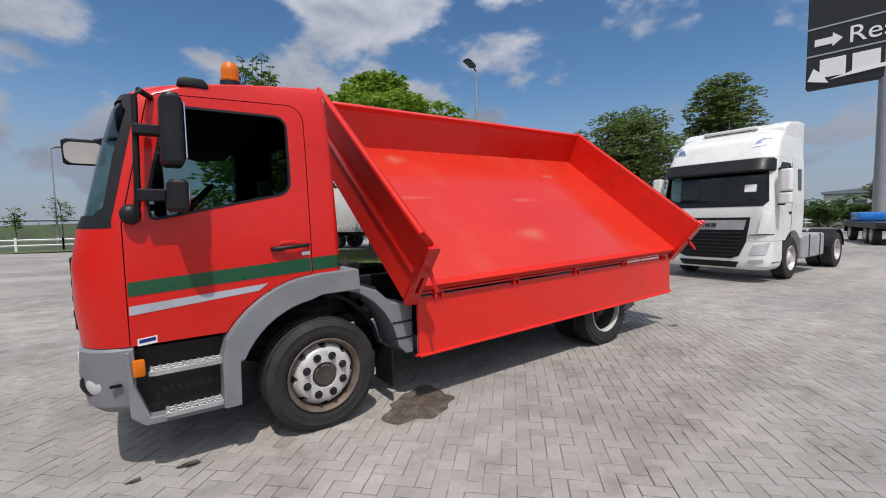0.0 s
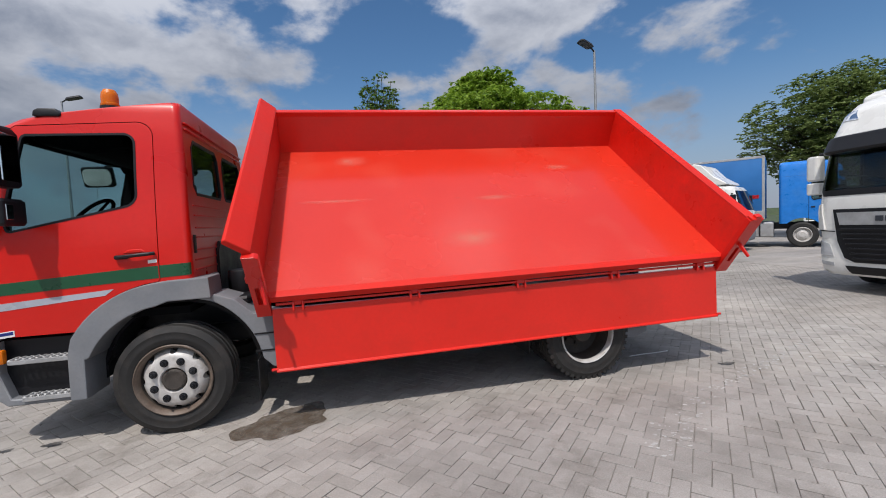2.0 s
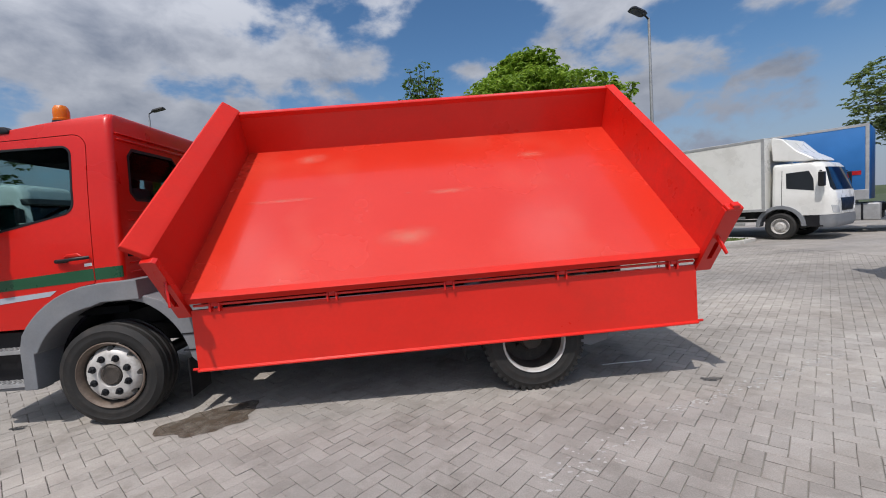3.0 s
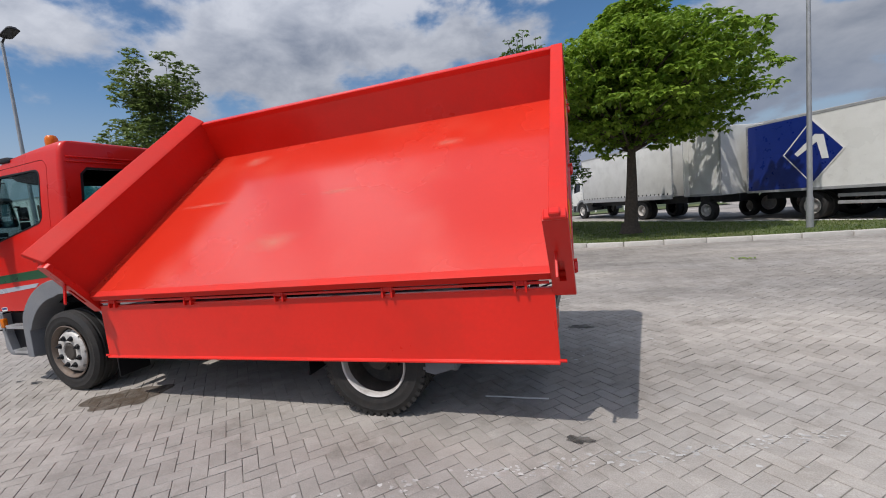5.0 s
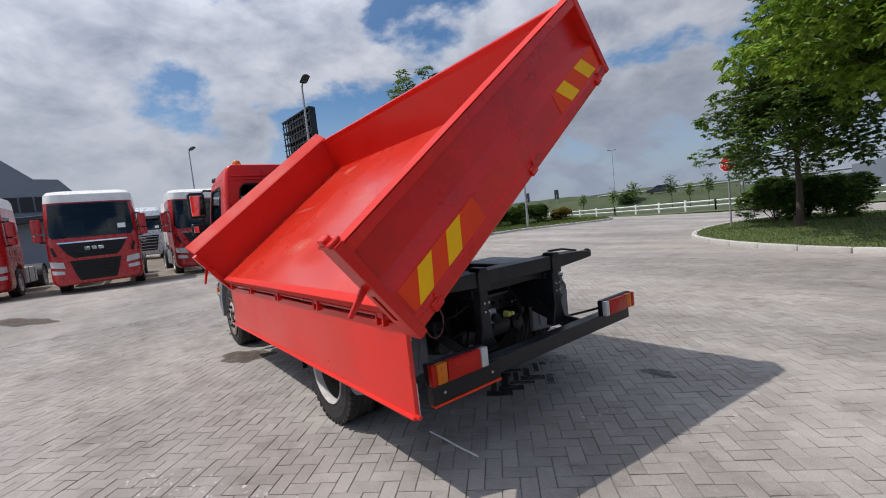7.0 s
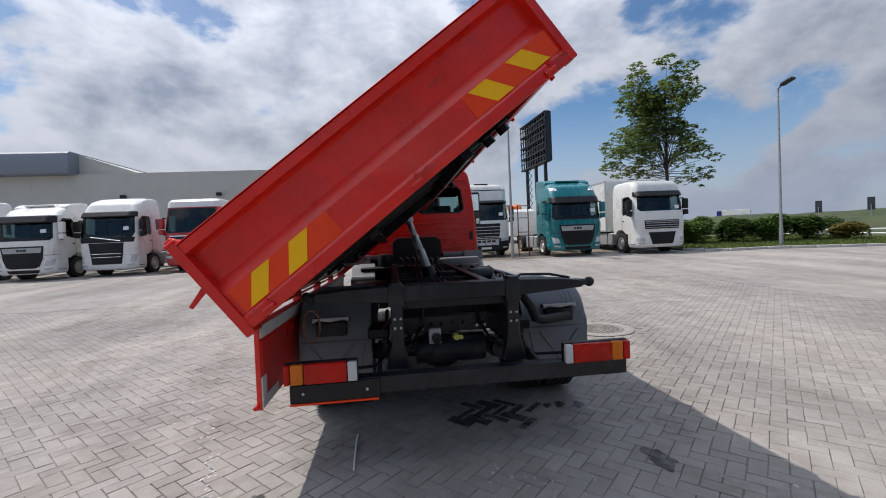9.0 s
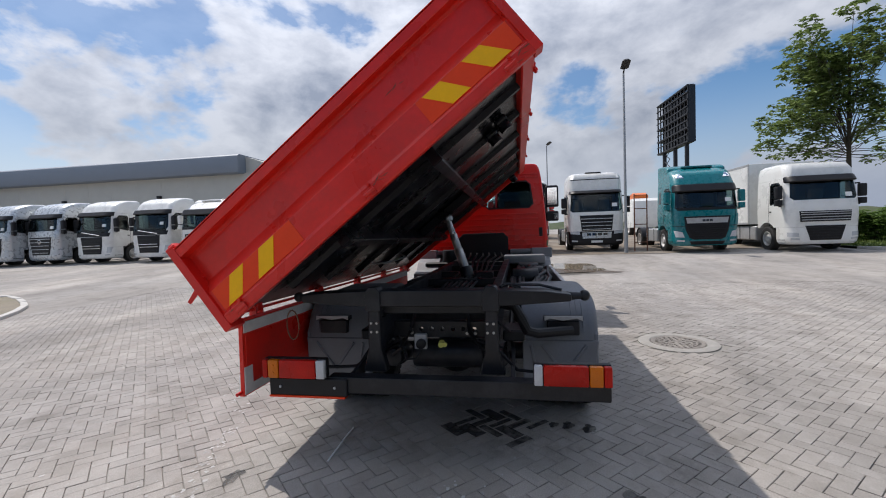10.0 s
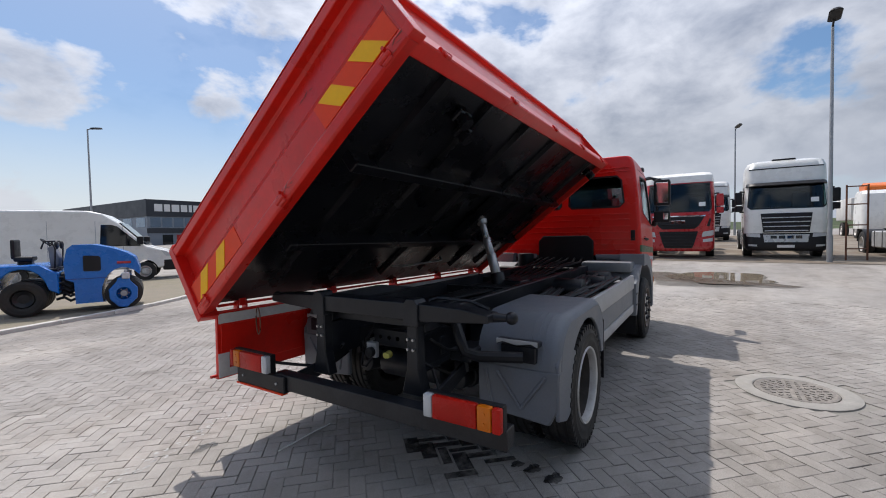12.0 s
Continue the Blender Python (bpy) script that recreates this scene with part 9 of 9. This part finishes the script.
def roller():
    """Blue compaction roller; it looks along -x, its rear at +x."""
    r = thing("road_roller", "blue articulated road roller with black rubber tyres", "roller")
    SHORT = pose(-0.40, 0, 0) @ Matrix.Diagonal((0.72, 1, 1, 1)) @ pose(0.40, 0, 0)
    YOKE = pose(-0.40, 0, 0.345) @ Matrix.Diagonal((0.82, 1, 0.82, 1)) @ pose(0.40, 0, -0.40)
    bm = B()
    arch = arc_pts(-0.40, 0.38, 0.53, -21, 138, 10)
    prism(bm, [(0.72, 0.19), (0.74, 0.64), (0.92, 0.70), (0.95, 1.04), (0.87, 1.33), (0.74, 1.42), (0.30, 1.42), (-0.15, 1.34), (-0.52, 1.22), (-0.70, 1.12), (-0.80, 0.92), (-0.82, 0.80)] + arch[::-1] + [(0.04, 0.19)], "y", -0.54, 0.54, 0.06, 3)
    hood = part("bonnet", bm, M["azure"], r, "blue sheet steel bonnet", m=SHORT)
    for s in (-1, 1):
        bm = B()
        prism(bm, rounded([(0.12, 0.86, 0.03), (0.52, 0.86, 0.03), (0.52, 1.19, 0.03), (0.12, 1.17, 0.06)]), "y", s * 0.53, s * 0.556)
        part("vent", bm, M["black"], hood, m=SHORT)
        bm = B()
        box(bm, -0.60, -0.26, s * 0.535, s * 0.552, 0.99, 1.04, 0.005)
        part("badge_bar", bm, M["lorry_red"], hood, m=SHORT)
        bm = B()
        box(bm, -0.05, 0.93, s * 0.535, s * 0.548, 0.70, 0.712)
        part("panel_line", bm, M["navy"], hood, m=SHORT)
        bm = B()
        prism(bm, [(-0.46, 0.03), (-0.28, 0.05), (-0.10, 0.26), (-0.08, 0.52), (-0.25, 0.72), (-0.28, 0.82), (-0.52, 0.82), (-0.55, 0.72), (-0.70, 0.54), (-0.69, 0.26)], "y", s * 0.565, s * 0.61, 0.015)
        hole = B()
        cyl(hole, (-0.40, s * 0.4, 0.40), (-0.40, s * 0.8, 0.40), 0.165, seg=24)
        yoke = part("wheel_yoke", carve(bm, hole), M["azure"], r, m=YOKE)
        bm = B()
        lathe(bm, [(0.0005, s * 0.60), (0.07, s * 0.60), (0.085, s * 0.58), (0.085, s * 0.50)], "y", (-0.40, 0, 0.40), 20)
        for q in range(6):
            a = q * math.pi / 3
            ball(bm, (-0.40 + 0.115 * math.cos(a), s * 0.56, 0.40 + 0.115 * math.sin(a)), 0.018, seg=8)
        part("hub", bm, M["galv"], yoke, m=YOKE)
        bm = B()
        box(bm, -0.56, -0.36, s * 0.60, s * 0.66, 0.66, 0.80, 0.02)
        box(bm, -0.50, -0.42, s * 0.55, s * 0.63, 0.80, 0.86, 0.01)
        part("lamp", bm, M["lens_clear"], r, m=SHORT)
    for x, rr in ((-0.40, 0.345), (1.20, 0.36)):
        ax = new("wheel")
        ax.parent, ax.location = r, (x, 0, rr)
        for y in ((-0.42, -0.14, 0.14, 0.42) if x > 0 else (-0.40, -0.13, 0.13, 0.40)):
            bm = B()
            wheel_tyre(bm, rr, 0.25, rr * 0.5, (0, y, 0), False, 32)
            part("tyre", bm, M["rubber"], ax)
        for s in (-1, 1):
            bm = B()
            lathe(bm, [(rr * 0.5, s * 0.48), (rr * 0.45, s * 0.50), (rr * 0.25, s * 0.46), (0.0005, s * 0.47)], "y", seg=24)
            part("rim", bm, M["azure"] if x < 0 else M["chassis"], ax)
    bm = B()
    box(bm, 0.78, 1.10, -0.25, 0.25, 0.40, 0.85, 0.04)
    for z in (0.30, 0.40, 0.50, 0.60, 0.72):
        for y in (-0.40, 0.40):
            tube(bm, [(0.68, y * 0.9, z), (0.84, y * 1.15, z - 0.04), (0.98, y * 1.1, z + 0.04), (1.16, y * 0.9, z)], 0.028, 6)
    part("joint", bm, M["chassis"], r, "black articulation with hoses", m=SHORT)
    bm = B()
    prism(bm, [(1.05, 0.42), (1.08, 0.85), (1.45, 1.04), (2.55, 1.03), (2.6, 0.55), (2.46, 0.55)] + arc_pts(1.82, 0.40, 0.56, 12, 168, 9), "y", -0.60, 0.60, 0.02)
    rear = part("rear_frame", bm, M["azure"], r, "blue rear frame over the tyres", m=SHORT)
    bm = B()
    box(bm, 1.1, 2.2, -0.5, 0.5, 0.90, 0.95, 0.01)
    part("platform", bm, M["chassis"], rear, m=SHORT)
    seat = B()
    box(seat, 1.65, 2.05, -0.25, 0.25, 1.1, 1.2, 0.04, 2)
    box(seat, 2.0, 2.1, -0.25, 0.25, 1.15, 1.55, 0.04, 2)
    box(seat, 1.7, 2.0, -0.15, 0.15, 0.94, 1.12, 0.03)
    part("operator_seat", seat, M["black"], r, m=SHORT)
    bm = B()
    prism(bm, [(1.12, 0.95), (1.08, 1.15), (1.22, 1.42), (1.34, 1.38), (1.30, 0.95)], "y", -0.18, 0.18, 0.03, 2)
    part("console", bm, M["grey"], r, m=SHORT)
    bm = B()
    lathe(bm, [(0.18 + 0.015 * math.cos(2 * math.pi * q / 6), 0.015 * math.sin(2 * math.pi * q / 6)) for q in range(6)], "z", seg=24, closed=True, m=pose(1.36, 0, 1.46, 0, -30, 0))
    tube(bm, [(1.25, 0, 1.3), (1.36, 0, 1.46)], 0.025, 6)
    part("steering_wheel", bm, M["black"], r, m=SHORT)
    for s in (-1, 1):
        bm = B()
        tube(bm, [(1.15, s * 0.45, 0.92), (1.12, s * 0.46, 1.35), (1.2, s * 0.46, 1.5), (1.35, s * 0.46, 1.5), (1.42, s * 0.46, 1.35)], 0.022, 6)
        part("hand_rail", bm, M["black"], r, m=SHORT)
        bm = B()
        ball(bm, (1.12, s * 0.3, 1.42), 0.09, 0.6, 1, 1)
        part("work_lamp", bm, M["black"], r, m=SHORT)
    return r


place_heading(roller(), 2.84, -9.57, -0.92, 0.39).location.z = 0.045


def van():
    v = thing("panel_van", "white high-roof panel van", "van")
    prof = [(0.0, 0.45), (0.02, 0.85), (0.30, 1.10), (0.95, 1.30), (1.75, 2.15), (2.2, 2.48), (2.6, 2.58), (5.9, 2.60), (5.98, 2.45), (6.0, 0.45)]
    bm = B()
    prism(bm, prof, "y", -0.98, 0.98, 0.09, 3)
    cut = B()
    for x in (1.0, 4.6):
        prism(cut, arc_pts(x, 0.36, 0.42, 0, 180, 12), "y", -1.5, 1.5)
    body_ = part("body", carve(bm, cut), M["white"], v)
    for s in (-1, 1):
        bm = B()
        prism(bm, [(1.10, 1.30), (1.22, 1.46), (1.78, 2.02), (1.95, 2.08), (2.25, 2.08), (2.30, 1.30)], "y", s * 0.975, s * 0.988, 0.004)
        part("side_window", bm, M["dark_glass"], v)
        bm = B()
        box(bm, 1.50, 1.54, s * 0.976, s * 0.992, 1.30, 1.76)
        part("window_bar", bm, M["black"], v)
        for x in (1.62, 2.4, 3.7):
            bm = B()
            box(bm, x, x + 0.012, s * 0.978, s * 0.984, 0.6, 2.2)
            part("door_seam", bm, M["facade_grey"], v)
        bm = B()
        box(bm, 1.0, 1.2, s * 0.98, s * 1.2, 1.35, 1.65, 0.04, 2)
        part("mirror", bm, M["black"], v)
        bm = B()
        prism(bm, [(0.05, 0.88), (0.32, 1.08), (0.5, 1.12), (0.35, 0.9)], "y", s * 0.7, s * 0.985, 0.01)
        part("headlight", bm, M["lens_clear"], v)
        bm = B()
        box(bm, 1.5, 4.1, s * 0.975, s * 0.99, 0.62, 0.74, 0.006)
        part("rub_strip", bm, M["black"], v)
        for x in (1.0, 4.6):
            plain_wheel(v, x, s * 0.86, s, r=0.35, w=0.22)
    bm = B()
    prism(bm, [(0.98, 1.32), (1.74, 2.14), (1.70, 2.16), (0.93, 1.35)], "y", -0.85, 0.85)
    part("windscreen", bm, M["dark_glass"], v)
    bm = B()
    box(bm, -0.08, 0.45, -0.985, 0.985, 0.36, 0.80, 0.06, 2)
    part("bumper", bm, M["black"], v)
    return v


vn = van()
place_heading(vn, -1.95, -16.3, -0.88, 0.47)

# brown earth under the parked row
M["earth"] = material("brown_earth", (0.17, 0.135, 0.10), 0.95, var=0.3, scale=0.8, fine=20, bump=0.4, bump_scale=30, dirt=(0.26, 0.24, 0.21), dirt_amount=0.7, dirt_scale=0.7)
flat_sheet("earth_strip", [(-31.0, -12.0), (-13.2, -12.0), (-12.3, -4.0), (-11.6, 1.5), (-11.4, 6.6), (-12.2, 8.2), (-13.4, 13.0), (-31.0, 13.0)], 0.012, "earth", "brown earth strip under the parked lorries", "earth")

# manhole, puddles, stains, twig ------------------------------------------------------
MAN_C, MAN_R = (1.57, 2.58), 0.49
mh = thing("manhole", "round cast iron manhole cover in a concrete ring", "manhole", m=pose(MAN_C[0], MAN_C[1], 0.0))
bm = B()
lathe(bm, [(0.47, -0.02), (0.47, 0.004), (0.455, 0.010), (0.335, 0.010), (0.325, 0.002), (0.325, -0.02)], "z", seg=48)
part("concrete_ring", bm, M["ring"], mh)
bm = B()
lathe(bm, [(0.318, -0.02), (0.318, 0.006), (0.30, 0.010), (0.285, 0.004), (0.0005, 0.004)], "z", seg=48)
for r_, n_ in ((0.05, 5), (0.11, 11), (0.17, 17), (0.23, 23)):
    for q in range(n_):
        a = 2 * math.pi * q / n_
        box(bm, r_, r_ + 0.035, -0.012, 0.012, 0.003, 0.011, m=Matrix.Rotation(a, 4, "Z"))
part("iron_cover", bm, M["iron"], mh)


M["lime"] = stain_material("lime_flecks", (0.55, 0.54, 0.52), 0.9, (0.35, 0.8))
CHALK = [((4.4, -1.74), (6.6, -0.93), 170, 0.035), ((3.2, -2.45), (4.4, -1.74), 70, 0.08), ((5.0, -2.0), (8.0, -1.4), 90, 0.25), ((5.6, 1.4), (7.6, 2.6), 70, 0.2), ((4.8, 0.2), (5.9, 1.0), 60, 0.15)]
M["oil"] = stain_material("oil_stain", (0.014, 0.014, 0.015), 0.4, (0.25, 0.88))
M["oil_thin"] = stain_material("faded_oil_stain", (0.03, 0.028, 0.026), 0.5, (0.2, 0.75))
M["wet"] = stain_material("damp_stain", (0.085, 0.058, 0.036), 0.45, (0.38, 0.72))
M["water"] = stain_material("puddle_water", (0.20, 0.165, 0.12), 0.04, (0.95, 1.0))


def blot(name, x, y, rx, ry, mat, label, seed, rough=0.25, z=0.0035, turn=0.0):
    rng_ = random.Random(seed)
    ph = [rng_.uniform(0, 6.28) for _ in range(4)]
    bm = B()
    vs = []
    for q in range(40):
        a = 2 * math.pi * q / 40
        k = 1 + rough * (0.5 * math.sin(2 * a + ph[0]) + 0.4 * math.sin(3 * a + ph[1]) + 0.35 * math.sin(5 * a + ph[2]) + 0.25 * math.sin(9 * a + ph[3]))
        vs.append(bm.verts.new((math.cos(a) * rx * k, math.sin(a) * ry * k, 0)))
    bm.faces.new(vs)
    ob = part(name, bm, M[mat], smooth=False)
    ob.matrix_world = pose(x, y, gz(x) + z, 0, math.degrees(math.atan(0.033)) if x < -2 else 0, turn)
    return tagged(ob, label, "stain", kind="structure")


blot("damp_patch", 0.80, -1.17, 0.34, 0.27, "wet", "brown damp patch on the paving", 1, turn=20)
blot("oil_stain", 5.05, 1.2, 0.12, 0.085, "oil_thin", "dark oil stain on the paving", 3, 0.35)
blot("oil_stain", 5.05, -1.25, 0.075, 0.05, "oil_thin", "dark oil stain on the paving", 4, 0.35)
for i, (x, y, r_) in enumerate(((4.1, 0.82, 0.035), (4.1, 0.93, 0.045), (4.14, 1.08, 0.05), (-0.9, -1.0, 0.045), (-1.2, -1.0, 0.03))):
    blot("oil_drop", x, y, r_ * 1.3, r_, "oil", "small dark drip stain", 10 + i, 0.3)
blot("puddle_rim", -7.0, 2.0, 2.0, 1.7, "wet", "damp brown rim of a puddle", 9, 0.2, 0.012, 110)
blot("puddle", -7.1, 2.1, 1.15, 1.3, "water", "shallow brown puddle on the yard", 7, 0.2, 0.02, 20)
blot("wet_track", -6.8, -4.2, 0.9, 0.35, "wet", "damp patch on the yard", 8, 0.3, 0.02, 30)
bm = B()
rng_f = random.Random(33)
for (xa, ya), (xb, yb), n, spread in CHALK:
    for q in range(n):
        f = rng_f.random()
        x, y, a, r_ = xa + (xb - xa) * f + rng_f.gauss(0, spread), ya + (yb - ya) * f + rng_f.gauss(0, spread), rng_f.uniform(0, 6.28), rng_f.uniform(0.006, 0.02)
        bm.faces.new([bm.verts.new((x + math.cos(a + k) * r_ * rng_f.uniform(0.5, 1.5), y + math.sin(a + k) * r_ * rng_f.uniform(0.4, 1.0), 0.003)) for k in (0, 1.3, 2.5, 3.8, 5.1)])
tagged(part("chalk_flecks", bm, M["lime"], smooth=False), "pale lime flecks trodden into the paving", "stain", kind="stuff")
sp = random.Random(5)
bm = B()
for q in range(16):
    a, l = sp.uniform(0, 6.28), sp.uniform(0.06, 0.16)
    x, y = 8.06 + sp.gauss(0, 0.10), 5.7 + sp.gauss(0, 0.04)
    bm.faces.new([bm.verts.new(v) for v in ((x, y, 0.006), (x + math.cos(a + 0.3) * l * 0.5, y + math.sin(a + 0.3) * l * 0.5, 0.03), (x + math.cos(a) * l, y + math.sin(a) * l, 0.02), (x + math.cos(a - 0.3) * l * 0.5, y + math.sin(a - 0.3) * l * 0.5, 0.025))])
tagged(part("fallen_sprig", bm, M["leaf_bright"], smooth=False), "small fallen sprig of green leaves", "leaves", kind="stuff")
bm = B()
tube(bm, [(4.32, -0.73, 0.008), (4.48, -0.728, 0.012), (4.66, -0.722, 0.008), (4.82, -0.714, 0.009)], 0.006, 6)
tagged(part("twig", bm, M["sign_white"]), "thin pale stick lying on the pavers", "stick")

# ---- pavers, laid in herringbone at forty-five degrees ------------------------------------
CELL = 0.1005
C45 = math.sqrt(0.5)


def paver_list():
    x0, x1, y0, y1 = NEAR
    span = int(max(x1 - x0, y1 - y0) * 1.5 / CELL)
    out = []
    cx, cy = (x0 + x1) / 2, (y0 + y1) / 2
    for a in range(-span // 2, span // 2):
        for b_ in range(-span // 2, span // 2):
            r_ = (a - b_) % 4
            if r_ == 0:
                u, v, lu, lv = a + 1.0, b_ + 0.5, 2, 1
            elif r_ == 3:
                u, v, lu, lv = a + 0.5, b_ + 1.0, 1, 2
            else:
                continue
            x, y = cx + (u - v) * CELL * C45, cy + (u + v) * CELL * C45
            if x0 - 0.1 < x < x1 + 0.1 and y0 - 0.1 < y < y1 + 0.1 and (x - MAN_C[0]) ** 2 + (y - MAN_C[1]) ** 2 > (MAN_R + 0.035) ** 2:
                out.append((x, y, lu > lv))
    return out


def paver_points(rng_, long_u, gap):
    """Corner points of one paver about its middle: foot, shoulder and top, with a worn edge."""
    hu, hv = (CELL - gap / 2, CELL / 2 - gap / 2) if long_u else (CELL / 2 - gap / 2, CELL - gap / 2)
    pts = []
    for inset, z in ((0.0, -0.010), (0.0, -0.0025), (0.0035, 0.0)):
        for su, sv in ((-1, -1), (1, -1), (1, 1), (-1, 1)):
            u, v = su * (hu - inset) + rng_.uniform(-0.0012, 0.0012), sv * (hv - inset) + rng_.uniform(-0.0012, 0.0012)
            pts.append(((u - v) * C45, (u + v) * C45, z))
    return pts


PAVER_FACES = [(8, 9, 10, 11)] + [(k + q, k + (q + 1) % 4, k + 4 + (q + 1) % 4, k + 4 + q) for k in (0, 4) for q in range(4)]


def lay_pavers():
    rng_ = random.Random(21)
    verts, faces = [], []
    singles = []
    for x, y, lu in paver_list():
        if 4.15 < x < 6.35 and -2.75 < y < -0.05 and len(singles) < 296:
            singles.append((x, y, lu))
            continue
        gap = rng_.choice((0.002, 0.003, 0.003, 0.004, 0.005, 0.007))
        dz, tx, ty = rng_.uniform(-0.0018, 0.0012), rng_.uniform(-0.012, 0.012), rng_.uniform(-0.012, 0.012)
        if min(x - NEAR[0], NEAR[1] - x, y - NEAR[2], NEAR[3] - y) < 0.2:
            dz, tx, ty = 0.003, 0, 0
        i = len(verts)
        for px, py, pz in paver_points(rng_, lu, gap):
            verts.append((x + px, y + py, gz(x + px) + pz + dz + px * tx + py * ty))
        faces += [tuple(i + k for k in f) for f in PAVER_FACES]
    me = bpy.data.meshes.new("paving")
    me.from_pydata(verts, [], faces)
    me.materials.append(M["paver"])
    field = tagged(new("paving", me), "grey concrete pavers laid in herringbone", "paving", kind="stuff")
    owner = thing("pavement", "grey herringbone concrete pavers behind the lorry", "paving")
    owner["kind"] = "structure"
    shapes = {}
    for lu in (True, False):
        for g in range(3):
            m_ = bpy.data.meshes.new("paver")
            m_.from_pydata(paver_points(rng_, lu, 0.003 + 0.002 * g), [], PAVER_FACES)
            m_.materials.append(M["paver_piece"])
            shapes[lu, g] = m_
    for x, y, lu in singles:
        ob = new("paver", shapes[lu, rng_.randrange(3)])
        ob.parent = owner
        ob.location = (x, y, rng_.uniform(-0.0018, 0.0012))
        ob.rotation_euler = (rng_.uniform(-0.012, 0.012), rng_.uniform(-0.012, 0.012), 0)


def oil_patch():
    """Spilled oil that follows the pavers it soaked into."""
    rng_ = random.Random(8)
    bm = B()
    for x, y, lu in paver_list():
        dx, dy = (x - 4.17) / 0.25, (y - 0.38) / 0.32
        d = dx * dx + dy * dy
        if d < 1.15 and rng_.random() < 0.92 - 0.42 * d:
            hu, hv = (CELL * 1.02, CELL * 0.52) if lu else (CELL * 0.52, CELL * 1.02)
            k_ = rng_.choice((0.45, 0.6, 1.0))
            hu, hv = (hu * 1.06, hv * k_) if lu else (hu * k_, hv * 1.06)
            bm.faces.new([bm.verts.new((x + (su * hu - sv * hv) * C45, y + (su * hu + sv * hv) * C45, 0.0035)) for su, sv in ((-1, -1), (1, -1), (1, 1), (-1, 1))])
    tagged(part("oil_spill", bm, M["oil"], smooth=False), "black oil spill soaked along the pavers", "stain", kind="stuff")


oil_patch()
lay_pavers()
